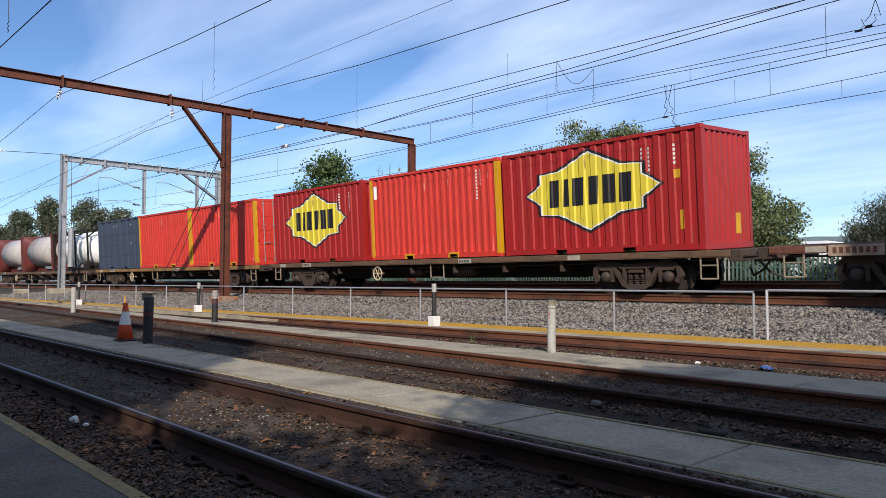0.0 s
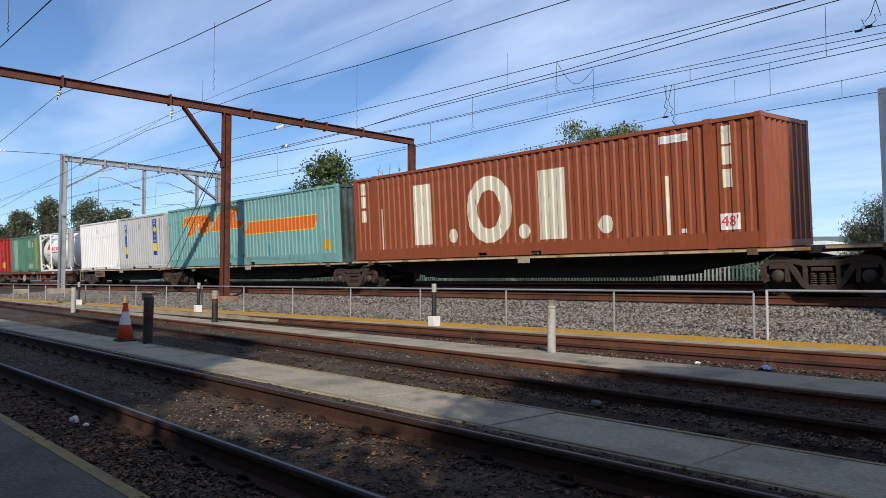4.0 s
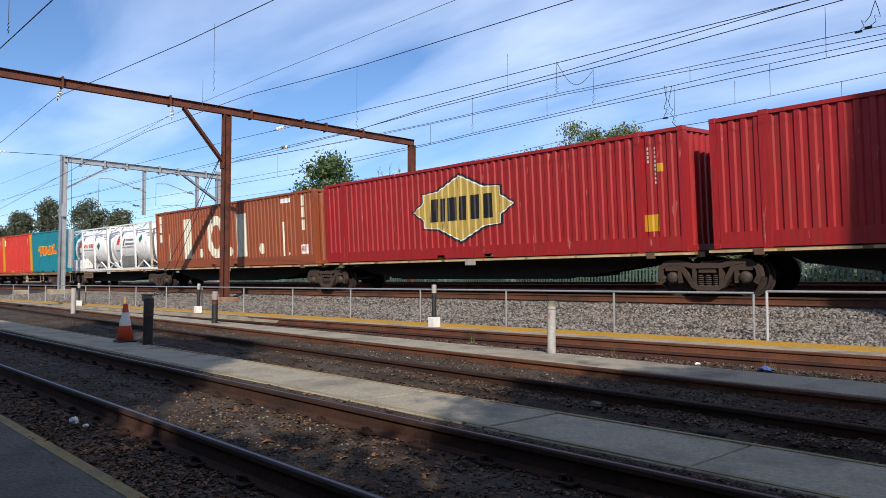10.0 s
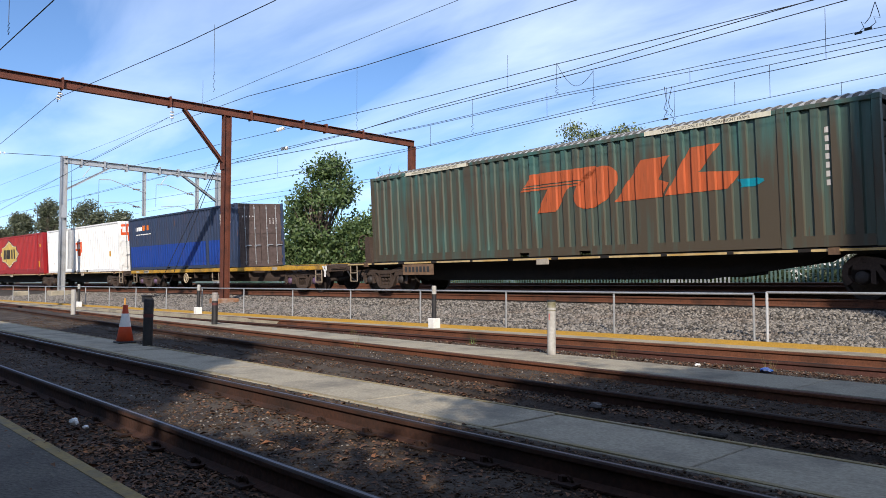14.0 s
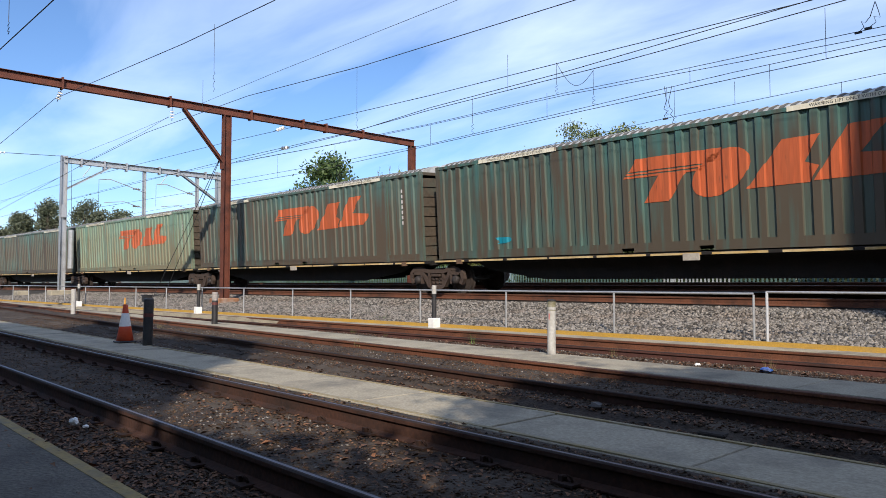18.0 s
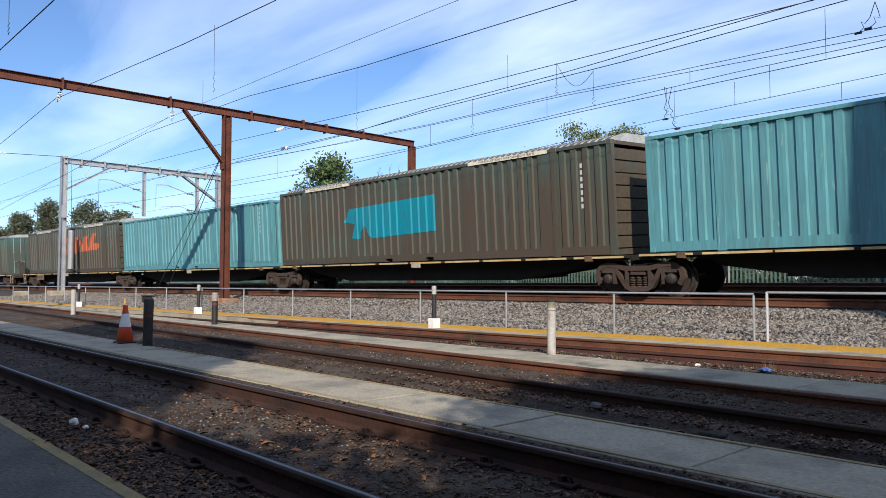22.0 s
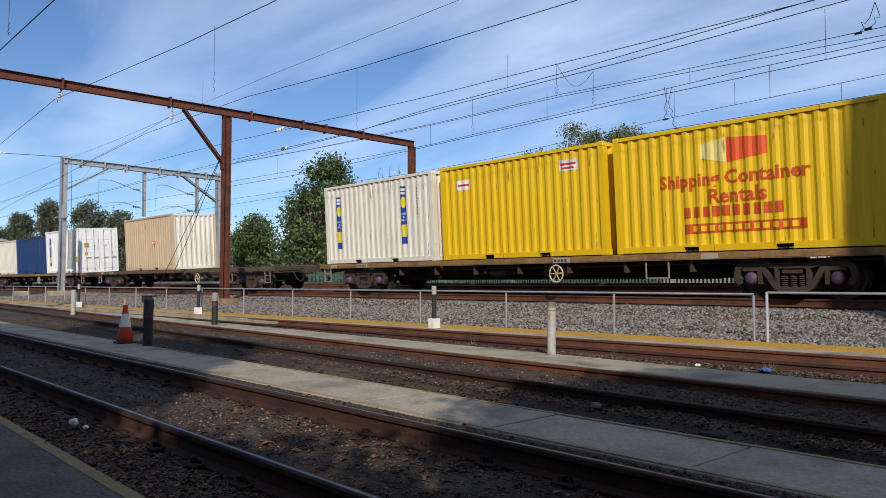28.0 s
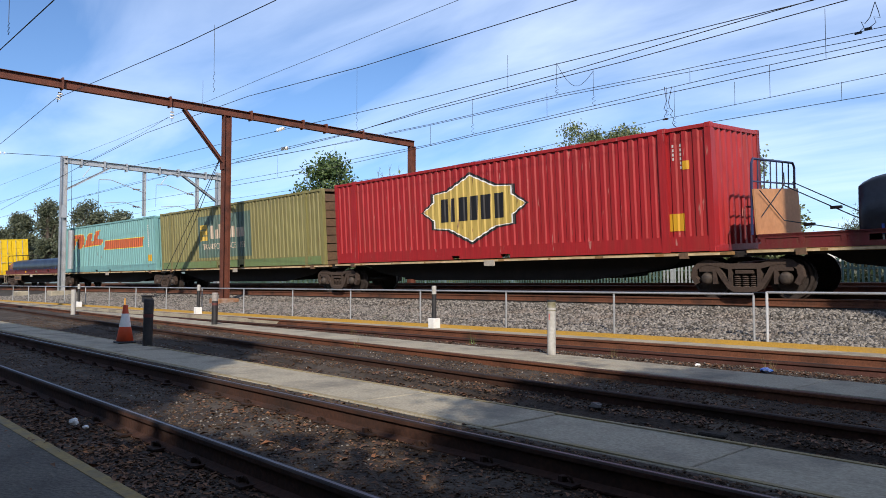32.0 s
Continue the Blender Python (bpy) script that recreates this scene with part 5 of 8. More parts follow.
    if end == "doors":
        for s in (-1, 1):
            y0, y1 = sorted((s * 0.012, s * (w - 0.155)))
            dr = part("door", boxes((l - 0.055, l - 0.018, y0, y1, 0.15, h - 0.12), bev=0.004), ec, c)
            z0, z1 = 0.22, h - 0.2
            n = 4
            part("door_panel", boxes(*[(l - 0.022, l - 0.006, y0 + 0.07, y1 - 0.07, z0 + (z1 - z0) * i / n + 0.04, z0 + (z1 - z0) * (i + 1) / n - 0.04) for i in range(n)], bev=0.005), ec, dr)
            for k in (0.28, 0.75):
                y = s * (0.02 + k * (w - 0.19))
                bm = tube(bmesh.new(), [(l + 0.012, y, 0.1), (l + 0.012, y, h - 0.08)], 0.017, 8)
                for z in (0.2, 0.9, 1.7, h - 0.25):
                    box(bm, l - 0.01, l + 0.034, y - 0.035, y + 0.035, z, z + 0.06)
                part("locking_bar", bm, GALV, dr)
                part("handle", boxes((l + 0.02, l + 0.045, y - 0.02, y + 0.28, 0.95, 0.985)), GALV, dr)
            part("hinge", boxes(*[(l - 0.03, l + 0.012, s * (w - 0.165) - 0.045, s * (w - 0.165) + 0.045, z, z + 0.12) for z in (0.35, 1.0, 1.7, h - 0.45)]), ec, dr)
    elif end == "slats":
        n = 8
        for i in range(n):
            z = 0.18 + (h - 0.36) * i / n
            part("end_panel", boxes((l - 0.05, l - 0.02 + 0.012 * (i % 2), -w + 0.16, w - 0.16, z, z + (h - 0.36) / n - 0.03), bev=0.004), ec, c)
    return c


def tally(c, x, z_top, rows, material=None, face="side", size=0.058):
    """Upright strings of unreadable small characters, as plain bars."""
    outl = []
    for j, n in enumerate(rows):
        z = z_top
        for i in range(n):
            outl.append(rect(x + j * 0.17, x + j * 0.17 + size * 0.8, z - size * 1.15, z))
            z -= size * 1.75
    tagged(sign("number_mark", shape_bm(outl), material or P_MARK, c, face=face), kind="stuff")


# painted colours
def dirty(name, col, dirt, z0, z1):
    """Paint that grime has browned from below and in streaks."""
    m = paint(name, col, 0.4, 0.2)
    n, l = m.node_tree.nodes, m.node_tree.links
    b = n["Principled BSDF"]
    old = b.inputs["Base Color"].links[0].from_socket
    tc = n.new("ShaderNodeTexCoord")
    sp = n.new("ShaderNodeSeparateXYZ")
    l.new(tc.outputs["Object"], sp.inputs[0])
    r = n.new("ShaderNodeMapRange")
    r.inputs["From Min"].default_value, r.inputs["From Max"].default_value = z1, z0
    l.new(sp.outputs["Z"], r.inputs["Value"])
    nz = n.new("ShaderNodeTexNoise")
    nz.inputs["Scale"].default_value, nz.inputs["Detail"].default_value = 1.0, 5
    mp2 = n.new("ShaderNodeMapping")
    mp2.inputs["Scale"].default_value = (5, 1, 0.35)
    l.new(tc.outputs["Object"], mp2.inputs[0]); l.new(mp2.outputs[0], nz.inputs["Vector"])
    ad = n.new("ShaderNodeMath"); ad.operation = "MULTIPLY_ADD"
    ad.inputs[1].default_value, ad.inputs[2].default_value = 3.2, -1.6
    l.new(nz.outputs["Fac"], ad.inputs[0])
    # long cleaner and dirtier stretches
    nl = n.new("ShaderNodeTexNoise")
    nl.inputs["Scale"].default_value, nl.inputs["Detail"].default_value = 1.0, 2
    mp3 = n.new("ShaderNodeMapping")
    mp3.inputs["Scale"].default_value = (0.28, 0.3, 0.5)
    l.new(tc.outputs["Object"], mp3.inputs[0]); l.new(mp3.outputs[0], nl.inputs["Vector"])
    al = n.new("ShaderNodeMath"); al.operation = "MULTIPLY_ADD"
    al.inputs[1].default_value = 1.7
    l.new(nl.outputs["Fac"], al.inputs[0])
    lo = n.new("ShaderNodeMath"); lo.operation = "ADD"; lo.inputs[1].default_value = -0.85
    l.new(r.outputs[0], lo.inputs[0]); l.new(lo.outputs[0], al.inputs[2])
    sm = n.new("ShaderNodeMath"); sm.operation = "ADD"; sm.use_clamp = True
    l.new(al.outputs[0], sm.inputs[0]); l.new(ad.outputs[0], sm.inputs[1])
    # less grime in the hollows of the ribs
    ab = n.new("ShaderNodeMath"); ab.operation = "ABSOLUTE"
    l.new(sp.outputs["Y"], ab.inputs[0])
    hol = n.new("ShaderNodeMapRange")
    hol.inputs["From Min"].default_value, hol.inputs["From Max"].default_value = 1.185, 1.225
    hol.inputs["To Min"].default_value = 0.62
    l.new(ab.outputs[0], hol.inputs["Value"])
    pr = n.new("ShaderNodeMath"); pr.operation = "MULTIPLY"
    l.new(sm.outputs[0], pr.inputs[0]); l.new(hol.outputs[0], pr.inputs[1])
    mx = n.new("ShaderNodeMixRGB")
    mx.inputs["Color2"].default_value = (*dirt, 1)
    l.new(pr.outputs[0], mx.inputs["Fac"]); l.new(old, mx.inputs["Color1"]); l.new(mx.outputs[0], b.inputs["Base Color"])
    return m


P_MARK = paint("worn white marks", (0.58, 0.55, 0.52), 0.5, 0.3)
P_RED = paint("deep red", (0.36, 0.014, 0.014), fleck=(0.16, 0.05, 0.03))
P_REDF = paint("bright red", (0.60, 0.042, 0.028), 0.3, 0.2, fleck=(0.62, 0.25, 0.2))
P_RED48 = paint("crimson", (0.33, 0.015, 0.018), 0.4, 0.2, fleck=(0.45, 0.22, 0.18))
P_YPOST = paint("amber posts", (0.66, 0.34, 0.01))
P_GREEN = paint("leaf green", (0.085, 0.215, 0.145), 0.5, 0.28)
P_WHITE = paint("white", (0.85, 0.85, 0.83), 0.22, 0.05)
P_CREAM = paint("off white", (0.76, 0.72, 0.62), 0.35, 0.08)
P_GREY = paint("pale grey", (0.50, 0.515, 0.51), 0.25, 0.1)
P_TEAL48 = paint("faded teal", (0.185, 0.385, 0.375), 0.4, 0.14)
P_BROWN = paint("rust brown", (0.29, 0.075, 0.03), 0.35, 0.15)
P_TEAL = paint("bright teal", (0.006, 0.20, 0.26), 0.25)
P_TANK = paint("cream yellow", (0.74, 0.54, 0.25), 0.12, 0.05, 0.4)
P_BLUE = paint("navy blue", (0.012, 0.045, 0.15), 0.3)
P_SLATE = paint("slate grey", (0.028, 0.044, 0.09), 0.4)
P_ROYAL = paint("royal blue", (0.008, 0.043, 0.245), 0.2)
P_HOOD = dirty("grimed green", (0.055, 0.135, 0.118), (0.078, 0.062, 0.042), 1.5, 4.0)
P_HOODB = dirty("browned green", (0.075, 0.15, 0.13), (0.092, 0.068, 0.045), 1.5, 4.1)
P_HOODD = dirty("dark browned green", (0.058, 0.092, 0.076), (0.076, 0.058, 0.041), 1.6, 4.3)
P_HOODE = mat("rusted slat end", (0.075, 0.055, 0.036), 0.8, 0, 0.3, 9, (0.05, 0.075, 0.06), 0.5, 1.5, 0.08)
P_HOODR = mat("rust-washed end", (0.145, 0.065, 0.038), 0.75, 0, 0.25, 9, (0.06, 0.10, 0.075), 0.75, 0.9, 0.05, True)
P_HOODL = dirty("pale grimed green", (0.17, 0.27, 0.20), (0.20, 0.175, 0.105), 0.4, 3.4)
P_PLAIN = paint("light teal", (0.098, 0.285, 0.32), 0.45, 0.18, fleck=(0.25, 0.42, 0.42))
P_OLIVE = paint("olive", (0.215, 0.195, 0.075), 0.6, 0.25)
P_YELLOW = paint("chrome yellow", (0.78, 0.50, 0.006), 0.2, 0.06)
P_SIGNY = paint("lemon yellow", (0.72, 0.58, 0.05), 0.25)
CAPDARK = mat("black bearing cap", (0.035, 0.028, 0.025), 0.7, 0.1, 0.3, 25, None, bump=0.1)
P_MUSTARD = paint("mustard yellow", (0.50, 0.36, 0.09), 0.4)
P_ROOF = mat("weathered zinc roof", (0.46, 0.46, 0.44), 0.55, 0.2, 0.2, 10, (0.2, 0.19, 0.17), 0.6, 1.5, 0.1)
# dark colour painted into the valleys as shade between the roof ribs
P_VALLEY = mat("shade-dark roof valley", (0.085, 0.08, 0.07), 0.85, 0, 0.3, 10, (0.05, 0.045, 0.04), 0.6, 1.5, 0.1)
P_SIGNB = paint("black paint", (0.012, 0.012, 0.014), 0.2)
P_ORANGE = paint("orange paint", (0.66, 0.16, 0.02), 0.35)
P_ORANGEF = paint("faded orange paint", (0.46, 0.10, 0.033), 0.6, 0.25)
P_SIGNW = paint("cream paint", (0.70, 0.66, 0.52), 0.25)
P_CYAN = paint("cyan paint", (0.0, 0.22, 0.30), 0.3)
P_SKYB = paint("blue sticker", (0.01, 0.06, 0.30), 0.1)
P_WORDS = paint("orange red lettering", (0.56, 0.075, 0.008), 0.2, 0.1)
P_PALEY = paint("pale yellow", (0.78, 0.66, 0.22), 0.2)
P_AMBER = paint("amber sticker", (0.58, 0.31, 0.015), 0.35)
P_VERMIL = paint("orange red sticker", (0.75, 0.10, 0.02), 0.1)


def star(c, x, z, k=1.0, sx=1.0, yellow=None):
    pts = [(-0.5, 0), (-0.385, 0.085), (-0.385, 0.16), (-0.23, 0.175), (0, 0.30), (0.23, 0.175), (0.385, 0.16), (0.385, 0.085)]
    pts += [(-a, -b) for a, b in pts]
    for nm, m, grow, lift in (("emblem_border", P_SIGNB, 0.10, 1), ("emblem_edge", WHITEP, 0.0, 2), ("emblem", yellow or P_SIGNY, -0.055, 3)):
        o = []
        for a, b in pts:
            d = math.hypot(a, b)
            f = 1 + grow * 0.4 / d / 3.9 * 2.2
            o.append((a * 3.95 * k * sx * f, b * 3.0 * k * f))
        sign(nm, shape_bm([o]), m, c, (x, z), lift, label="black, white and yellow eight-pointed emblem" if nm == "emblem" else "")
    wds = (0.30, 0.16, 0.34, 0.28, 0.36, 0.34)
    cur = -1.22
    for wd in wds:
        sign("emblem_bar", shape_bm([slant(cur * k * sx, (cur + wd) * k * sx, -0.32 * k, 0.32 * k, 0.03)]), P_SIGNB, c, (x, z), 4)
        cur += wd + 0.13


def speed_mark(c, x, z, kx, k, material, band=None, edge=None):
    """A slanted orange mark of bars, with a long band (x0, x1, z0, z1) when given."""
    o = [slant(-2.08, -0.72, 0.07, 0.115, 0.03), slant(-2.03, -0.66, 0.145, 0.185, 0.03), slant(-1.99, -0.50, 0.215, 0.50, 0.16),
         slant(-1.72, -1.26, -0.52, 0.075, 0.30), oval(-0.40, -0.02, 0.42, 0.50, 0.35),
         [(-0.02, -0.42), (0.86, -0.40), (1.0, -0.10), (0.80, 0.0), (1.02, 0.50), (0.52, 0.48)], [(0.92, -0.38), (1.95, -0.36), (2.16, -0.02), (1.5, 0.06), (1.86, 0.62), (1.36, 0.60)]]
    o = [[(a * kx, b * k) for a, b in q] for q in o]
    if band:
        o.append(slant(band[0] - x, band[1] - x, band[2] - z, band[3] - z, 0.3))
    if edge:
        sign("mark_edge", shape_bm([[(a + (0.03 if a > sum(t[0] for t in q) / len(q) else -0.03), b + (0.03 if b > sum(t[1] for t in q) / len(q) else -0.03)) for a, b in q] for q in o]), edge, c, (x, z), 1)
    for q in o:
        sign("painted_bar", shape_bm([q]), material, c, (x, z), 2)


def totem(c, x, z, k=1.0):
    """An upright blue, yellow and white advertising panel."""
    sign("panel", shape_bm([rect(-0.155 * k, 0.155 * k, -0.95, 0.95)]), P_SKYB, c, (x, z), 1, label="upright blue and yellow advertising panel")
    sign("panel_disc", shape_bm([oval(0, 0.42, 0.125 * k, 0.19)]), P_SIGNY, c, (x, z), 2)
    sign("panel_foot", shape_bm([rect(-0.155 * k, 0.155 * k, -0.72, -0.32)]), P_SIGNY, c, (x, z), 2)
    sign("panel_text", lettering("HIRE\n&\nSALES", 0.105 * k), WHITEP, c, (x, z - 0.07), 3)
    sign("panel_bar", shape_bm([rect(-0.1, 0.1, 0.80, 0.88), rect(-0.1, 0.1, 0.68, 0.76), rect(-0.12, 0.12, -0.44, -0.38), rect(-0.12, 0.12, -0.56, -0.50)][:2]), WHITEP, c, (x, z), 3)


def cut_block(c, x, z, k, face="side"):
    sign("mark", shape_bm([[(-0.38 * k, -0.10 * k), (-0.12 * k, -0.10 * k), (-0.12 * k, 0.33 * k), (-0.38 * k, 0.30 * k)], [(-0.12 * k, -0.34 * k), (0.2 * k, -0.36 * k), (0.34 * k, -0.16 * k), (0.36 * k, 0.33 * k), (-0.12 * k, 0.33 * k)]]), P_VERMIL, c, (x, z), 1, face, "orange-red notched square mark")
    for i in range(3):
        sign("mark_bar", shape_bm([slant((-0.34 + 0.21 * i) * k, (-0.20 + 0.21 * i) * k, 0.0, 0.22 * k, 0.02 * k)]), WHITEP, c, (x, z), 2, face)


def square_ring(bm, rad, cz, x0, x1, w, h0, h1, n=40):
    """A skin from a circle at x0 to a square rim at x1."""
    ins, out = [], []
    zc = (h0 + h1) / 2
    for i in range(n):
        a = 2 * math.pi * (i + 0.5) / n
        y, z = math.cos(a), math.sin(a)
        ins.append(bm.verts.new((x0, rad * y, cz + rad * z)))
        f = min(w / max(1e-6, abs(y)), (h1 - h0) / 2 / max(1e-6, abs(z)))
        out.append(bm.verts.new((x1, y * f, zc + z * f)))
    for i in range(n):
        bm.faces.new((ins[i], ins[(i + 1) % n], out[(i + 1) % n], out[i]))
    return bm


def tank(length, height, frame_mat, shell_mat, label, style, width=2.44, rad=1.1, rusty=None):
    """A tank in a container frame."""
    c = thing("tank_container", label, "tank container", "containers on the train")
    l, w, h = length / 2, width / 2, height
    b = 0.15 if style == "beam" else 0.10
    for sx in (-1, 1):
        for sy in (-1, 1):
            x0, x1 = sorted((sx * l, sx * (l - b)))
            y0, y1 = sorted((sy * w, sy * (w - 0.09)))
            part("corner_post", boxes((x0, x1, y0, y1, 0.1, h - 0.1)), rusty if rusty and sx > 0 and sy < 0 else frame_mat, c)
            for z in (0, h - 0.118):
                part("corner_casting", boxes((x0 - 0.004, x1 + 0.004, y0 - 0.004, y1 + 0.004, z, z + 0.118), bev=0.01), rusty if rusty and z else frame_mat, c)
        x0, x1 = sorted((sx * (l - 0.008), sx * (l - b + 0.01)))
        part("end_beam", boxes((x0, x1, -w + 0.09, w - 0.09, h - 0.10, h - 0.01)), frame_mat, c)
        part("end_beam", boxes((x0, x1, -w + 0.09, w - 0.09, 0.0, 0.12)), frame_mat, c)
    cz = h / 2 + (0.10 if style == "beam" else 0.07)
    if style == "beam":
        for sx in (-1, 1):
            bm = square_ring(bmesh.new(), rad, cz, sx * (l - 0.62), sx * (l - b + 0.004), w - 0.01, 0.01, h - 0.01)
            part("end_collar", bm, frame_mat, c, smooth=True)
            bm = square_ring(bmesh.new(), 0.86, cz, sx * (l - 0.42), sx * (l - 0.05), w - 0.08, 0.08, h - 0.08)
            part("end_panel", bm, frame_mat, c)
            dome = [(0.86, -0.02), (0.80, 0.12), (0.62, 0.24), (0.34, 0.32), (0.0, 0.345)]
            bm = lathe(bmesh.new(), [(r, sx * (l - 0.42 + d)) for r, d in dome], "x", 32)
            bmesh.ops.recalc_face_normals(bm, faces=bm.faces[:])
            for v in bm.verts:
                v.co.z += cz
            part("end_dish", bm, shell_mat, c, smooth=True)
        xe = l - 0.42
        # bolted flange and placards on the seen dish
        bm = lathe(bmesh.new(), [(0.20, 0.0), (0.20, 0.03), (0.17, 0.03), (0.17, 0.0)], "x", 20, (xe + 0.325, -0.05, cz - 0.02))
        for i in range(12):
            a2 = 2 * math.pi * i / 12
            box(bm, xe + 0.33, xe + 0.365, -0.05 + 0.15 * math.cos(a2) - 0.012, -0.05 + 0.15 * math.cos(a2) + 0.012, cz - 0.02 + 0.15 * math.sin(a2) - 0.012, cz - 0.02 + 0.15 * math.sin(a2) + 0.012)
        part("manhole_flange", bm, SILLB, c)
        for y, z, k in ((-0.45, 0.0, 0.13), (0.45, 0.0, 0.13)):
            bm = bmesh.new()
            bm.faces.new([bm.verts.new((xe + 0.30 + (0.012 if q == 0 else 0), y + dy * k, cz + z + dz * k)) for q, (dy, dz) in enumerate(((-1, 0), (0, -1), (1, 0), (0, 1)))])
            part("placard", bm, WHITEP, c)
        part("number_board", boxes((xe + 0.255, xe + 0.262, -0.32, 0.22, cz + 0.42, cz + 0.60)), WHITEP, c)
        tagged(part("lettering_bar", boxes(*[(xe + 0.262, xe + 0.266, -0.28 + 0.08 * i, -0.23 + 0.08 * i, cz + 0.46, cz + 0.56) for i in range(6)]), DARKBAR, c), kind="stuff")
        barrel_l, e = l - 0.58, 0.02
    else:
        barrel_l, e = l - 0.03, 0.42
        for sy in (-1, 1):
            y0, y1 = sorted((sy * w, sy * (w - 0.07)))
            part("bottom_rail", boxes((-l + b, l - b, y0, y1, 0.01, 0.13)), frame_mat, c)
            part("top_rail", boxes((-l + b, l - b, y0, y1, h - 0.085, h - 0.02)), frame_mat, c)
            for x in (-1.0, 0.92):
                part("side_post", boxes((x - 0.055, x + 0.055, y0, y1, 0.13, h - 0.085)), frame_mat, c)
            for pts in (((1.15, 0.13), (2.0, 0.50), (2.75, 0.13)), ((-2.75, 0.13), (-1.9, 0.45), (-1.25, 0.13))):
                part("side_brace", tube(bmesh.new(), [(x, sy * (w - 0.04), z) for x, z in pts], 0.045, 6), frame_mat, c)
            for pts in (((-l + 0.1, h - 0.06), (-1.9, h - 0.30), (-1.05, h - 0.06)), ((-0.9, h - 0.32), (-0.35, h - 0.06)), ((0.97, h - 0.35), (2.0, h - 0.30), (2.55, h - 0.06)), ((0.97, h - 0.06), (2.0, h - 0.30))):
                part("top_brace", tube(bmesh.new(), [(x, sy * (w - 0.05), z) for x, z in pts], 0.032, 6), frame_mat, c)
        for sx in (-1, 1):
            for sy in (-1, 1):
                part("end_brace", tube(bmesh.new(), [(sx * (l - 0.05), sy * (w - 0.08), 0.55), (sx * (l - 0.05), sy * 0.55, 0.1)], 0.04, 6), frame_mat, c)
                part("end_brace", tube(bmesh.new(), [(sx * (l - 0.05), sy * (w - 0.08), h - 0.5), (sx * (l - 0.05), sy * 0.6, h - 0.06)], 0.04, 6), frame_mat, c)
        part("valve_cabinet", boxes((-0.6, 0.7, -0.75, -0.3, 0.18, 0.42), bev=0.02), GALV, c)
        part("discharge_pipe", tube(bmesh.new(), [(-2.4, -0.85, 0.2), (-2.3, -0.9, 0.5), (-1.9, -0.9, 0.55), (-1.8, -0.85, 0.2)], 0.04, 7), frame_mat, c)
    prof = [(0.0, -barrel_l - 0.02), (rad * 0.45, -barrel_l + e * 0.1), (rad * 0.8, -barrel_l + e * 0.5), (rad * 0.97, -barrel_l + e * 1.2), (rad, -barrel_l + e * 1.6)]
    prof += [(r, -x) for r, x in prof[::-1]]
    bm = lathe(bmesh.new(), prof, "x", 40)
    for v in bm.verts:
        v.co.z += cz
    part("barrel", bm, shell_mat, c, smooth=True)
    for x in ((-0.9, 1.0) if style == "beam" else (-2.0, 2.05)):
        bm = lathe(bmesh.new(), [(rad - 0.01, x - 0.012), (rad + 0.006, x - 0.008), (rad + 0.006, x + 0.008), (rad - 0.01, x + 0.012)], "x", 40)
        for v in bm.verts:
            v.co.z += cz
        part("weld_band", bm, shell_mat, c)
    c["rad"], c["cz"] = rad, cz
    c["dish"] = [q for r, x in prof[::-1] if x > 0 for q in (r, x)]
    if style == "beam":
        bm = boxes((-0.6, 0.6, -0.5, -0.1, cz - rad - 0.16, cz - rad + 0.06), bev=0.03)
        part("valve_box", bm, GALV, c)
        part("saddle_beam", boxes((-l + 0.2, l - 0.2, -0.35, 0.35, 0.0, cz - rad + 0.02)), frame_mat, c)
    return c


def dish_sign(c, name, outline, material, lift=1, label=""):
    """A placard laid on a tank's domed end; y across, z up from the barrel's middle."""
    prof = c["dish"]
    prof = [(prof[i], prof[i + 1]) for i in range(0, len(prof), 2)]
    bm = bmesh.new()
    bm.faces.new([bm.verts.new((0, y, z)) for y, z in outline])
    for k in range(-12, 13):
        bmesh.ops.bisect_plane(bm, geom=bm.verts[:] + bm.edges[:] + bm.faces[:], dist=1e-6, plane_co=(0, k * 0.1, 0), plane_no=(0, 1, 0))
        bmesh.ops.bisect_plane(bm, geom=bm.verts[:] + bm.edges[:] + bm.faces[:], dist=1e-6, plane_co=(0, 0, k * 0.1), plane_no=(0, 0, 1))
    for v in bm.verts:
        r = math.hypot(v.co.y, v.co.z)
        for (r0, x0), (r1, x1) in zip(prof, prof[1:]):
            if r0 <= r <= r1:
                v.co.x = x0 + (x1 - x0) * (r - r0) / (r1 - r0)
        v.co.x += 0.008 + 0.004 * lift
        v.co.z += c["cz"]
    return part(name, bm, material, c, label)


def tank_sign(c, name, outlines, material, lift=1, label=""):
    """A sticker bent round a tank's near side; x along, z up from the barrel's middle height."""
    bm = shape_bm(outlines)
    zs = sorted({round(v.co.z, 3) for v in bm.verts})
    z = zs[0]
    while z < zs[-1]:
        bmesh.ops.bisect_plane(bm, geom=bm.verts[:] + bm.edges[:] + bm.faces[:], dist=1e-6, plane_co=(0, 0, z), plane_no=(0, 0, 1))
        z += 0.12
    r = c["rad"] + 0.003 + 0.0035 * lift
    for v in bm.verts:
        a = v.co.z / r
        v.co.y, v.co.z = -r * math.cos(a), c["cz"] + r * math.sin(a)
    bm.normal_update()
    flip = [f for f in bm.faces if f.normal.y > 0]
    if flip:
        bmesh.ops.reverse_faces(bm, faces=flip)
    return part(name, bm, material, c, label)

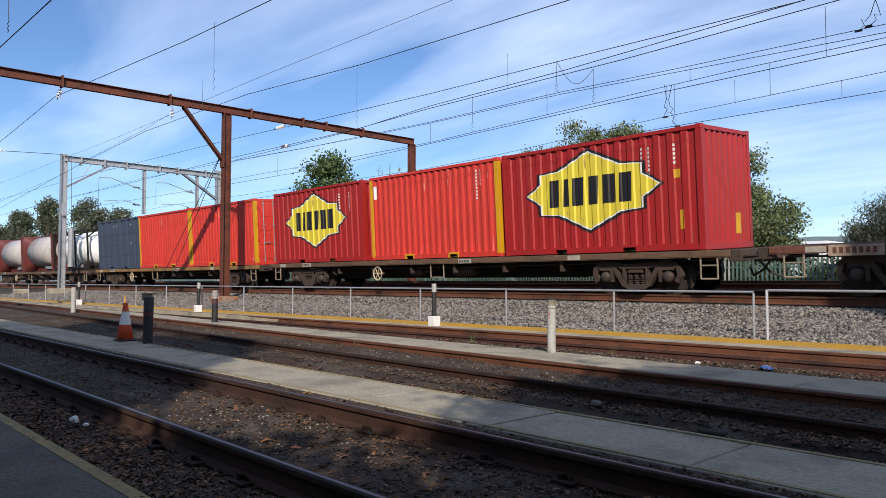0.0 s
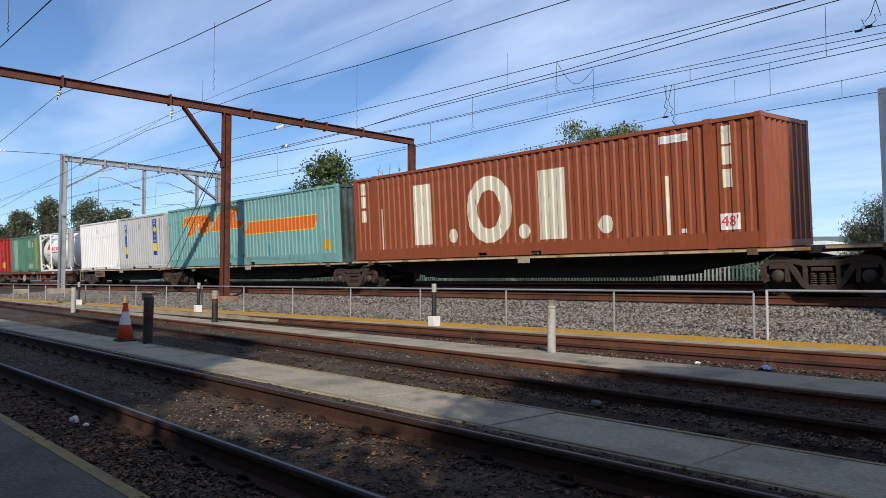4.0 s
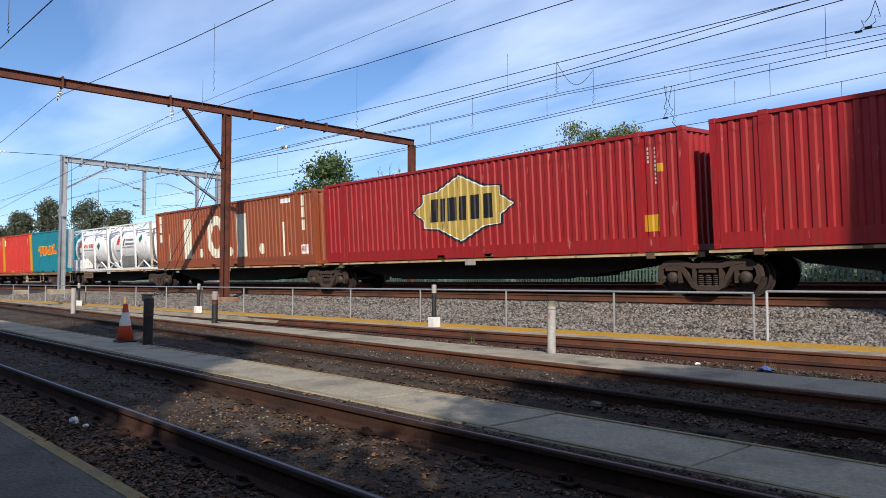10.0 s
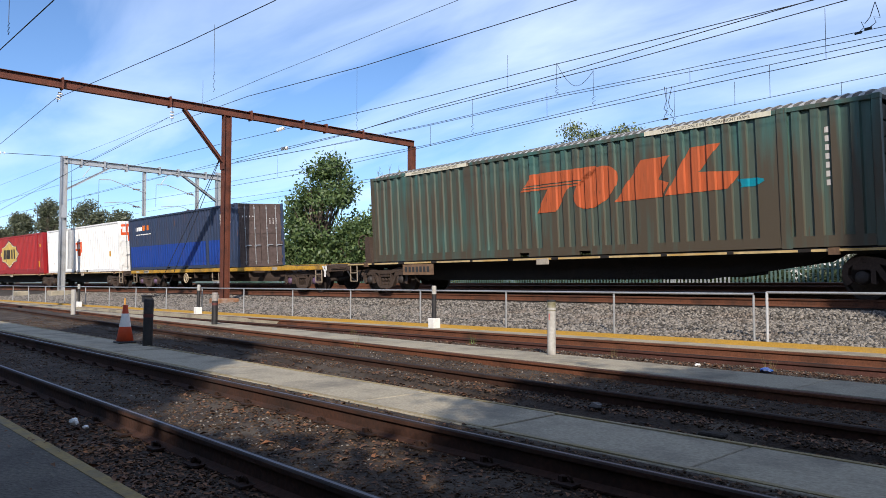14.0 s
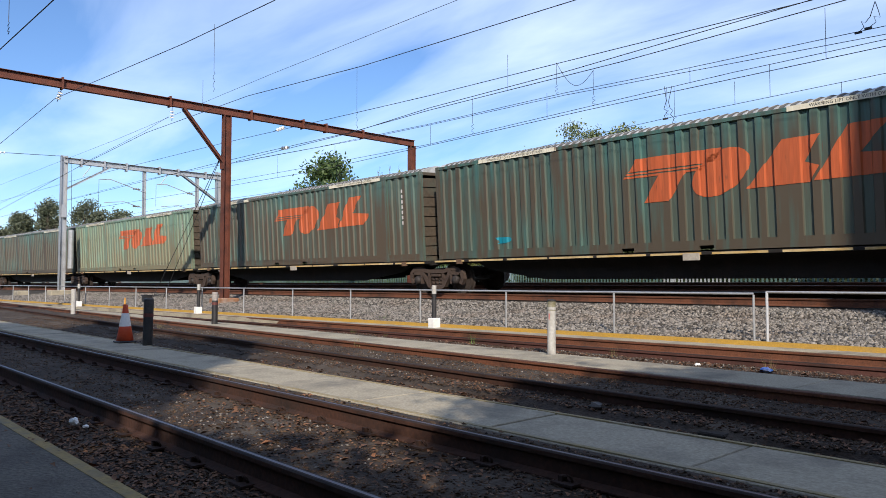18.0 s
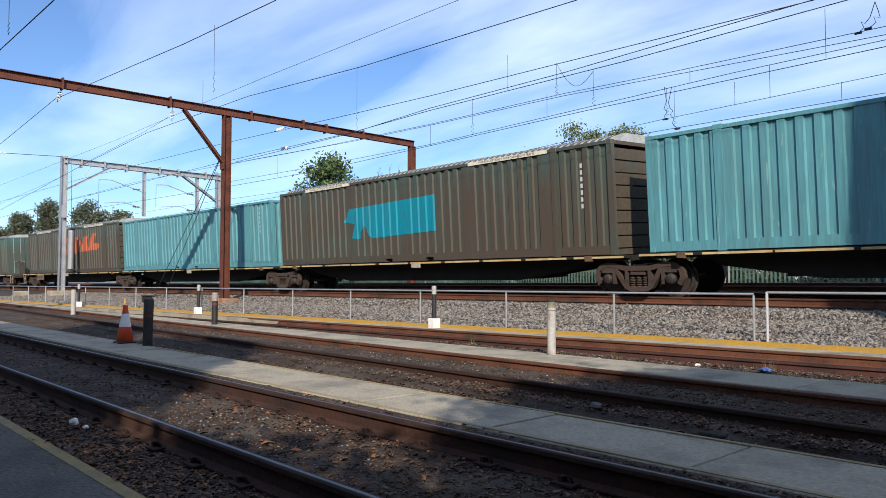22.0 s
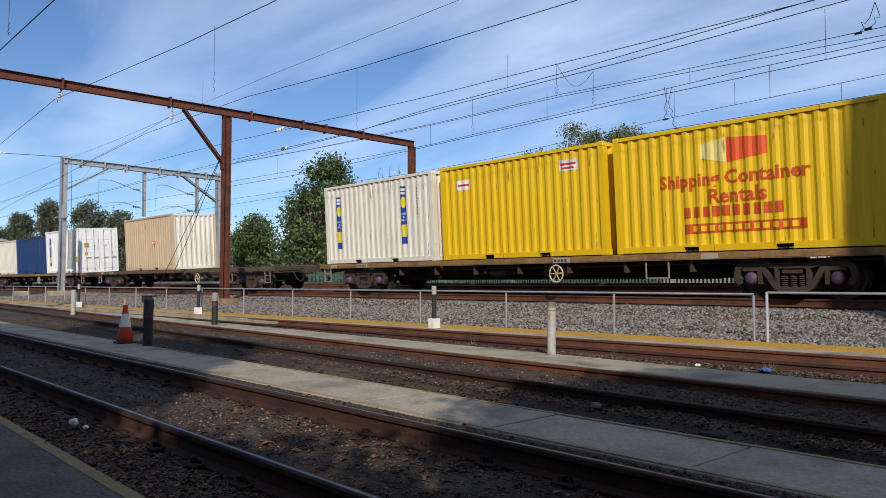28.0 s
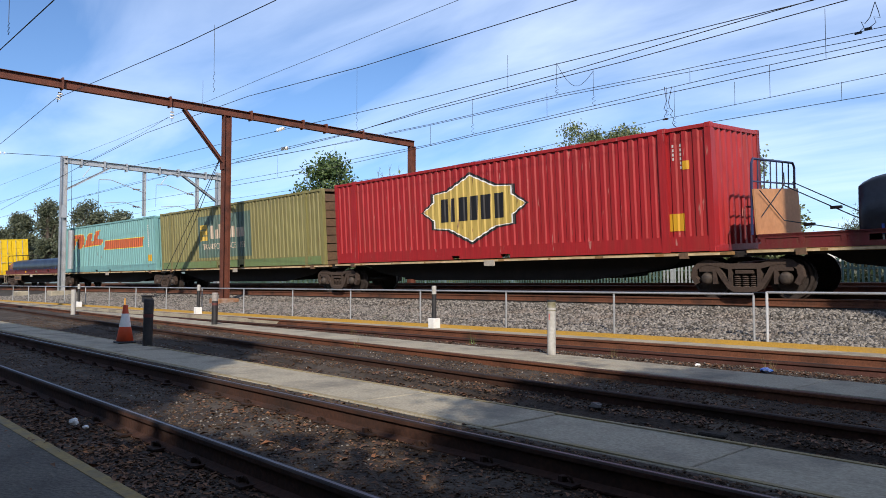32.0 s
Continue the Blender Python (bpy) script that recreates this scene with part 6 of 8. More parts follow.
# ---- wagons ----
def bogie(parent, x, cap):
    """A three-piece freight bogie: cast side frames, wheelsets, bolster and springs."""
    b = part("bogie", boxes((x - 0.22, x + 0.22, -0.95, 0.95, 0.52, 0.82), bev=0.03), BOGIE, parent)
    for s in (-1, 1):
        y0, y1 = sorted((s * 0.93, s * 1.08))
        bm = bmesh.new()
        arch = [(1.10, 0.34), (1.19, 0.50), (1.16, 0.68), (1.02, 0.79), (0.82, 0.83), (0.60, 0.79), (0.36, 0.73)]
        strap(bm, [(x - u, z) for u, z in arch] + [(x + u, z) for u, z in arch[::-1]], 0.12, y0, y1)
        arm = [(0.64, 0.74), (0.50, 0.50), (0.34, 0.27), (0.24, 0.22)]
        strap(bm, [(x - u, z) for u, z in arm] + [(x + u, z) for u, z in arm[::-1]], 0.11, y0 + 0.004, y1 - 0.004)
        for k in (-1, 1):
            box(bm, x + k * 0.32 - 0.04, x + k * 0.32 + 0.04, y0 + 0.002, y1 - 0.002, 0.25, 0.72)
            box(bm, x + k * 0.68 - 0.045, x + k * 0.68 + 0.045, y0 + 0.006, y1 - 0.006, 0.34, 0.74)
            box(bm, x + k * 0.875 - 0.17, x + k * 0.875 + 0.17, y0 + 0.01, y1 - 0.01, 0.62, 0.76)
        part("side_frame", bm, BOGIE, b)
        part("bolster_end", boxes((x - 0.20, x + 0.20, y0 - 0.01, y1 + 0.01, 0.56, 0.64), bev=0.01), BOGIE, b)
        for k in (-1, 1):
            bm = lathe(bmesh.new(), [(0.14, -0.06), (0.14, 0.0), (0.12, 0.05), (0.08, 0.08), (0.0, 0.09)], "y", 18, (0, 0, 0))
            if s < 0:
                for v in bm.verts:
                    v.co.y = -v.co.y
                bmesh.ops.reverse_faces(bm, faces=bm.faces[:])
            for v in bm.verts:
                v.co += Vector((x + k * 0.875, s * 1.05, 0.46))
            part("bearing_cap", bm, cap, b, smooth=True)
        for i in range(3):
            zz = [(0.05 if j % 2 else 0.082, 0.275 + 0.022 * j) for j in range(13)]
            part("spring", lathe(bmesh.new(), zz, "z", 8, (x - 0.18 + 0.18 * i, s * 1.0, 0)), BOGIE, b)
    for k in (-1, 1):
        wx = x + k * 0.875
        ax = part("wheelset", tube(bmesh.new(), [(wx, -1.0, 0.46), (wx, 1.0, 0.46)], 0.075, 10), WHEEL, b)
        for s in (-1, 1):
            prof = [(0.10, -0.09), (0.11, -0.02), (0.36, 0.0), (0.40, -0.045), (0.455, -0.045), (0.465, 0.06), (0.50, 0.075), (0.50, 0.095), (0.40, 0.095), (0.36, 0.04), (0.11, 0.06), (0.10, 0.09)]
            bm = lathe(bmesh.new(), [(r, -s * h) for r, h in prof][::s], "y", 28, (wx, s * 0.755, 0.46))
            bmesh.ops.recalc_face_normals(bm, faces=bm.faces[:])
            part("wheel", bm, WHEEL, b, smooth=False)
    return b


def hand_wheel(parent, x, y, z, r=0.225, material=None):
    bm = bmesh.new()
    n = 20
    tube(bm, [(x + r * math.cos(2 * math.pi * i / n), y, z + r * math.sin(2 * math.pi * i / n)) for i in range(n + 1)], 0.022, 6)
    for i in range(3):
        a = math.pi * i / 3
        tube(bm, [(x - r * math.cos(a), y, z - r * math.sin(a)), (x + r * math.cos(a), y, z + r * math.sin(a))], 0.014, 5)
    tube(bm, [(x, y, z), (x, y + 0.3, z)], 0.03, 6)
    return part("handbrake_wheel", bm, material or HANDW, parent, "pale spoked handbrake wheel")


def marks_board(parent, x, z, w, h, y=-1.262, bars=5, board=None, ink=None):
    part("number_board", boxes((x - w / 2, x + w / 2, y, y + 0.02, z - h / 2, z + h / 2)), board or BOARD, parent, "" if board else "pale board with dark lettering bars")
    rows = []
    for i in range(bars):
        a = x - w * 0.42 + w * 0.84 * i / bars
        rows.append((a, a + w * 0.84 / bars * 0.6, y - 0.005, y, z - h * 0.25, z + h * 0.28))
    tagged(part("lettering_bar", boxes(*rows), ink or DARKBAR, parent), kind="stuff")


def coupler(parent, x, s):
    """A knuckle coupler with hose and cut-lever at a wagon's end."""
    bm = boxes(*[tuple(sorted((x - s * 0.25, x + s * 0.38))) + (-0.10, 0.10, 0.76, 0.98)], bev=0.02)
    q = sorted((x + s * 0.36, x + s * 0.60))
    box(bm, q[0], q[1], -0.22, 0.20, 0.72, 1.02, bev=0.04)
    part("coupler", bm, BOGIE, parent)
    part("brake_hose", tube(bmesh.new(), [(x, -0.45, 0.85), (x + s * 0.25, -0.45, 0.55), (x + s * 0.5, -0.4, 0.42), (x + s * 0.62, -0.3, 0.6)], 0.028, 7), BLACKP, parent)
    part("cut_lever", tube(bmesh.new(), [(x + s * 0.06, -1.2, 0.93), (x + s * 0.12, -0.5, 0.98), (x + s * 0.2, -0.1, 1.0)], 0.018, 6), BOGIE, parent)


def steps(parent, x, z0=0.42):
    bm = bmesh.new()
    for k in (-0.2, 0.2):
        tube(bm, [(x + k, -1.22, 1.0), (x + k, -1.23, z0)], 0.022, 6)
    tube(bm, [(x - 0.2, -1.23, z0), (x + 0.2, -1.23, z0)], 0.022, 6)
    tube(bm, [(x - 0.2, -1.23, z0 + 0.3), (x + 0.2, -1.23, z0 + 0.3)], 0.018, 6)
    part("step_iron", bm, CREAMR, parent, "pale bent step iron")


def brake_stand(g, x):
    bm = bmesh.new()
    r, wx, wy, wz = 0.27, x - 0.24, -0.55, 1.80
    tube(bm, [(wx, wy + r * math.cos(2 * math.pi * i / 20), wz + r * math.sin(2 * math.pi * i / 20)) for i in range(21)], 0.018, 6)
    for i in range(3):
        a = math.pi * i / 3
        tube(bm, [(wx, wy - r * math.cos(a), wz - r * math.sin(a)), (wx, wy + r * math.cos(a), wz + r * math.sin(a))], 0.012, 5)
    tube(bm, [(wx, wy, wz), (x, wy, wz)], 0.03, 6)
    part("handbrake_wheel", bm, BOGIE, g)
    bm = plate(bmesh.new(), [(x - 0.14, 1.05), (x + 0.26, 1.05), (x + 0.14, 1.6), (x + 0.12, 2.0), (x - 0.12, 2.0)], -0.62, -0.36)
    part("brake_stand", bm, BOGIE, g)
    part("foot_plate", boxes((x - 0.3, x + 0.4, -1.2, -0.3, 1.052, 1.075)), BOGIE, g)


def flat_wagon(length, sill, cap, label, wheel_x=None, ends=2.75, stand=False):
    """A skeletal container wagon on two bogies; its deck lies 1.07 m over the rails."""
    g = thing("flat_wagon", label, "wagon", "wagons of the train")
    l = length / 2
    for s in (-1, 1):
        y0, y1 = sorted((s * 1.25, s * 1.15))
        part("side_sill", boxes((-l + 0.25, l - 0.25, y0, y1, 0.915, 1.06), bev=0.01), sill, g)
        part("sill_flange", boxes((-l + 0.25, l - 0.25, y0 - 0.012, y1 + 0.012, 0.902, 0.914)), sill, g)
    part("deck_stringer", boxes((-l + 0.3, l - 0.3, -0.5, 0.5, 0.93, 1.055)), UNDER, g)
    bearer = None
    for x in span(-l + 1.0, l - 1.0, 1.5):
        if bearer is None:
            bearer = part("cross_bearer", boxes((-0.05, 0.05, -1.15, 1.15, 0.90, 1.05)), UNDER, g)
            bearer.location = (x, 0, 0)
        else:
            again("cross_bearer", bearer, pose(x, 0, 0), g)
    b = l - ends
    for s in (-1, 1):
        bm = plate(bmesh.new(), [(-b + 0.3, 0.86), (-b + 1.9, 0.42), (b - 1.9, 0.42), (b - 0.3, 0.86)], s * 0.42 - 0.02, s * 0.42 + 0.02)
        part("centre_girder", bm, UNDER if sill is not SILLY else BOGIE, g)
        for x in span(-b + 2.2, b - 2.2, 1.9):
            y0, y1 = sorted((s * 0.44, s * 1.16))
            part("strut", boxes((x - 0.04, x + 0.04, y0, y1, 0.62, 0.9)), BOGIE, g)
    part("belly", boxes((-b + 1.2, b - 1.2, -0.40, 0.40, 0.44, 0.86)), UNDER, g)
    if sill is SILLR:
        # deep girders pierced by oblong holes
        for s in (-1, 1):
            y0, y1 = sorted((s * 1.10, s * 1.125))
            bm = plate(bmesh.new(), [(-b + 0.9, 0.90), (-b + 2.3, 0.50), (b - 2.3, 0.50), (b - 0.9, 0.90), (b - 1.5, 0.90), (b - 2.5, 0.62), (-b + 2.5, 0.62), (-b + 1.5, 0.90)], y0, y1)
            for x in span(-b + 2.4, b - 2.4, 1.35):
                box(bm, x - 0.28, x + 0.28, y0 + 0.002, y1 - 0.002, 0.60, 0.905)
            part("side_girder", bm, SILLR, g)
    part("air_tank", lathe(bmesh.new(), [(0.0, -0.5), (0.16, -0.46), (0.18, -0.3), (0.18, 0.3), (0.16, 0.46), (0.0, 0.5)], "x", 14, (1.2, -0.8, 0.68)), BOGIE, g)
    part("brake_cylinder", lathe(bmesh.new(), [(0.0, -0.32), (0.13, -0.3), (0.13, 0.3), (0.05, 0.34), (0.03, 0.7)], "x", 12, (-1.0, -0.85, 0.66)), BOGIE, g)
    part("brake_pipe", tube(bmesh.new(), [(-l + 0.5, -1.0, 0.84), (-2, -1.02, 0.78), (2, -1.02, 0.78), (l - 0.5, -1.0, 0.84)], 0.022, 6), BOGIE, g)
    for s in (-1, 1):
        bogie(g, s * b, cap)
        x0, x1 = sorted((s * l, s * (l - 0.3)))
        part("headstock", boxes((x0, x1, -1.22, 1.22, 0.80, 1.06), bev=0.015), BOGIE, g)
        coupler(g, s * l, s)
        steps(g, s * (l - 0.75))
    if stand:
        brake_stand(g, -l + 0.35)
    hand_wheel(g, wheel_x if wheel_x is not None else -b + 3.0, -1.24, 0.62)
    bm = bmesh.new()
    hx = (wheel_x if wheel_x is not None else -b + 3.0) + 3.0
    for k in (-0.3, 0.3):
        tube(bm, [(hx + k, -1.2, 0.9), (hx + k, -1.2, 0.48)], 0.022, 6)
    tube(bm, [(hx - 0.3, -1.2, 0.48), (hx + 0.3, -1.2, 0.48)], 0.022, 6)
    part("ladder", bm, CREAMR, g, "pale step frame under the sill")
    marks_board(g, -b + 0.2, 0.985, 0.62, 0.13, bars=6)
    marks_board(g, 1.6, 0.965, 0.55, 0.13, bars=4)
    part("white_patch", boxes((-l + 1.0, -l + 1.4, -1.258, -1.24, 0.92, 1.04)), BOARD, g)
    part("white_patch", boxes((b - 1.9, b - 1.5, -1.258, -1.24, 0.92, 1.04)), BOARD, g)
    # locks for container corners
    for x in span(-l + 0.9, l - 0.9, 3.05):
        part("twist_lock", boxes((x - 0.09, x + 0.09, -1.24, -1.1, 1.055, 1.066)), BOGIE, g)
    return g


def pack_platform(length, sill, cap, label, left_end=False, right_end=False, stand=False, inset=1.7):
    """One platform of an articulated wagon with a deep fish belly; it carries the bogie at its right-hand joint."""
    g = thing("articulated_wagon", label, "wagon", "wagons of the train")
    l = length / 2
    for s in (-1, 1):
        y0, y1 = sorted((s * 1.25, s * 1.14))
        rows = span(-l + 0.15, l - 0.15, 1.6)
        part("side_sill", boxes((-l + 0.15, l - 0.15, y0, y1, 0.985, 1.06), bev=0.008), sill[0], g)
        for a, b2 in zip(rows, rows[1:]):
            if s < 0:
                part("sill_strip", boxes((a + 0.02, b2 - random.uniform(0.02, 0.3), y0 - 0.003, y1 + 0.003, 0.995, 1.045)), sill[1], g)
        y0, y1 = sorted((s * 0.70, s * 0.62))
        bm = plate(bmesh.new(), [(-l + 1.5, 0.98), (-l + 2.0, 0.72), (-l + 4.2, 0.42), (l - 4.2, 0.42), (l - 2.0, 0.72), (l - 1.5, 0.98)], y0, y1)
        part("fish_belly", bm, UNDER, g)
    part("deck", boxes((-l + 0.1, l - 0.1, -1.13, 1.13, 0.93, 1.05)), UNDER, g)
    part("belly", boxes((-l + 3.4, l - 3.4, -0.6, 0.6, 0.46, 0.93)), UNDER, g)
    if right_end:
        bogie(g, l - inset, cap)
        coupler(g, l, 1)
        part("headstock", boxes((l - 0.25, l, -1.22, 1.22, 0.80, 1.05), bev=0.015), BOGIE, g)
        steps(g, l - 0.5)
        brake_stand(g, l - 0.4)
    else:
        bogie(g, l, cap)
    if stand:
        brake_stand(g, -l + 0.55)
    if left_end:
        bogie(g, -l + inset, cap)
        coupler(g, -l, -1)
        part("headstock", boxes((-l, -l + 0.25, -1.22, 1.22, 0.80, 1.05), bev=0.015), BOGIE, g)
        steps(g, -l + 0.5)
        marks_board(g, -l + inset + 2.0, 0.80, 1.5, 0.34, -1.29, 7, BOARDB)
    for x in (-l + 1.3, l - 1.3):
        part("bracket", boxes((x - 0.1, x + 0.1, -1.29, -1.2, 0.93, 1.07)), SILLB, g)
    part("white_patch", boxes((0.1, 0.5, -1.285, -1.24, 0.87, 1.03)), BOARD, g)
    return g

# ---- the consist, from the train's front; positions in metres along the train ----
RIDES = []          # (thing, wagon's middle along the train, offset of the thing on the wagon)


def ride(wagon, a, b):
    RIDES.append((wagon, (a + b) / 2, Matrix.Identity(4)))
    return (a + b) / 2


def load(thing_, mid, centre, z=1.07, y=0.0):
    RIDES.append((thing_, mid, Matrix.Translation((centre - mid, y, z))))
    return thing_


L20, L40, L48, H = 6.058, 12.19, 14.63, 2.87
W48 = 2.5
P_SIGNP = paint("faded pink cream", (0.50, 0.40, 0.30), 0.5, 0.2)
STRIP = (SILLO, mat("cream worn strip", (0.55, 0.42, 0.24), 0.7, 0, 0.3, 6, (0.2, 0.12, 0.06), 0.6, 2, 0.05))
STRIPY = (UNDER, mat("cream worn strip with yellow", (0.50, 0.38, 0.19), 0.7, 0, 0.3, 6, (0.50, 0.27, 0.03), 0.8, 0.9, 0.05))

# tanks at the head of what is seen
mid = ride(flat_wagon(20.0, SILLB, CAPGREY, "grimy brown steel container wagon"), -51.6, -31.6)
MAROON = paint("oxide red frame", (0.13, 0.028, 0.024))
PALETANK = paint("pale grey tank", (0.50, 0.46, 0.43))
c = load(tank(L20, 2.6, MAROON, PALETANK, "grey tank with a pale dish in a dark red end frame", "beam"), mid, -41.2)
c = load(tank(L20, 2.6, UNDER, P_WHITE, "white tank in a black container frame", "cradle"), mid, -34.9)
c = load(tank(L20, 2.6, MAROON, PALETANK, "pinkish grey tank in a dark red container frame", "beam"), mid, -47.5)

mid = ride(flat_wagon(19.6, SILLO, CAPGREY, "ochre-silled container wagon with white marks"), -30.9, -11.2)
c = load(container(L20, H, paint("blue grey", (0.045, 0.062, 0.10)), "dark blue-grey container with stacked side panels", pitch=0.9, deep=0.05, flat=0.4), mid, -27.0)
tally(c, 1.6, 2.5, (1, 1, 1, 1)); tally(c, 1.6, 1.5, (2, 2, 2)); tally(c, -0.6, 2.5, (1, 1, 1))
sign("panel_seam", shape_bm([rect(-2.7, 2.7, z, z + 0.03) for z in (0.75, 1.35, 1.95)]), DARKBAR, c)
c = load(container(L20, H, P_REDF, "bright red container with amber corner posts", posts=P_YPOST), mid, -20.9)
c = load(container(L20, H, P_REDF, "bright red container with red doors and amber posts", posts=P_YPOST, end="doors"), mid, -14.75)

mid = ride(flat_wagon(20.2, SILLB, CAPGREY, "brown-silled container wagon with spoked handbrake wheel", wheel_x=-2.7), -10.8, 9.5)
c = load(container(L20, H, P_RED, "deep red container with yellow emblem", pitch=0.36, flat=0.40), mid, -7.1)
star(c, -0.1, 1.62, 1.13, 0.92); tally(c, 1.4, 2.5, (4, 9)); tally(c, 2.2, 2.5, (7,))
c = load(container(L20, H, P_REDF, "bright red container with amber corner posts", posts=P_YPOST), mid, -0.6)
tally(c, 2.1, 2.6, (9, 5)); sign("white_patch", shape_bm([rect(-2.82, -2.68, 2.1, 2.55)]), WHITEP, c)
c = load(container(L20, H, P_RED, "deep red container with yellow emblem and ribbed end", pitch=0.36, flat=0.40), mid, 5.62)
star(c, -0.1, 1.62, 1.13, 0.92); tally(c, 1.45, 2.5, (4, 9)); tally(c, 2.3, 2.5, (5,)); tally(c, 0.35, 2.5, (12,), face="end")
sign("sticker", shape_bm([rect(2.3, 2.45, 1.7, 1.9), rect(2.4, 2.52, 0.5, 0.95)]), P_AMBER, c)
sign("sticker", shape_bm([rect(0.35, 0.62, 0.35, 0.85)]), P_AMBER, c, face="end")

wag = flat_wagon(20.0, SILLR, CAPGREY, "rust-red container wagon with one empty place", wheel_x=-0.4)
mid = ride(wag, 9.7, 29.9)
marks_board(wag, 11.75 - mid, 0.95, 1.0, 0.22, -1.275, 7, mat("rust-stained cream board", (0.42, 0.31, 0.22), 0.8, 0, 0.2, 20, (0.20, 0.09, 0.05), 0.7, 4, 0.05), mat("rusty lettering bar", (0.16, 0.06, 0.04), 0.8, 0, 0.2, 30, bump=0))
c = load(container(L20, 2.6, P_GREEN, "faded leaf green container with pale patches", endc=paint("ochre green end", (0.13, 0.15, 0.07))), mid, 19.45)
sign("patch", shape_bm([rect(-2.3, -1.55, 0.2, 2.4)]), paint("pale green patch", (0.23, 0.37, 0.30)), c)
for q in (rect(0.9, 1.75, 0.25, 0.6), rect(0.8, 1.4, 1.75, 2.3)):
    sign("patch", shape_bm([q]), paint("pale green patch", (0.23, 0.37, 0.30)), c)
sign("patch", shape_bm([rect(2.2, 2.75, 0.2, 2.4)]), paint("ochre green patch", (0.28, 0.26, 0.08)), c)
tally(c, 1.6, 2.1, (2, 2), size=0.1)
gas_tanks = []
for centre, m2 in ((25.9, mid),):
    c = load(tank(L20, 2.6, P_WHITE, P_WHITE, "white gas tank in a white container frame", "cradle", rad=1.185, rusty=paint("rust-streaked white", (0.62, 0.55, 0.45), 0.8, 0.3, 0.6, (0.38, 0.15, 0.03))), m2, centre)
    gas_tanks.append(c)

pk = ((30.0, 43.2), (43.2, 58.35), (58.35, 74.4), (74.4, 89.2), (89.2, 102.9))
mids = [ride(pack_platform(b - a, STRIP, CAPGREY, "black-bellied articulated wagon platform", i == 0, i == 4), a, b) for i, (a, b) in enumerate(pk)]
c = load(container(L20, H, P_WHITE, "plain white ribbed steel container"), mids[0], 33.5)
c = load(container(L20, H, P_GREY, "pale grey container with upright blue panels"), mids[0], 39.65)
totem(c, -2.05, 1.55, 0.9); totem(c, 1.7, 1.65, 1.2); tally(c, 2.35, 2.6, (11, 4), P_SLATE)
c = load(container(L48, 2.9, P_TEAL48, "faded teal long container with a dark end and orange mark", W48, flat=0.38, inner=6.1, endc=mat("dark teal end", (0.035, 0.05, 0.05), 0.8, 0, 0.3, 6, (0.10, 0.17, 0.165), 0.8, 0.8, 0.05)), mids[1], 50.45)
sign("patch", shape_bm([rect(-1.02, -0.8, 0.2, 0.5), rect(0.1, 0.38, 0.2, 0.48), rect(2.3, 2.5, 0.3, 0.8)]), paint("fresh teal patch", (0.03, 0.27, 0.33), 0.1), c); speed_mark(c, -2.72, 1.98, 1.47, 0.88, P_ORANGE, (0.42, 5.75, 1.34, 1.84), P_SIGNY); tally(c, 6.4, 2.45, (12, 5)); sign("sticker", shape_bm([rect(6.35, 6.75, 0.5, 0.85), rect(-1.4, -1.05, 0.22, 0.42), rect(0.4, 0.75, 0.22, 0.42)]), P_AMBER, c)
brown_boxes = [load(container(L48, 2.9, P_BROWN, "rust-brown long container with big cream marks", W48, flat=0.38, inner=6.1), mids[2], 66.1)]
c = load(container(L40, 2.9, P_WHITE, "white long container with an orange-red mark", end="doors"), mids[3], 81.7)
cut_block(c, -0.3, 1.5, 1.3); cut_block(c, -0.5, 2.25, 1.5, "end"); sign("sticker", shape_bm([rect(4.6, 4.85, 0.9, 1.2)]), P_AMBER, c)
c = load(container(L20, 2.75, P_TEAL, "bright teal container with an orange mark"), mids[4], 92.75)
speed_mark(c, 0.05, 1.46, 0.86, 0.64, P_ORANGE, None, P_SIGNY)
c = load(tank(L20, 2.75, P_TANK, P_TANK, "cream yellow beam tank container", "beam", rad=1.12), mids[4], 99.0)
tank_sign(c, "sticker", [rect(-0.75, 0.45, 0.12, 0.54)], WHITEP, 1, "white sticker with blue bars")
tank_sign(c, "sticker_bar", [[(-0.62, 0.2), (-0.3, 0.2), (-0.36, 0.32), (-0.46, 0.32), (-0.46, 0.46), (-0.56, 0.46)], rect(-0.2, 0.38, 0.36, 0.44), rect(-0.2, 0.3, 0.22, 0.29)], P_SKYB, 2)
tank_sign(c, "plate", [rect(2.0, 2.25, 0.62, 0.76)], WHITEP, 1)
tank_sign(c, "placard", [[(1.98, 0.2), (2.2, 0.38), (1.98, 0.56), (1.76, 0.38)]], WHITEP, 1, "small white diamond placard")
tank_sign(c, "plate", [rect(-2.25, -1.5, 0.2, 0.75)], paint("cream plate", (0.72, 0.66, 0.5), 0.2), 1)
tagged(tank_sign(c, "plate_bar", [rect(-2.2, -1.55, 0.25 + 0.1 * k, 0.28 + 0.1 * k) for k in range(5)], P_SLATE, 2), kind="stuff")

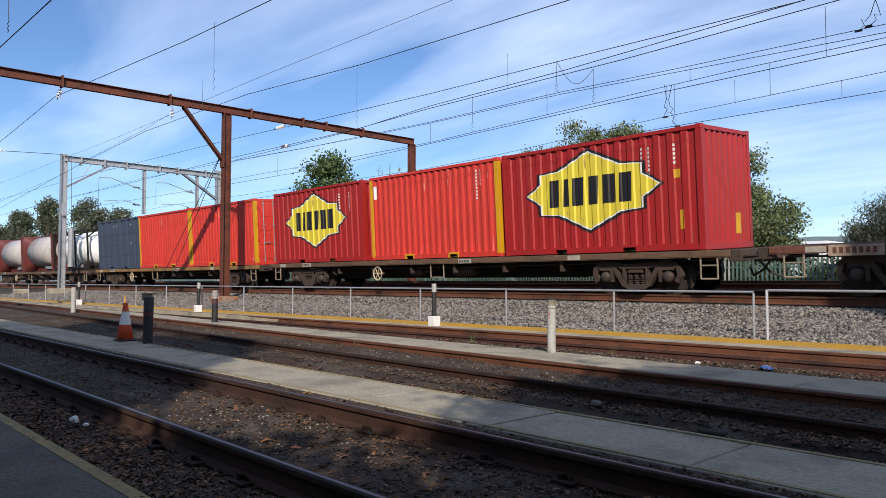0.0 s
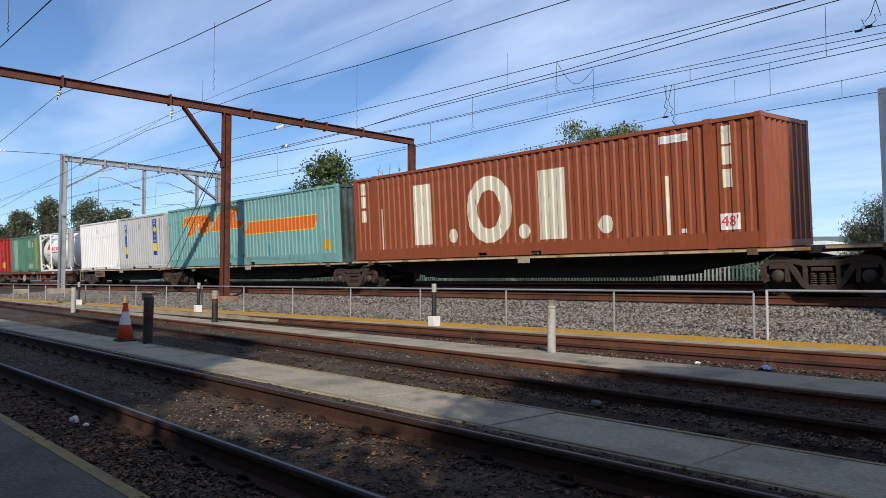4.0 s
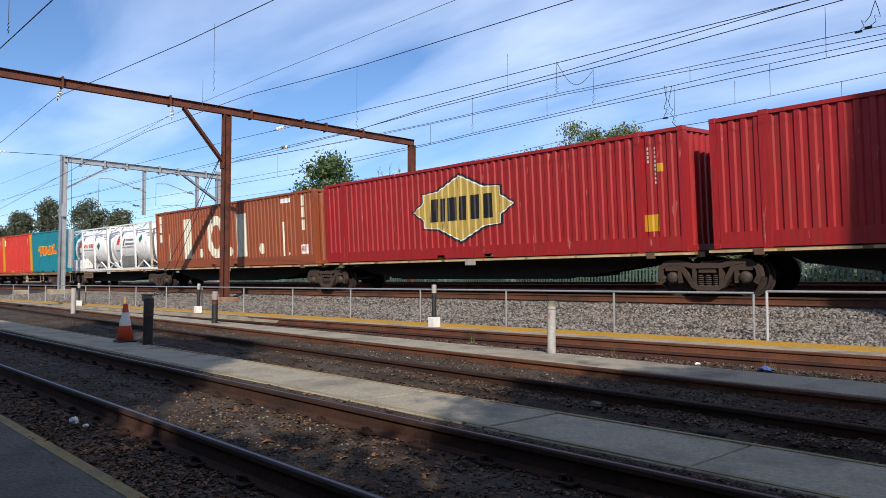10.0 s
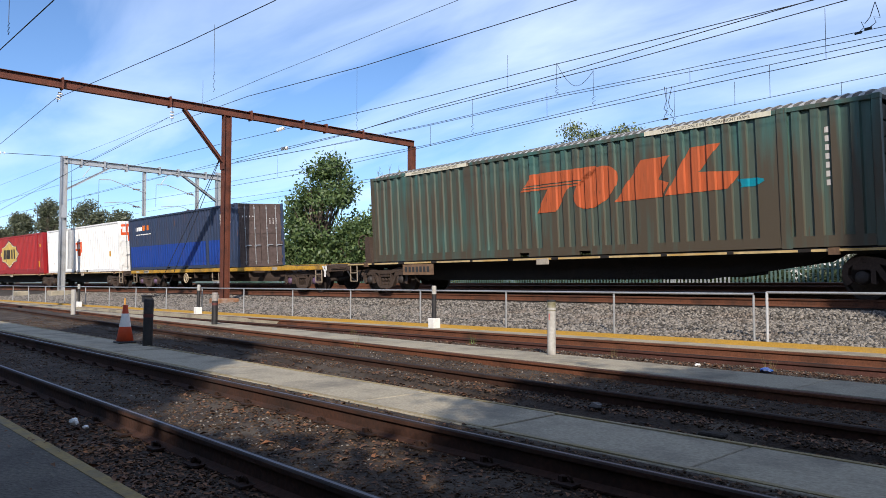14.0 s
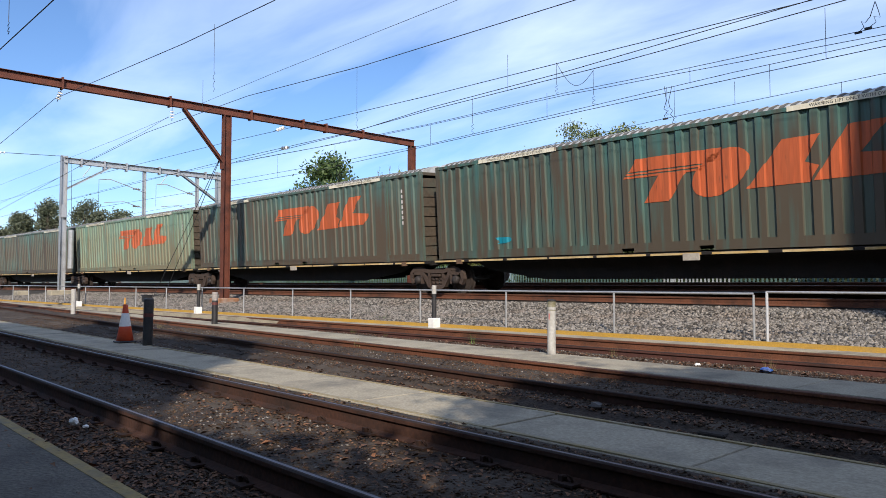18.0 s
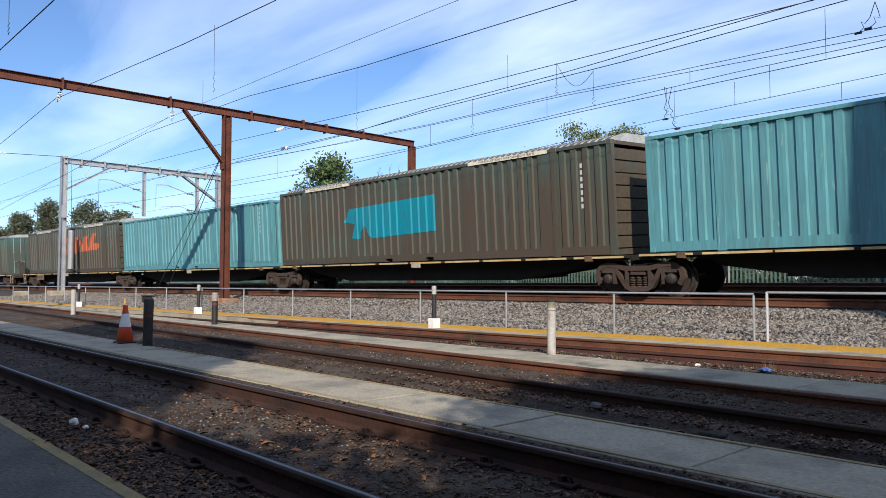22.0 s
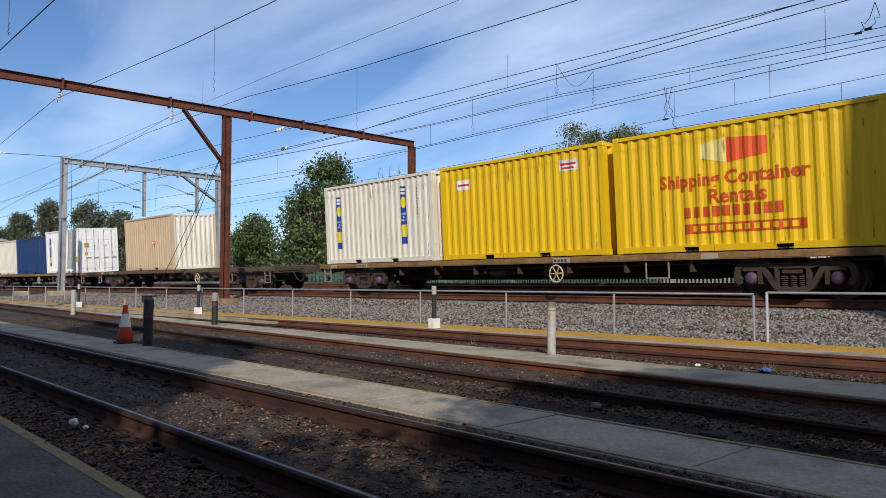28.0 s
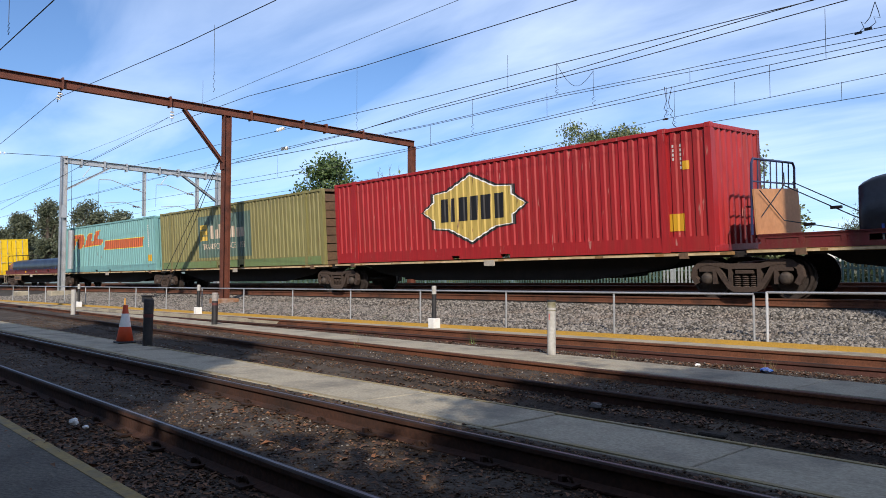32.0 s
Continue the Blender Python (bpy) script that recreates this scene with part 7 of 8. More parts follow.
wag = flat_wagon(19.7, SILLO, CAPPURPLE, "ochre-silled container wagon with purple bearing caps", wheel_x=2.0)
mid = ride(wag, 103.1, 122.9)
marks_board(wag, 107.53 - mid, 0.78, 1.15, 0.30, -1.275, 7)
for x in (106.65, 112.9):
    c = load(container(L20, H, P_REDF, "bright red container with amber corner posts", posts=P_YPOST), mid, x)
    sign("white_patch", shape_bm([rect(-2.82, -2.68, 2.1, 2.55)]), WHITEP, c); tally(c, 2.2, 2.5, (8, 4))
c = load(container(L20, H, P_TEAL, "bright teal container with an orange mark"), mid, 119.3)
speed_mark(c, -0.1, 1.50, 0.86, 0.62, P_ORANGE, None, P_SIGNY); tally(c, 2.2, 2.5, (11, 4))

pk = ((123.2, 136.4), (136.4, 151.65), (151.65, 167.0), (167.0, 182.3), (182.3, 195.6))
mids = [ride(pack_platform(b - a, STRIP, CAPGREY, "black-bellied articulated wagon platform", i == 0, i == 4), a, b) for i, (a, b) in enumerate(pk)]
for centre in (126.9, 132.9):
    c = load(tank(L20, 2.6, P_WHITE, P_WHITE, "white gas tank in a white container frame", "cradle", rad=1.185, rusty=paint("rust-streaked white", (0.62, 0.55, 0.45), 0.8, 0.3, 0.6, (0.38, 0.15, 0.03))), mids[0], centre)
    gas_tanks.append(c)
for i, c in enumerate(gas_tanks):
    tank_sign(c, "placard", [slant(-1.68, -1.28, 0.1, 0.72, 0.12)], P_VERMIL, 1, "orange placard")
    tagged(tank_sign(c, "placard_bar", [rect(-1.6, -1.25, 0.18 + 0.11 * k, 0.22 + 0.11 * k) for k in range(5)], DARKBAR, 2), kind="stuff")
    tagged(tank_sign(c, "small_text_bar", [rect(-0.85 + 0.16 * k, -0.73 + 0.16 * k, -0.12, -0.05) for k in range(10)] + [rect(2.0 + 0.11 * k, 2.08 + 0.11 * k, 0.62, 0.70) for k in range(6)] + [rect(2.35 + 0.1 * k, 2.42 + 0.1 * k, 0.47, 0.54) for k in range(4)] + [rect(-1.75 + 0.12 * k, -1.67 + 0.12 * k, -0.3, -0.2) for k in range(4)], paint("grey text", (0.24, 0.25, 0.27), 0.3), 1), kind="stuff")
    if i != 2:
        tank_sign(c, "stripe", [slant(-0.92, -0.68, 0.06, 0.28, 0.16)], REDP, 1)
        tank_sign(c, "stripe", [slant(-0.6, -0.45, 0.06, 0.28, 0.16), slant(-0.36, -0.24, 0.06, 0.28, 0.16)], paint("pale red", (0.7, 0.3, 0.26), 0.1), 1)
    tank_sign(c, "mark_bar", [rect(0.02, 0.22, 0.06, 0.28), rect(0.28, 0.48, 0.06, 0.28), rect(0.54, 0.72, 0.06, 0.28)] if i != 2 else [rect(-0.72, -0.57, 0.0, 0.42)] + [rect(-0.42 + 0.15 * k, -0.32 + 0.15 * k, 0.27, 0.39) for k in range(7)] + [rect(-0.42 + 0.13 * k, -0.33 + 0.13 * k, 0.04, 0.15) for k in range(10)], REDP if i != 2 else P_SLATE, 1)
    dish_sign(c, "diamond", [(-0.62, 0.22), (-0.36, -0.06), (-0.10, 0.22), (-0.36, 0.50)], paint("green placard", (0.0, 0.16, 0.11), 0.1), 1, "green diamond placard")
    dish_sign(c, "placard", [(-0.05, -0.62), (0.22, -0.62), (0.30, -0.12), (0.03, -0.12)], P_VERMIL, 1, "orange placard")
    tagged(dish_sign(c, "small_text_bar", [(-0.3, 0.62), (0.45, 0.62), (0.45, 0.69), (-0.3, 0.69)], P_SLATE, 1), kind="stuff")
    if i == 2:
        part("side_cabinet", boxes((-0.92, 0.84, -1.205, -0.7, 0.16, 0.80), bev=0.02), mat("dull grey cabinet", (0.19, 0.19, 0.18), 0.6, 0, 0.15, 12, (0.12, 0.11, 0.10), 0.5, 2, 0.05), c, "dull grey side cabinet")
    if i == 1:
        part("side_cabinet", boxes((-2.8, -0.75, -1.205, -0.7, 0.14, 0.72), bev=0.02), P_WHITE, c)
    zd = 0.35 if i == 2 else 0.12
    tank_sign(c, "diamond", [[(1.55, zd - 0.26), (1.81, zd), (1.55, zd + 0.26), (1.29, zd)]], paint("green placard", (0.0, 0.16, 0.11), 0.1), 1, "green diamond placard")
brown_boxes.append(load(container(L48, 2.9, P_BROWN, "rust-brown long container with big cream marks", W48, flat=0.38, inner=6.1), mids[1], 144.0))
for c in brown_boxes:
    for piece in ([rect(-4.05, -3.2, 0.45, 2.38)], [oval(-2.25, 0.68, 0.21, 0.21)], ring(-0.72, 1.38, 0.92, 0.98, 0.46), [oval(0.62, 0.68, 0.21, 0.21)], [rect(1.15, 2.1, 0.42, 2.3)], [oval(3.3, 0.72, 0.23, 0.23)]):
        sign("painted_block", shape_bm(piece), P_SIGNW, c)
    sign("small_mark", shape_bm([rect(6.4, 6.62, z, z + 0.4) for z in (1.35, 1.85, 2.3)] + [rect(-6.9, -6.65, z, z + 0.4) for z in (1.35, 1.85, 2.3)]), P_SIGNW, c)
    sign("plate", shape_bm([rect(6.3, 6.75, 0.42, 0.78)]), WHITEP, c)
    sign("plate_text", lettering("48'", 0.34), REDP, c, (6.53, 0.6), 2)
    sign("stripe", shape_bm([rect(5.0, 5.08, 0.35, 1.75), rect(-5.75, -5.68, 0.35, 1.75)]), P_SIGNW, c)
    sign("plate", shape_bm([rect(4.85, 5.6, 2.5, 2.68), rect(5.35, 5.5, 0.4, 0.5)]), WHITEP, c)
for i, centre in ((2, 159.35), (3, 174.6)):
    c = load(container(L48, 2.9, P_RED48, "crimson long container with yellow emblem", W48, flat=0.38, inner=6.1), mids[i], centre)
    star(c, -0.1, 1.53, 1.12, 0.98, P_MUSTARD); tally(c, 6.35, 2.5, (4, 9)); sign("sticker", shape_bm([rect(6.2, 6.6, 0.5, 0.9), rect(6.6, 6.75, 1.9, 2.1)]), P_AMBER, c)
c = load(container(L40, 2.9, P_WHITE, "white long container with an orange-red mark", end="doors"), mids[4], 188.9)
cut_block(c, -0.3, 1.5, 1.3); cut_block(c, -0.5, 2.25, 1.5, "end"); sign("sticker", shape_bm([rect(4.6, 4.85, 0.9, 1.2)]), P_AMBER, c)

wag = flat_wagon(19.2, SILLY, CAPPURPLE, "yellow-silled container wagon with one empty place", wheel_x=-2.5, ends=2.15)
mid = ride(wag, 196.3, 215.5)
part("end_plate", plate(bmesh.new(), [(9.15, 1.04), (9.47, 1.04), (9.45, 0.88), (9.38, 0.8), (9.36, 0.62), (9.28, 0.62), (9.27, 0.85)], -1.275, -1.262), WHITEP, wag, "white end plate with a letter")
bm = lettering("A", 0.17)
for v in bm.verts:
    v.co += Vector((9.33, -1.279, 0.95))
part("plate_letter", bm, DARKBAR, wag)
c = load(container(L40, 2.87, P_SLATE, "slate grey container with a royal blue lower half", end="doors", endc=mat("rusty brown doors", (0.085, 0.058, 0.05), 0.7, 0, 0.25, 8, (0.14, 0.10, 0.09), 0.6, 2, 0.08)), mid, 202.45)
sign("painted_area", shape_bm([rect(-5.9, 3.1, 0.17, 1.3), rect(3.4, 4.6, 0.17, 1.3)]), P_ROYAL, c, label="royal blue painted lower half")
sign("patch", shape_bm([rect(4.6, 5.15, 0.45, 2.45)]), WHITEP, c, label="white torn banner")
sign("mark_bar", shape_bm([rect(-5.2 + 0.22 * i, -5.04 + 0.22 * i, 2.15, 2.36) for i in range(4)] + [rect(-5.2, -3.2, 1.92, 1.96)]), WHITEP, c)
sign("mark_bar", shape_bm([rect(-4.2 + 0.2 * i, -4.07 + 0.2 * i, 2.15, 2.42) for i in range(4)]), P_ORANGE, c)
tally(c, 5.3, 2.4, (9, 4)); tally(c, 0.3, 2.2, (2, 3, 3, 3), face="end"); tally(c, -0.9, 2.3, (1, 1, 1, 1), face="end")

# hooded containers
HOODS = ((218.15, P_HOOD, 1), (234.85, P_HOODB, 0), (251.5, P_HOODL, 1), (268.25, P_HOODB, 1), (284.85, P_HOOD, 1), (305.6, P_HOODD, 1), (322.3, None, 0), (338.9, P_HOODD, 2), (355.7, None, 0), (372.55, P_HOODD, 1))
for k in (0, 1):
    first = HOODS[5 * k][0]
    ends = (first - 1.65, first + 16.3, first + 33.0, first + 49.7, first + 66.4, first + 83.7)
    mids = [ride(pack_platform(b - a, STRIPY, CAPDARK, "black-bellied articulated wagon platform with a yellow strip", i == 0, i == 4, stand=(i == 0 and k == 0), inset=2.1 if i == 0 else 1.75), a, b) for i, (a, b) in enumerate(zip(ends, ends[1:]))]
    for i in range(5):
        x0, colour, mark = HOODS[5 * k + i]
        last = i == 4
        if colour is None:
            c = load(container(15.85, 2.78, P_PLAIN, "plain light teal long container", W48, pitch=0.37, flat=0.42, deep=0.045, inner=6.1), mids[i], x0 + 8.0)
            tally(c, 6.9, 2.55, (6,), size=0.11)
            continue
        c = load(container(15.85, 2.90, colour, "grimy brown-green long container with an arched roof", W48, pitch=0.37, flat=0.42, deep=0.05, inner=6.1, hood=0.30, roofc=P_ROOF, endc=P_HOODE if not last else P_HOODR if k else None, end="doors" if (last and k == 0) else ("slats" if not last else "ribs")), mids[i], x0 + 8.0)
        if mark == 1:
            speed_mark(c, -2.4 if x0 > 370 else 2.0, 1.74, 1.48, 1.05, P_ORANGEF)
        elif mark == 2:
            sign("painted_mark", shape_bm([[(-3.6, 1.5), (-3.2, 1.95), (1.3, 2.1), (1.3, 0.95), (-2.0, 0.85), (-2.4, 1.3), (-2.7, 0.85), (-3.1, 0.9), (-2.9, 1.4)]]), P_CYAN, c, label="flat cyan painted-over mark")
        for xb in (-4.6, 4.4):
            part("warning_band", boxes((xb - 1.5, xb + 1.5, -1.256, -1.2505, 2.79, 2.895)), P_SIGNW, c)
            bm = lettering("WARNING LIFT ONLY WITH OVERHEIGHT FRAME", 0.094)
            for v in bm.verts:
                v.co += Vector((xb, -1.259, 2.842))
            tagged(part("warning_text", bm, DARKBAR, c), kind="stuff")
        tally(c, 6.9, 2.4, (7,), size=0.1)
        if mark == 1 and colour is P_HOOD:
            sx, sz = (5.35, 1.45) if i == 0 else (-5.2, 0.5)
            sign("spray", shape_bm([[(sx + 0.36 * math.cos(a) * (0.7 + 0.3 * math.sin(3 * a + 1)), sz + 0.17 * math.sin(a) * (0.75 + 0.25 * math.cos(2 * a))) for a in (2 * math.pi * j / 18 for j in range(18))]]), P_CYAN, c)

mid = ride(flat_wagon(21.3, SILLO, CAPPURPLE, "ochre-silled grimy container wagon", stand=True, wheel_x=1.85, ends=3.2), 390.2, 411.5)
c = load(container(L20, 2.6, P_CREAM, "off-white ribbed steel container"), mid, 394.85)
c = load(container(L20, 2.6, P_BLUE, "navy blue ribbed steel container", endc=P_CREAM), mid, 401.0)
tally(c, 1.9, 2.3, (9,))
c = load(container(L20, H, P_WHITE, "white container with upright blue panels and doors", end="doors"), mid, 407.35)
totem(c, -2.3, 1.45, 0.95); totem(c, 1.6, 1.55, 1.0); sign("sticker", shape_bm([rect(2.3, 2.6, 0.7, 1.05)]), P_AMBER, c); sign("sticker", shape_bm([rect(-0.9, -0.6, 1.6, 1.9), rect(-0.9, -0.7, 1.1, 1.3)]), P_AMBER, c, face="end"); sign("sticker", shape_bm([rect(2.2, 2.35, 2.2, 2.45)]), REDP, c)

mid = ride(flat_wagon(20.6, SILLB, CAPPURPLE, "brown container wagon with two empty places", wheel_x=3.2, ends=2.4), 412.0, 434.4)
c = load(container(L20, H, paint("beige", (0.60, 0.46, 0.30), 0.3), "beige container alone on its wagon", end="ribs", endc=P_CREAM), mid, 420.7)
cut_block(c, 0.8, 1.4, 0.5)
mid = ride(flat_wagon(20.4, SILLO, CAPPURPLE, "ochre-silled container wagon with white boards", wheel_x=1.4), 436.1, 457.1)
c = load(container(L20, H, P_CREAM, "off-white container with upright blue panels"), mid, 440.15)
totem(c, -2.15, 1.5, 0.9); totem(c, 1.55, 1.55, 1.0); tally(c, 2.2, 2.4, (9,), P_SLATE)
c = load(container(L20, H, P_YELLOW, "chrome yellow container with a small sticker"), mid, 446.6)
sign("sticker", shape_bm([rect(1.6, 2.2, 2.25, 2.55), rect(-2.3, -1.75, 2.1, 2.4)]), WHITEP, c)
sign("sticker_bar", shape_bm([rect(1.65, 2.15, 2.4, 2.46), rect(1.7, 2.1, 2.3, 2.35), rect(-2.25, -1.8, 2.22, 2.28)]), REDP, c, lift=2)
c = load(container(L20, H, P_YELLOW, "chrome yellow container with red words and doors", end="doors"), mid, 452.95)
sign("emblem_side", shape_bm([[(-0.15, 1.95), (0.75, 2.05), (0.75, 2.42), (-0.15, 2.5)]]), P_VERMIL, c)
sign("emblem_front", shape_bm([[(-0.15, 1.95), (-0.15, 2.5), (-0.75, 2.42), (-0.75, 2.1)]]), P_PALEY, c)
bm = lettering("Shipping Container", 0.40, 0.012)
for v in bm.verts:
    v.co.x *= 1.10
    v.co.z *= 1.05
sign("text", bm, P_WORDS, c, (-0.1, 1.62), label="red painted words")
sign("text", lettering("Rentals", 0.45, 0.012), P_WORDS, c, (0.05, 1.22), label="red painted word")
tagged(sign("text_bar", shape_bm([rect(-1.2 + 0.23 * i, -1.04 + 0.23 * i, 0.78, 1.02) for i in range(10)]), P_WORDS, c, label="row of red lettering bars"), kind="stuff")
sign("text_plate", shape_bm([rect(-1.2, 1.5, 0.42, 0.64)]), P_WORDS, c)
sign("text_plate_bar", shape_bm([rect(-1.0 + 0.2 * i, -0.87 + 0.2 * i, 0.47, 0.59) for i in range(12)]), P_YELLOW, c, lift=2)

# tarpaulined load
TARP = mat("black tarpaulin", (0.009, 0.010, 0.018), 0.33, 0, 0.25, 12, (0.035, 0.035, 0.045), 0.5, 1.2, 0.25)
BROWNT = mat("brown tarpaulin", (0.24, 0.10, 0.05), 0.7, 0, 0.2, 12, (0.12, 0.06, 0.04), 0.5, 2, 0.25)
BLUEPIPE = paint("dark blue pipe", (0.02, 0.03, 0.09), 0.3)
REDFLAT = paint("flat rack red", (0.14, 0.02, 0.02), 0.6)


def flat_rack(length, label):
    f = thing("flat_rack", label, "flat rack", "flat racks on the train")
    l = length / 2
    part("deck", boxes((-l, l, -1.22, 1.22, 0.22, 0.30)), REDFLAT, f)
    for s in (-1, 1):
        y0, y1 = sorted((s * 1.22, s * 1.14))
        part("side_rail", boxes((-l, l, y0, y1, 0.0, 0.10), (-l, l, y0, y1, 0.24, 0.31)), REDFLAT, f)
        for x in span(-l + 0.1, l - 0.1, 0.8):
            part("rail_post", boxes((x - 0.05, x + 0.05, y0 + 0.005, y1 - 0.005, 0.10, 0.24)), REDFLAT, f)
        for xa, xb in zip(span(-l + 0.1, l - 0.1, 2.4), span(-l + 0.1, l - 0.1, 2.4)[1:]):
            part("side_panel", boxes((xa + 0.06, xb - random.uniform(0.1, 0.9), y0 + 0.02, y1 - 0.02, 0.09, 0.24)), REDFLAT, f)
    return f


def tarp_load(length, height, width, material, label, crown_=1.0):
    """A stack under a tarpaulin with creased, drooping sides."""
    t = thing("tarpaulin_load", label, "tarpaulin load", "tarpaulin loads")
    rngt = np.random.default_rng(int(length * 10))
    prof = [(-1.0, 0.0), (-1.02, 0.25), (-0.97, 0.6), (-0.72, 0.92), (-0.35, 1.02), (0.0, 1.0), (0.35, 1.02), (0.72, 0.92), (0.97, 0.6), (1.02, 0.25), (1.0, 0.0)]
    prof = [(y, 1 - (1 - z) * crown_ if 0.5 < z < 1 else z) for y, z in prof]
    xs = span(-length / 2, length / 2, 0.16)
    bm = bmesh.new()
    rows = []
    for x in xs:
        e = min(1.0, (length / 2 - abs(x)) / 0.25)
        drop = 1 - 0.10 * (1 - e)
        rows.append([bm.verts.new((x, y * width / 2 * (1 + 0.012 * noise.noise((x * 1.6, y, 1))), max(0, z * height * drop + 0.035 * z * noise.noise((x * 1.1, y * 2, 0)) + 0.02 * z * noise.noise((x * 4, y * 3, 5))))) for y, z in prof])
    for a, b in zip(rows, rows[1:]):
        for j in range(len(prof) - 1):
            bm.faces.new((a[j], b[j], b[j + 1], a[j + 1]))
    bm.faces.new(rows[0])
    bm.faces.new(rows[-1][::-1])
    bmesh.ops.recalc_face_normals(bm, faces=bm.faces[:])
    part("tarpaulin", bm, material, t, smooth=True)
    for x in span(-length / 2 + 0.5, length / 2 - 0.5, 0.75):
        x += random.uniform(-0.2, 0.2)
        st = part("strap", boxes((x - 0.025, x + 0.025, -width / 2 - 0.045, -width / 2 - 0.03, -0.10, 0.10)), paint("blue webbing", (0.03, 0.08, 0.35), 0.2), t, "blue webbing strap")
        part("hook", boxes((x - 0.015, x + 0.02, -width / 2 - 0.05, -width / 2 - 0.03, -0.22, -0.10)), paint("pale hook", (0.45, 0.44, 0.40), 0.2), st)
    return t


mid = ride(pack_platform(12.7, STRIP, CAPGREY, "black-bellied articulated wagon platform with a wide board", True, False), 457.9, 470.6)
load(flat_rack(L40, "low red steel flat rack deck"), mid, 464.6)
load(tarp_load(10.6, 0.74, 2.2, TARP, "long low load under a taut black tarpaulin", 0.4), mid, 465.2, 1.37)
load(tarp_load(1.5, 0.66, 1.9, BROWNT, "brown tarpaulined bundle at the rack's end"), mid, 459.05, 1.37)


def hoop(mid_, centre):
    t = thing("rack_end_hoop", "dark bent-pipe end frame of a flat rack", "end frame")
    bm = bmesh.new()
    tube(bm, [(0, -1.05, 0), (0, -1.05, 1.0), (0, -0.9, 1.12), (0, 0.9, 1.12), (0, 1.05, 1.0), (0, 1.05, 0)], 0.03, 6)
    tube(bm, [(0, -1.05, 0.35), (0, 1.05, 0.35)], 0.022, 6)
    for i in range(5):
        y = -0.7 + 0.35 * i
        tube(bm, [(0, y, 0.35), (0, y, 1.12)], 0.02, 6)
    part("frame", bm, UNDER, t)
    return load(t, mid_, centre, 1.38)


hoop(mid, 458.65)
pk = ((470.6, 485.6), (485.6, 500.9), (500.9, 516.4), (516.4, 531.5))
mids = [ride(pack_platform(b - a, STRIP, CAPGREY, "black-bellied articulated wagon platform", False, i == 3), a, b) for i, (a, b) in enumerate(pk)]
c = load(container(L48, 2.9, P_TEAL48, "faded teal long container with orange mark and band", W48, flat=0.38, inner=6.1), mids[0], 477.75)
speed_mark(c, -2.92, 1.94, 1.42, 0.86, P_ORANGEF, (0.2, 5.6, 1.32, 1.82), P_SIGNY); tally(c, 6.4, 2.45, (12, 5)); sign("sticker", shape_bm([rect(6.35, 6.75, 0.5, 0.85)]), P_AMBER, c)
c = load(container(L48, 2.9, P_OLIVE, "olive green long container with a faded blue panel", W48, flat=0.38, inner=6.1, end="slats", endc=SILLB), mids[1], 493.1)
sign("painted_area", shape_bm([rect(-3.1, 1.9, 0.5, 2.45)]), paint("faded blue green", (0.085, 0.14, 0.115), 0.6, 0.3), c, label="faded blue-green painted panel")
sign("mark", shape_bm([rect(-2.85, -2.1, 1.30, 2.05)]), paint("faded amber", (0.55, 0.36, 0.06), 0.5, 0.2), c, lift=2, label="faded amber square mark")
sign("mark_bar", shape_bm([rect(-2.85, -2.25, 1.78, 1.85)]), P_OLIVE, c, lift=3)
sign("mark_bar", shape_bm([rect(-2.7, -2.1, 1.50, 1.57)]), P_OLIVE, c, lift=3)
for i in range(8):
    sign("mark_bar", shape_bm([rect(-1.80 + 0.40 * i, -1.50 + 0.40 * i, 1.36, (1.98, 1.78, 2.0, 2.0, 1.78, 1.86, 1.78, 1.78)[i])]), P_SIGNP, c, lift=2)
sign("text", lettering("TRANSPORT SINCE 1895", 0.37), P_SIGNP, c, (-0.62, 1.0), 2)
for x0, x1 in ((-7.1, -1.3), (-0.75, 0.75), (1.3, 7.1)):
    part("rail_panel", boxes((x0, x1, -1.2515, -1.2455, 0.03, 0.34)), paint("grass green rail", (0.16, 0.22, 0.085), 0.4), c)
c = load(container(L48, 2.9, P_RED48, "crimson long container with yellow emblem and ribbed end", W48, flat=0.38, inner=6.1), mids[2], 508.55)
star(c, -0.3, 1.53, 1.12, 0.98, P_MUSTARD); tally(c, 6.35, 2.5, (4, 6)); sign("sticker", shape_bm([rect(6.2, 6.6, 0.5, 0.9), rect(6.6, 6.75, 1.9, 2.1)]), P_AMBER, c)
load(flat_rack(L40, "low red steel flat rack deck"), mids[3], 522.9)
load(tarp_load(8.6, 1.08, 2.2, TARP, "tall boxy load under a black tarpaulin", 0.35), mids[3], 523.05, 1.37)
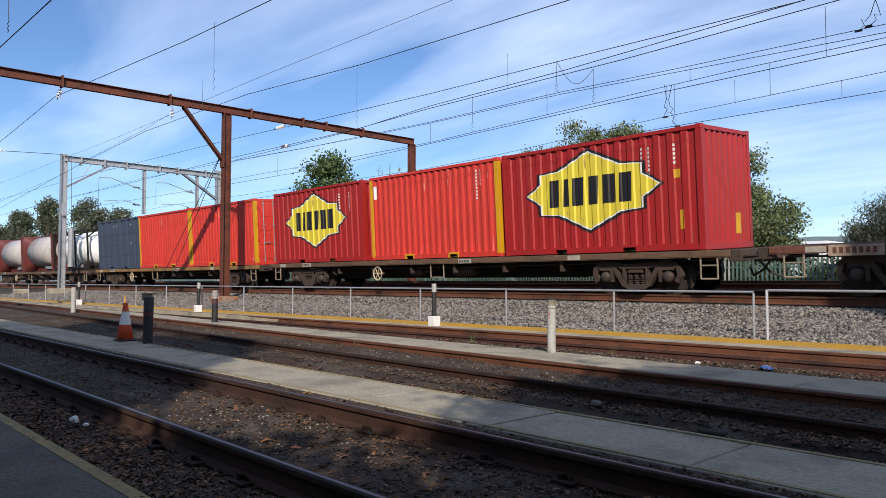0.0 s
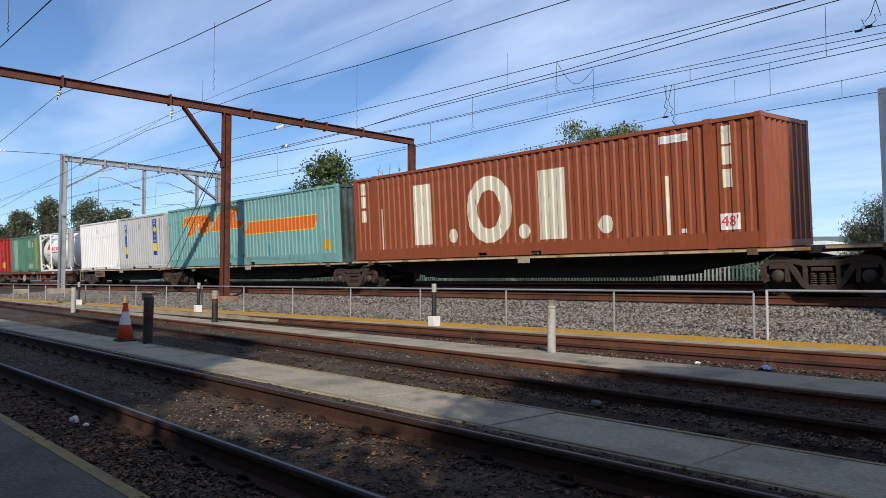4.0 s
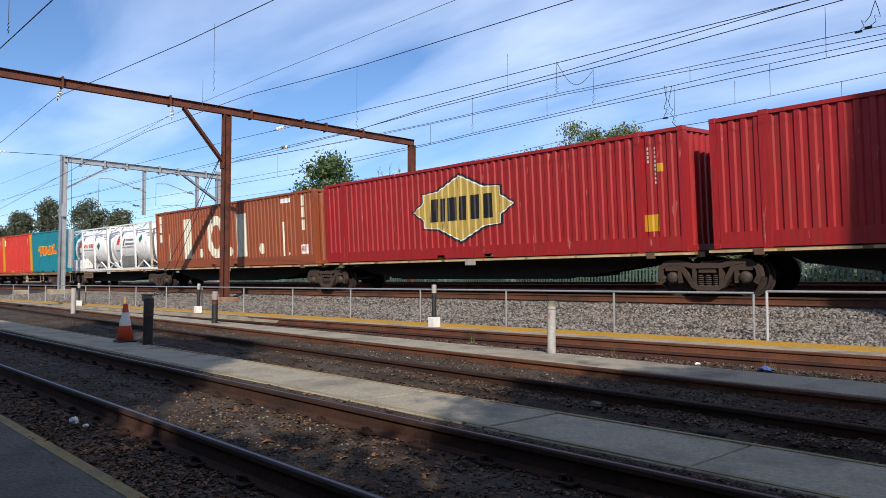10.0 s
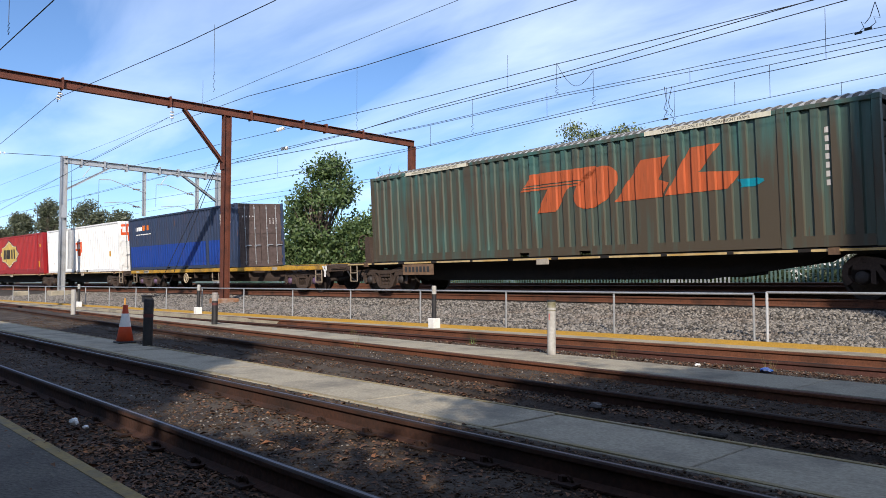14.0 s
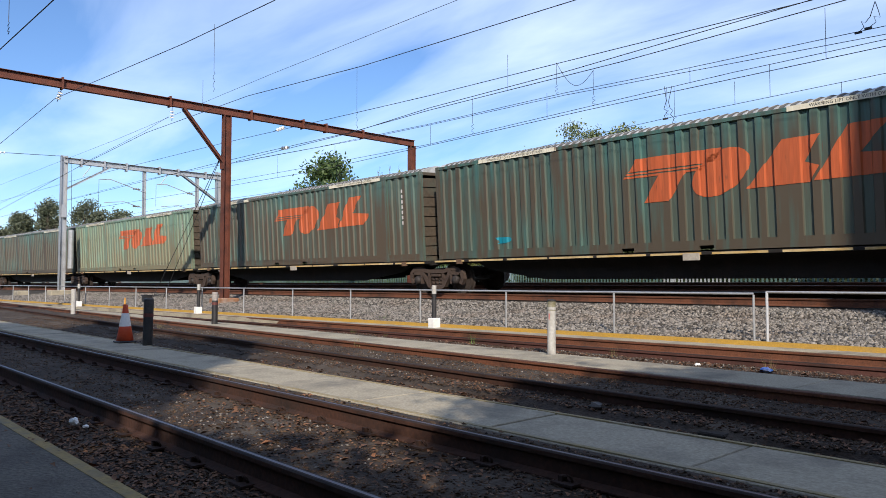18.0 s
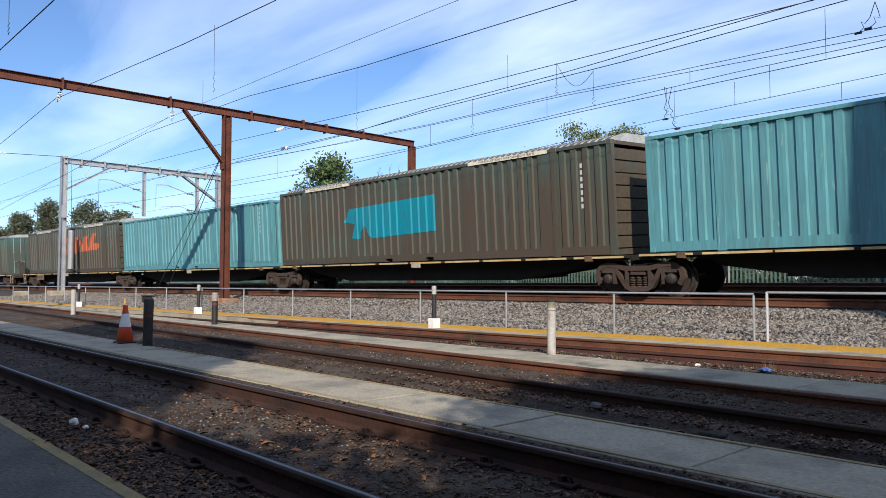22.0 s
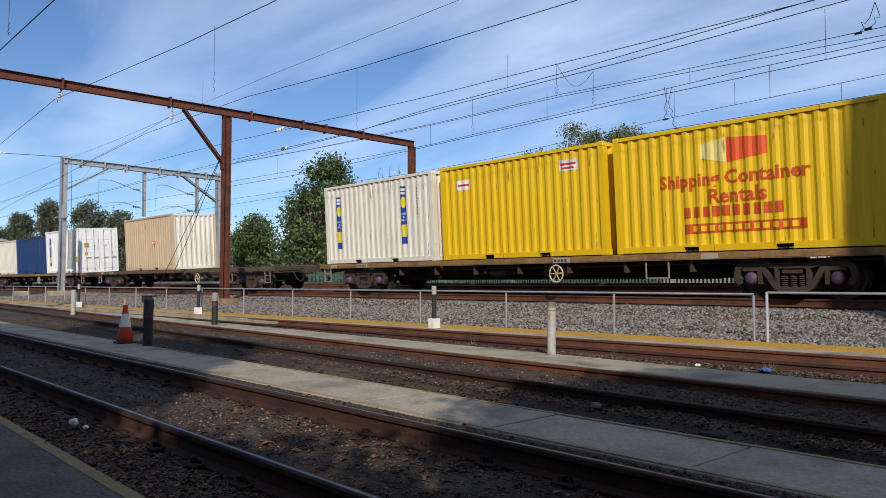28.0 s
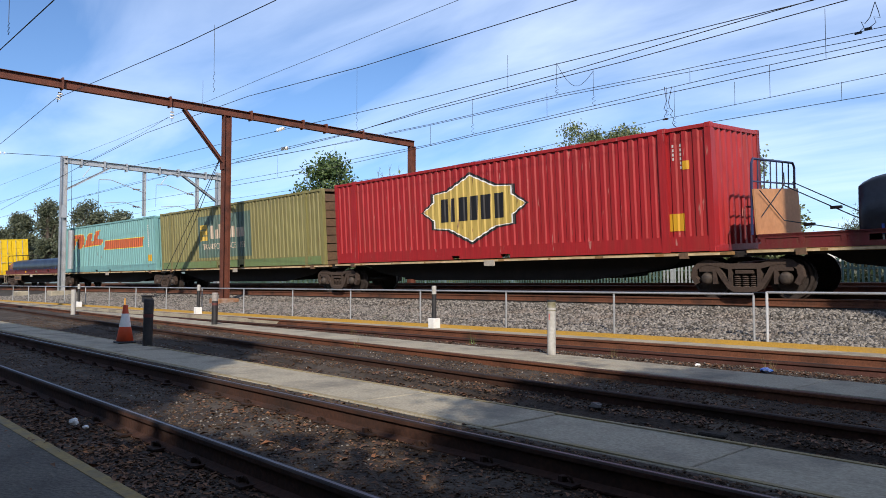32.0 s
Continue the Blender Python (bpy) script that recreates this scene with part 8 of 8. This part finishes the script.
# end gate of the rack, with a plywood bulkhead leaning on it
gate = thing("end_gate", "dark blue pipe end gate standing on a flat rack", "gate")
bm = bmesh.new()
tube(bm, [(0, -1.08, 0), (0.05, -1.08, 1.55), (0.05, -1.0, 1.65), (0.05, 1.0, 1.65), (0.05, 1.08, 1.55), (0, 1.08, 0)], 0.028, 7)
tube(bm, [(0.03, -1.08, 1.16), (0.03, 1.08, 1.16)], 0.02, 6)
part("gate_frame", bm, BLUEPIPE, gate)
for i in range(6):
    y = -0.78 + 0.31 * i
    part("bar", tube(bmesh.new(), [(0, y, 0.0), (0.05, y, 1.65)], 0.016, 6), BLUEPIPE, gate)
load(gate, mids[3], 516.62, 1.375)
crate = thing("plywood_bulkhead", "leaning orange-brown plywood sheet lashed to a pipe gate", "plywood sheet")
bm = bmesh.new()
box(bm, 0.10, 0.14, -1.12, 1.12, 0.0, 1.02)
for v in bm.verts:
    v.co.x -= 0.04 * v.co.z
    v.co.z += 0.03 * v.co.y * (v.co.z > 0.5)
part("panel", bm, mat("orange plywood", (0.46, 0.22, 0.10), 0.7, 0, 0.15, 8, (0.36, 0.16, 0.07), 0.5, 1.5, 0.1), crate)
for pts in (((0.17, -1.0, 0.95), (0.18, 0.1, 0.3), (1.4, 1.0, -0.02)), ((0.17, -0.95, 0.4), (0.16, 0.25, 1.12), (0.05, 0.5, 1.4)), ((0.10, 0.25, 1.12), (1.3, 0.9, 0.35), (2.0, 1.05, -0.02)), ((0.05, 0.95, 1.2), (2.2, 1.08, -0.02))):
    part("lashing", tube(bmesh.new(), list(pts), 0.013, 5), BLACKP, crate)
for p in ((0.6, 0.42, 0.17), (1.05, 0.76, 0.52)):
    part("ratchet", boxes((p[0] - 0.12, p[0] + 0.12, p[1] - 0.04, p[1] + 0.04, p[2] - 0.02, p[2] + 0.05), bev=0.01), BLACKP, crate)
load(crate, mids[3], 516.62, 1.375)
for k in range(3):
    lp = thing("rack_stake", "dark red bent pipe stake at a rack's end", "stake", "rack stakes")
    part("pipe", tube(bmesh.new(), [(0, -1.05 + 0.62 * k, 0), (0, -1.05 + 0.62 * k, 0.62), (0, -0.98 + 0.62 * k, 0.70), (0, -0.62 + 0.62 * k, 0.70), (0, -0.55 + 0.62 * k, 0.62), (0, -0.55 + 0.62 * k, 0)], 0.022, 6), REDFLAT, lp)
    load(lp, mids[3], 516.45, 1.30)


def motions():
    """The train runs along the main line at an even speed."""
    for ob, mid_, off in RIDES:
        walk(ob, [(t, on_line(mid_ - SPEED * t) @ off) for t in range(33)])


motions()
